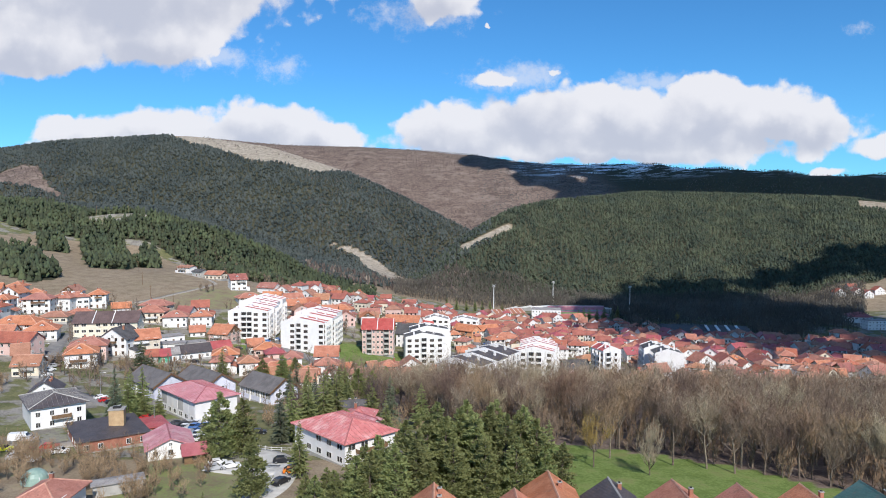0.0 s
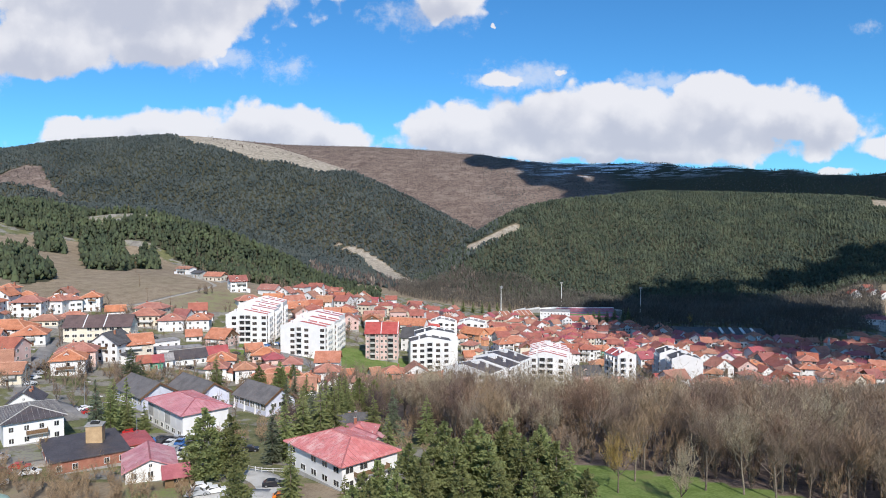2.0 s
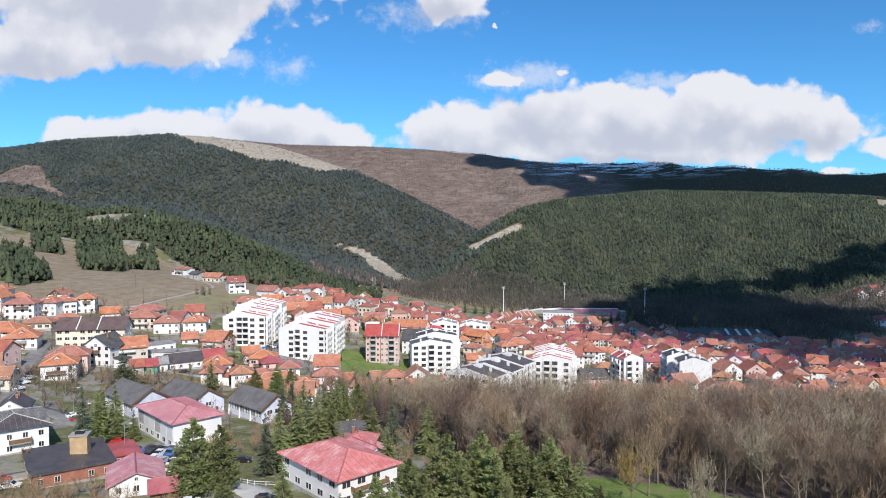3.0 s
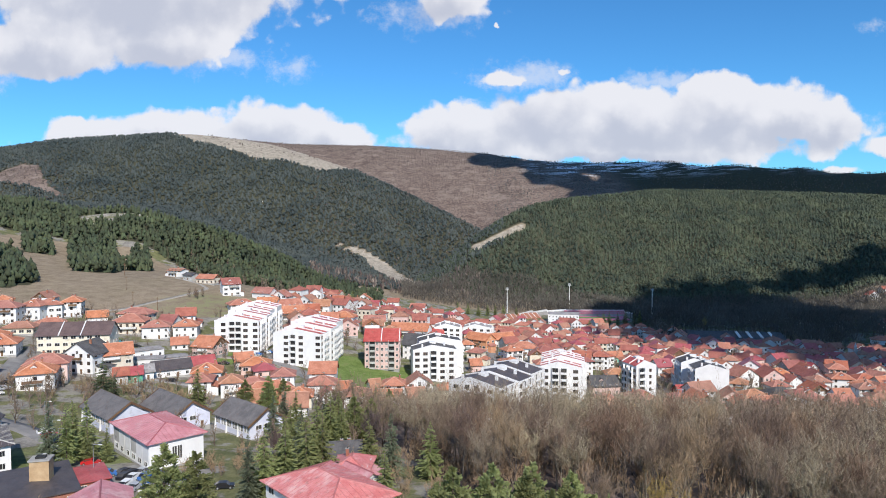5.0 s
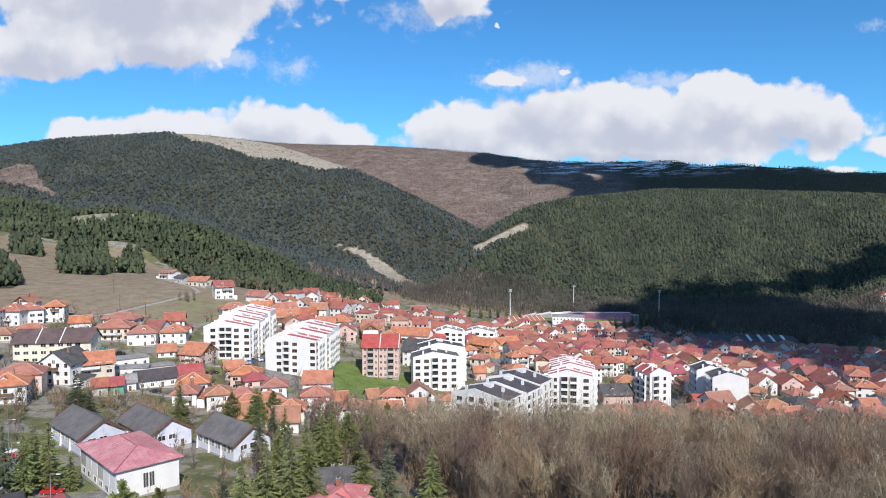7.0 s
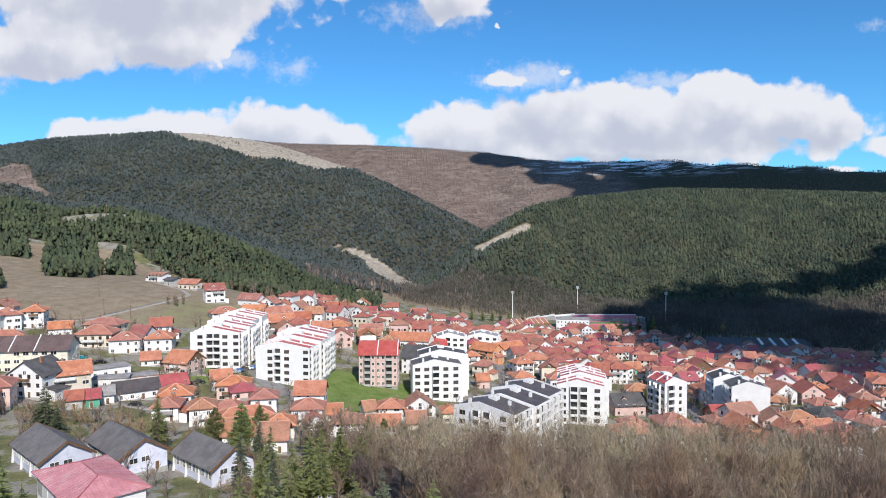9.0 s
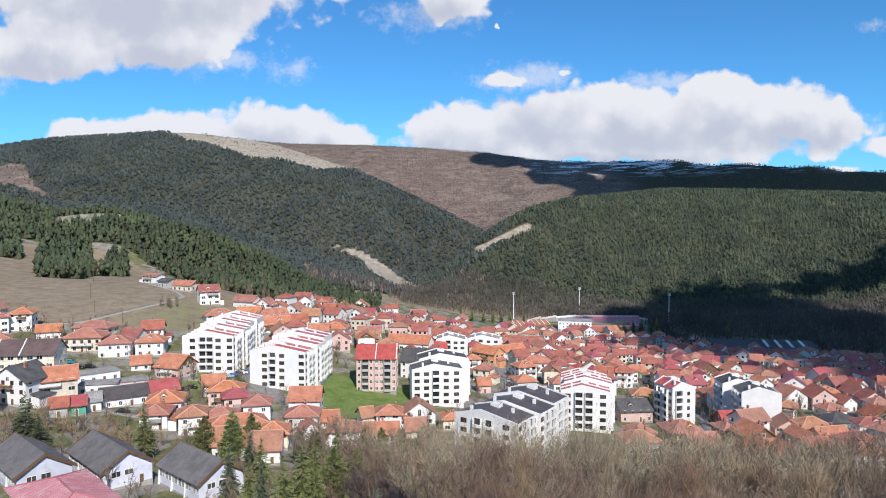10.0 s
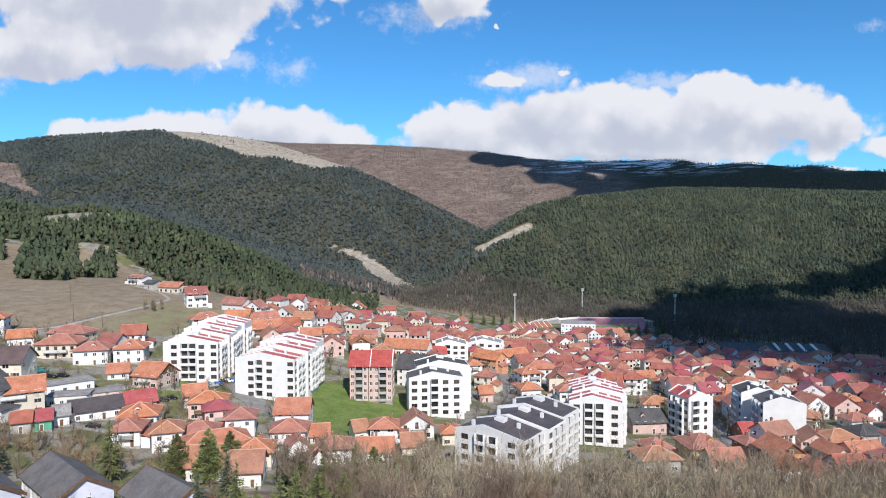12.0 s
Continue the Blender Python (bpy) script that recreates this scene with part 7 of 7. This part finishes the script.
plant(ROUND[1], 57, 160, 40, 1.1, "round brown leafless tree on the park lawn", "tree", "park trees")
for k, (x, y, high) in enumerate(((24, 152, 12), (39, 157, 13), (52, 152, 14), (59, 150, 15), (64, 147, 15), (70, 152, 14), (77, 145, 15), (84, 146, 14), (91, 142, 13), (98, 144, 15), (106, 141, 14), (114, 143, 15), (122, 139, 14))):
    plant(BARE[k % 5], x, y, 47 * k % 360, high / 15, "tall leafless park tree on green grass", "tree", "park trees")


def woodland():
    rng = random.Random(21)
    spots = []
    for gy in np.arange(128, 312, 6.6):
        for gx in np.arange(-55, 350, 6.2):
            x, y = gx + rng.uniform(-2.8, 2.8), gy + rng.uniform(-2.8, 2.8)
            if bool(inside(np.array([x]), np.array([y]), WOOD)[0]) and not any((x - hx) ** 2 + (y - hy) ** 2 < (hr * 0.8 + 2) ** 2 for hx, hy, hr in HOUSES) and x / (y + 20) < 0.92:
                spots.append((x, y, rng.uniform(0.72, 1.12) * (0.82 if y > 226 + 0.1 * x else 1.0), rng.randrange(5), rng.uniform(0, 360)))
    spots.sort(key=lambda p: p[1] + 0.15 * p[0])
    for x, y, size, kind, turn in spots[:260]:
        plant(BARE[kind], x, y, turn, size, "tall leafless brown tree in the river wood", "tree", "woodland trees")
    rest = np.array(spots[260:])
    shapes = [bare_tree(170 + k, 15, s, 900, 1.7, 0.32, 2) for k, s in enumerate((0.42, 0.5, 0.38, 0.46))]
    p = np.stack([rest[:, 0], rest[:, 1], land(rest[:, 0], rest[:, 1])], 1)
    pale = (np.sin(p[:, 0] / 23) + np.sin(p[:, 1] / 17 + p[:, 0] / 40)) > 0.1
    for mask, material, word in ((~pale, "twigs", "brown"), (pale, "twigs_pale", "straw-coloured")):
        for n, (what, m) in enumerate((("woodland_trunks", "bark"), ("woodland_crowns", material))):
            scattered(what, [s[n] for s in shapes], p[mask], rest[mask, 2], np.radians(rest[mask, 4]), rest[mask, 2], M[m], f"dense {word} leafless woodland below the town", "woodland")


woodland()


def undergrowth():
    """Saplings and brush under the trees along the edges of the river wood."""
    p, rng = strew(41, 6000, -30, 330, 112, 215, lambda x, y: inside(x, y, WOOD) & (edge_depth(x, y) < 40), 4.6)
    size = rng.uniform(0.7, 1.5, len(p))
    turn = rng.uniform(0, 6.28, len(p))
    kinds = [bare_tree(200 + k, 5, 0.55, 260, 1.7, 0.0, 1) for k in range(4)]
    for n, (what, m) in enumerate((("brush_stems", "bark"), ("brush_twigs", "twigs_warm"))):
        scattered(what, [k[n] for k in kinds], p, size * 1.2, turn, size, M[m], "leafless saplings and brush under the wood's edge", "brush")


def edge_depth(x, y):
    """How far a place lies behind the near edge of the wood."""
    return y - np.interp(x, [-20, 4, 32, 57, 74, 88, 112, 180, 330], [222, 172, 170, 157, 144, 131, 122, 116, 115])


undergrowth()


def gardens():
    """Leafless garden trees and shrubs between the houses, as stuff."""
    rng = np.random.default_rng(31)
    shapes = [bare_tree(180 + k, 6, 0.6, 170, 1.6, 0.0, 1) for k in range(4)]
    out = []
    while len(out) < 1250:
        x, y = rng.uniform(-230, 330), rng.uniform(215, 640)
        if abs(x) > 0.66 * y + 30 or inside(np.array([x]), np.array([y]), MEADOW)[0] or inside(np.array([x]), np.array([y]), WOOD)[0] or inside(np.array([x]), np.array([y]), LAWN)[0]:
            continue
        if any((x - hx) ** 2 + (y - hy) ** 2 < (hr + 0.5) ** 2 for hx, hy, hr in HOUSES):
            continue
        out.append((x, y))
    thick = [bare_tree(190 + k, 5, 0.62, 620, 1.1, 0.0, 2) for k in range(4)]
    dense = []
    for cx, cy, n, sx, sy in ((-85, 142, 46, 18, 8), (-72, 147, 20, 5, 4), (-92, 152, 18, 6, 4), (-58, 128, 10, 4, 3), (-64, 138, 16, 6, 4), (-105, 150, 26, 8, 8), (-150, 225, 30, 14, 14), (-105, 270, 62, 20, 7), (-15, 190, 30, 8, 12), (0, 185, 22, 6, 10), (-48, 195, 20, 6, 12)):
        dense += [(rng.normal(cx, sx), rng.normal(cy, sy)) for _ in range(n)]
    dense = [q for q in dense if not any((q[0] - hx) ** 2 + (q[1] - hy) ** 2 < (hr * 0.8) ** 2 for hx, hy, hr in HOUSES)]
    for kinds, spots, low, high, twig in ((shapes, out, 0.45, 1.25, "twigs"), (thick, dense, 0.45, 1.0, "twigs_warm")):
        p = np.array([(x, y, land_at(x, y)) for x, y in spots])
        size = rng.uniform(low, high, len(p))
        turn = rng.uniform(0, 6.28, len(p))
        for n, (what, m) in enumerate((("garden_stems", "bark"), ("garden_twigs", twig))):
            scattered(what, [k[n] for k in kinds], p, size * 1.4, turn, size, M[m], "leafless garden shrubs and fruit trees between houses", "shrubs")


gardens()


# ---- cars ----


def hull(name, profile, half, inset, materials, glass_from):
    """A car's shell: a side outline drawn along x and swept across, narrower above the waist."""
    verts, faces, slots = [], [], []
    for side in (-1, 1):
        for x, z in profile:
            verts.append((x, side * (half - (inset if z > glass_from else 0.0)), z))
    n = len(profile)
    faces += [tuple(reversed(range(n))), tuple(range(n, 2 * n))]
    slots += [0, 0]
    for k in range(n):
        j = (k + 1) % n
        faces.append((k, j, n + j, n + k))
        mid = (profile[k][1] + profile[j][1]) / 2
        slots.append(1 if len(materials) > 1 and mid > glass_from and abs(profile[k][1] - profile[j][1]) > 0.2 else 0)
    data = bpy.data.meshes.new(name)
    data.from_pydata(verts, [], faces)
    for m in materials:
        data.materials.append(m)
    data.polygons.foreach_set("material_index", slots)
    return data


def wheel_mesh():
    data = lathe("wheel", [(0.20, -0.10), (0.31, -0.10), (0.32, 0.0), (0.31, 0.10), (0.20, 0.10)], 12, "rubber")
    data.transform(Matrix.Rotation(radians(90), 4, "X"))
    return data


WHEEL = wheel_mesh()
RIM = lathe("rim", [(0.16, -0.115), (0.20, -0.105), (0.20, 0.105), (0.16, 0.115)], 8, "metal_grey")
RIM.transform(Matrix.Rotation(radians(90), 4, "X"))
CAR_PROFILE = [(-2.05, 0.30), (2.05, 0.30), (2.10, 0.62), (1.95, 0.80), (1.05, 0.92), (0.45, 1.40), (-1.15, 1.43), (-1.85, 0.98), (-2.08, 0.90)]
VAN_PROFILE = [(-2.4, 0.32), (2.4, 0.32), (2.45, 0.85), (2.2, 1.10), (1.6, 1.90), (1.2, 2.05), (-2.35, 2.05), (-2.42, 0.9)]
SIDE_GLASS = mesh_of("side_window", [(-1.35, 0.55, -0.012, 0.012, 0.95, 1.30, 0)], (), ("glass",))
LAMP = mesh_of("headlight", [(-0.04, 0.04, -0.16, 0.16, 0.58, 0.74, 0)], (), ("frame_white",))
SHELLS = {}


def car(x, y, turn, colour, kind):
    if (colour, kind) not in SHELLS:
        profile, half = (CAR_PROFILE, 0.85) if kind == "car" else (VAN_PROFILE, 0.95)
        SHELLS[colour, kind] = hull("body", profile, half, 0.12, (CAR_PAINT[colour], M["glass"]), 0.93 if kind == "car" else 1.1)
    word = "small delivery van" if kind == "van" else "hatchback car"
    ob = thing("van" if kind == "van" else "car", pose(x, y, land_at(x, y) + 0.13, 0, 0, turn), f"{colour} {word} parked beside the street", kind, "parked cars")
    part("body", SHELLS[colour, kind], ob)
    for dx in (-1.3, 1.3):
        for dy in (-0.80, 0.80):
            wheel = part("wheel", WHEEL, ob, "", pose(dx, dy, 0.32))
            part("rim", RIM, wheel, "grey metal rim")
    if kind == "car":
        for dy in (-0.745, 0.745):
            part("side_window", SIDE_GLASS, ob, "", pose(0, dy, 0))
        for dy in (-0.6, 0.6):
            part("headlight", LAMP, ob, "", pose(2.06, dy, 0))


for x, y, turn, colour, kind in (
    (-104.9, 167.0, 10, "white", "van"),
    (-102.5, 167.0, 10, "silver", "car"),
    (-95.6, 157.0, 10, "red", "car"),
    (-94.0, 161.0, 15, "red", "car"),
    (-89.6, 157.5, 15, "white", "car"),
    (-97.1, 153.0, 30, "silver", "car"),
    (-92.1, 150.5, 30, "white", "car"),
    (-103.5, 158.5, 0, "yellow", "car"),
    (-75.5, 172.5, 40, "white", "car"),
    (-76.2, 177.0, 40, "silver", "car"),
    (-72.3, 184.0, 80, "black", "car"),
    (-70.1, 183.5, 80, "white", "car"),
    (-69.4, 178.5, 80, "white", "car"),
    (-66.6, 177.0, 80, "silver", "car"),
    (-67.8, 184.5, 80, "blue", "car"),
    (-63.7, 176.0, 80, "white", "car"),
    (-64.8, 182.5, 80, "black", "car"),
    (-66.0, 179.5, 80, "blue", "car"),
    (-62.1, 171.5, 80, "white", "car"),
    (-70.2, 188.0, 80, "silver", "car"),
    (-36.1, 151.5, 10, "black", "car"),
    (-32.1, 144.0, 10, "orange", "car"),
    (-33.0, 137.0, 60, "black", "car"),
    (-50.0, 149.5, 25, "white", "car"),
    (-49.5, 146.0, 25, "silver", "car"),
    (-46.5, 147.5, 25, "white", "car"),
    (-68.9, 189.0, 80, "white", "car"),
    (-65.2, 185.5, 80, "blue", "car"),
    (-61.5, 179.0, 80, "silver", "car"),
    (-60.2, 175.5, 80, "white", "car"),
    (-48.7, 178.5, 10, "black", "car"),
    (-107.9, 216.0, 45, "red", "car"),
    (-104.8, 214.0, 40, "black", "car"),
    (-101.7, 211.0, 40, "black", "car"),
    (-98.7, 207.5, 40, "white", "car"),
    (-95.9, 205.0, 40, "black", "car"),
    (-111.1, 219.5, 45, "white", "car"),
    (-91.0, 191.5, 60, "white", "car"),
    (-84.8, 193.5, 5, "red", "car"),
    (-76.7, 185.5, 10, "blue", "car"),
    (-73.7, 187.0, 60, "black", "car"),
    (-71.5, 186.5, 60, "black", "car"),
    (-153.0, 268.0, 60, "black", "car"),
    (-149.4, 260.5, 60, "silver", "car"),
    (-147.3, 253.5, 60, "white", "car"),
    (-144.0, 245.5, 60, "white", "car"),
    (-155.0, 274.0, 60, "black", "car"),
    (-94.5, 351.5, 15, "teal", "car"),
    (-92.5, 351.0, 15, "silver", "car"),
    (-91.6, 354.0, 15, "blue", "car"),
    (-90.9, 357.0, 15, "black", "car"),
    (-89.1, 358.0, 15, "white", "car"),
    (-87.7, 360.0, 15, "blue", "car"),
    (-149.8, 340.0, 10, "teal", "car"),
    (-144.4, 336.0, 10, "black", "car"),
    (-141.8, 338.5, 10, "black", "car"),
    (-108.8, 297.0, 8, "black", "car"),
    (-101.9, 329.0, 10, "black", "car"),
    (-100.3, 332.5, 10, "black", "car"),
    (20.7, 382.0, 10, "white", "car"),
    (16.9, 368.5, 5, "red", "car"),
    (21.1, 373.0, 80, "black", "car"),
    (25.4, 432.0, 85, "black", "car"),
    (25.0, 423.0, 85, "black", "car"),
    (24.4, 414.0, 85, "silver", "car"),
    (23.4, 405.0, 85, "black", "car"),
    (25.7, 456.5, 85, "silver", "car"),
    (25.2, 465.0, 85, "white", "car"),
    (27.2, 442.5, 85, "blue", "car"),
    (100.1, 344.5, 75, "white", "van"),
    (102.5, 354.0, 75, "black", "car"),
    (79.7, 353.0, 10, "white", "car"),
    (87.2, 297.0, 30, "blue", "car"),
):
    car(x, y, turn, colour, kind)

# ---- small things outdoors ----


def polytunnel(x, y):
    ob = thing("greenhouse", pose(x, y, land_at(x, y), 0, 0, 20), "pale green domed plastic greenhouse in a garden", "greenhouse")
    rings = [(2.6, -0.3), (2.6, 0.6), (2.4, 1.5), (1.9, 2.2), (1.1, 2.7), (0.2, 2.9)]
    part("cover", lathe("cover", rings, 18, "plaster_green_pale"), ob)
    for k in range(6):
        t = radians(60 * k)
        part("hoop", mesh_of("hoop", [(2.58, 2.66, -0.05, 0.05, -0.3, 0.8, 0), (2.35, 2.5, -0.05, 0.05, 0.8, 1.6, 0)], (), ("frame_white",)), ob, "", pose(0, 0, 0, 0, 0, 60 * k))


M["plaster_green_pale"] = surface("plastic_green", (0.24, 0.36, 0.31), (0.34, 0.46, 0.40), 1.5, 6, 0.4, 0.1)
M["roof_blue"] = surface("sheet_blue", (0.18, 0.36, 0.52), (0.30, 0.48, 0.62), 1.5, 6, 0.5, 0.2)
polytunnel(-83.8, 138)
lean_to = house(-63.5, 131.5, 28, 9.0, 3.2, 0.75, "p", "concrete_wall" if "concrete_wall" in M else "grey", "fibre_grey", "shed", windows=False, group="sheds")


def street_pole(x, y, high=8.5):
    ob = thing("street_lamp", pose(x, y, land_at(x, y)), "slim grey street lamp beside the road", "street lamp", "street lamps")
    part("pole", lathe("pole", [(0.11, -0.4), (0.10, 0.5), (0.06, high)], 8, "metal_grey"), ob)
    part("arm", mesh_of("arm", [(-0.05, 1.4, -0.04, 0.04, high - 0.08, high, 0)], (), ("metal_grey",)), ob)
    part("lamp_head", mesh_of("lamp_head", [(1.2, 1.9, -0.13, 0.13, high - 0.14, high + 0.04, 0)], (), ("frame_white",)), ob)


for x, y in ((-98, 201), (-92, 193), (-112, 221), (-142, 240), (-154, 262), (-77, 180), (-84, 172), (26, 372), (26, 402), (26, 436), (92, 318), (101, 345)):
    street_pole(x, y)


def utility_pole(x, y, high=9.0):
    ob = thing("utility_pole", pose(x, y, land_at(x, y)), "weathered wooden power pole on the hillside", "pole", "power poles")
    part("pole", lathe("pole", [(0.16, -0.5), (0.10, high)], 8, "wood"), ob)
    part("crossarm", mesh_of("crossarm", [(-0.9, 0.9, -0.06, 0.06, high - 0.7, high - 0.55, 0)], (), ("wood",)), ob)


for x, y, high in ((-351.5, 693, 10), (-318, 690, 9), (-172, 400, 8), (-158, 398, 7), (-190, 430, 8), (-215, 480, 8)):
    utility_pole(x, y, high)


def rail_fence(line, label):
    """White post-and-rail fence along a line of places."""
    ob = thing("fence", pose(line[0][0], line[0][1], 0), label, "fence", "fences")
    x0, y0 = line[0]
    post = mesh_of("post", [(-0.06, 0.06, -0.06, 0.06, -0.3, 1.15, 0)], (), ("frame_white",))
    for (xa, ya), (xb, yb) in zip(line, line[1:]):
        long = math.hypot(xb - xa, yb - ya)
        n = max(1, round(long / 2.2))
        spots = [(xa + (xb - xa) * k / n, ya + (yb - ya) * k / n) for k in range(n + 1)]
        for x, y in spots[:-1]:
            part("post", post, ob, "", pose(x - x0, y - y0, land_at(x, y)))
        for (px, py), (qx, qy) in zip(spots, spots[1:]):
            a, b = Vector((px - x0, py - y0, land_at(px, py))), Vector((qx - x0, qy - y0, land_at(qx, qy)))
            for up in (0.45, 0.95):
                verts, tris = [], []
                tube(verts, tris, a + Vector((0, 0, up)), b + Vector((0, 0, up)), 0.05, 0.05, 4)
                part("rail", quick_mesh("rail", [tuple(v) for v in verts], tris, M["frame_white"]), ob)


rail_fence([(-46, 163.5), (-41, 161), (-36, 160.5)], "white post and rail fence beside the drive")
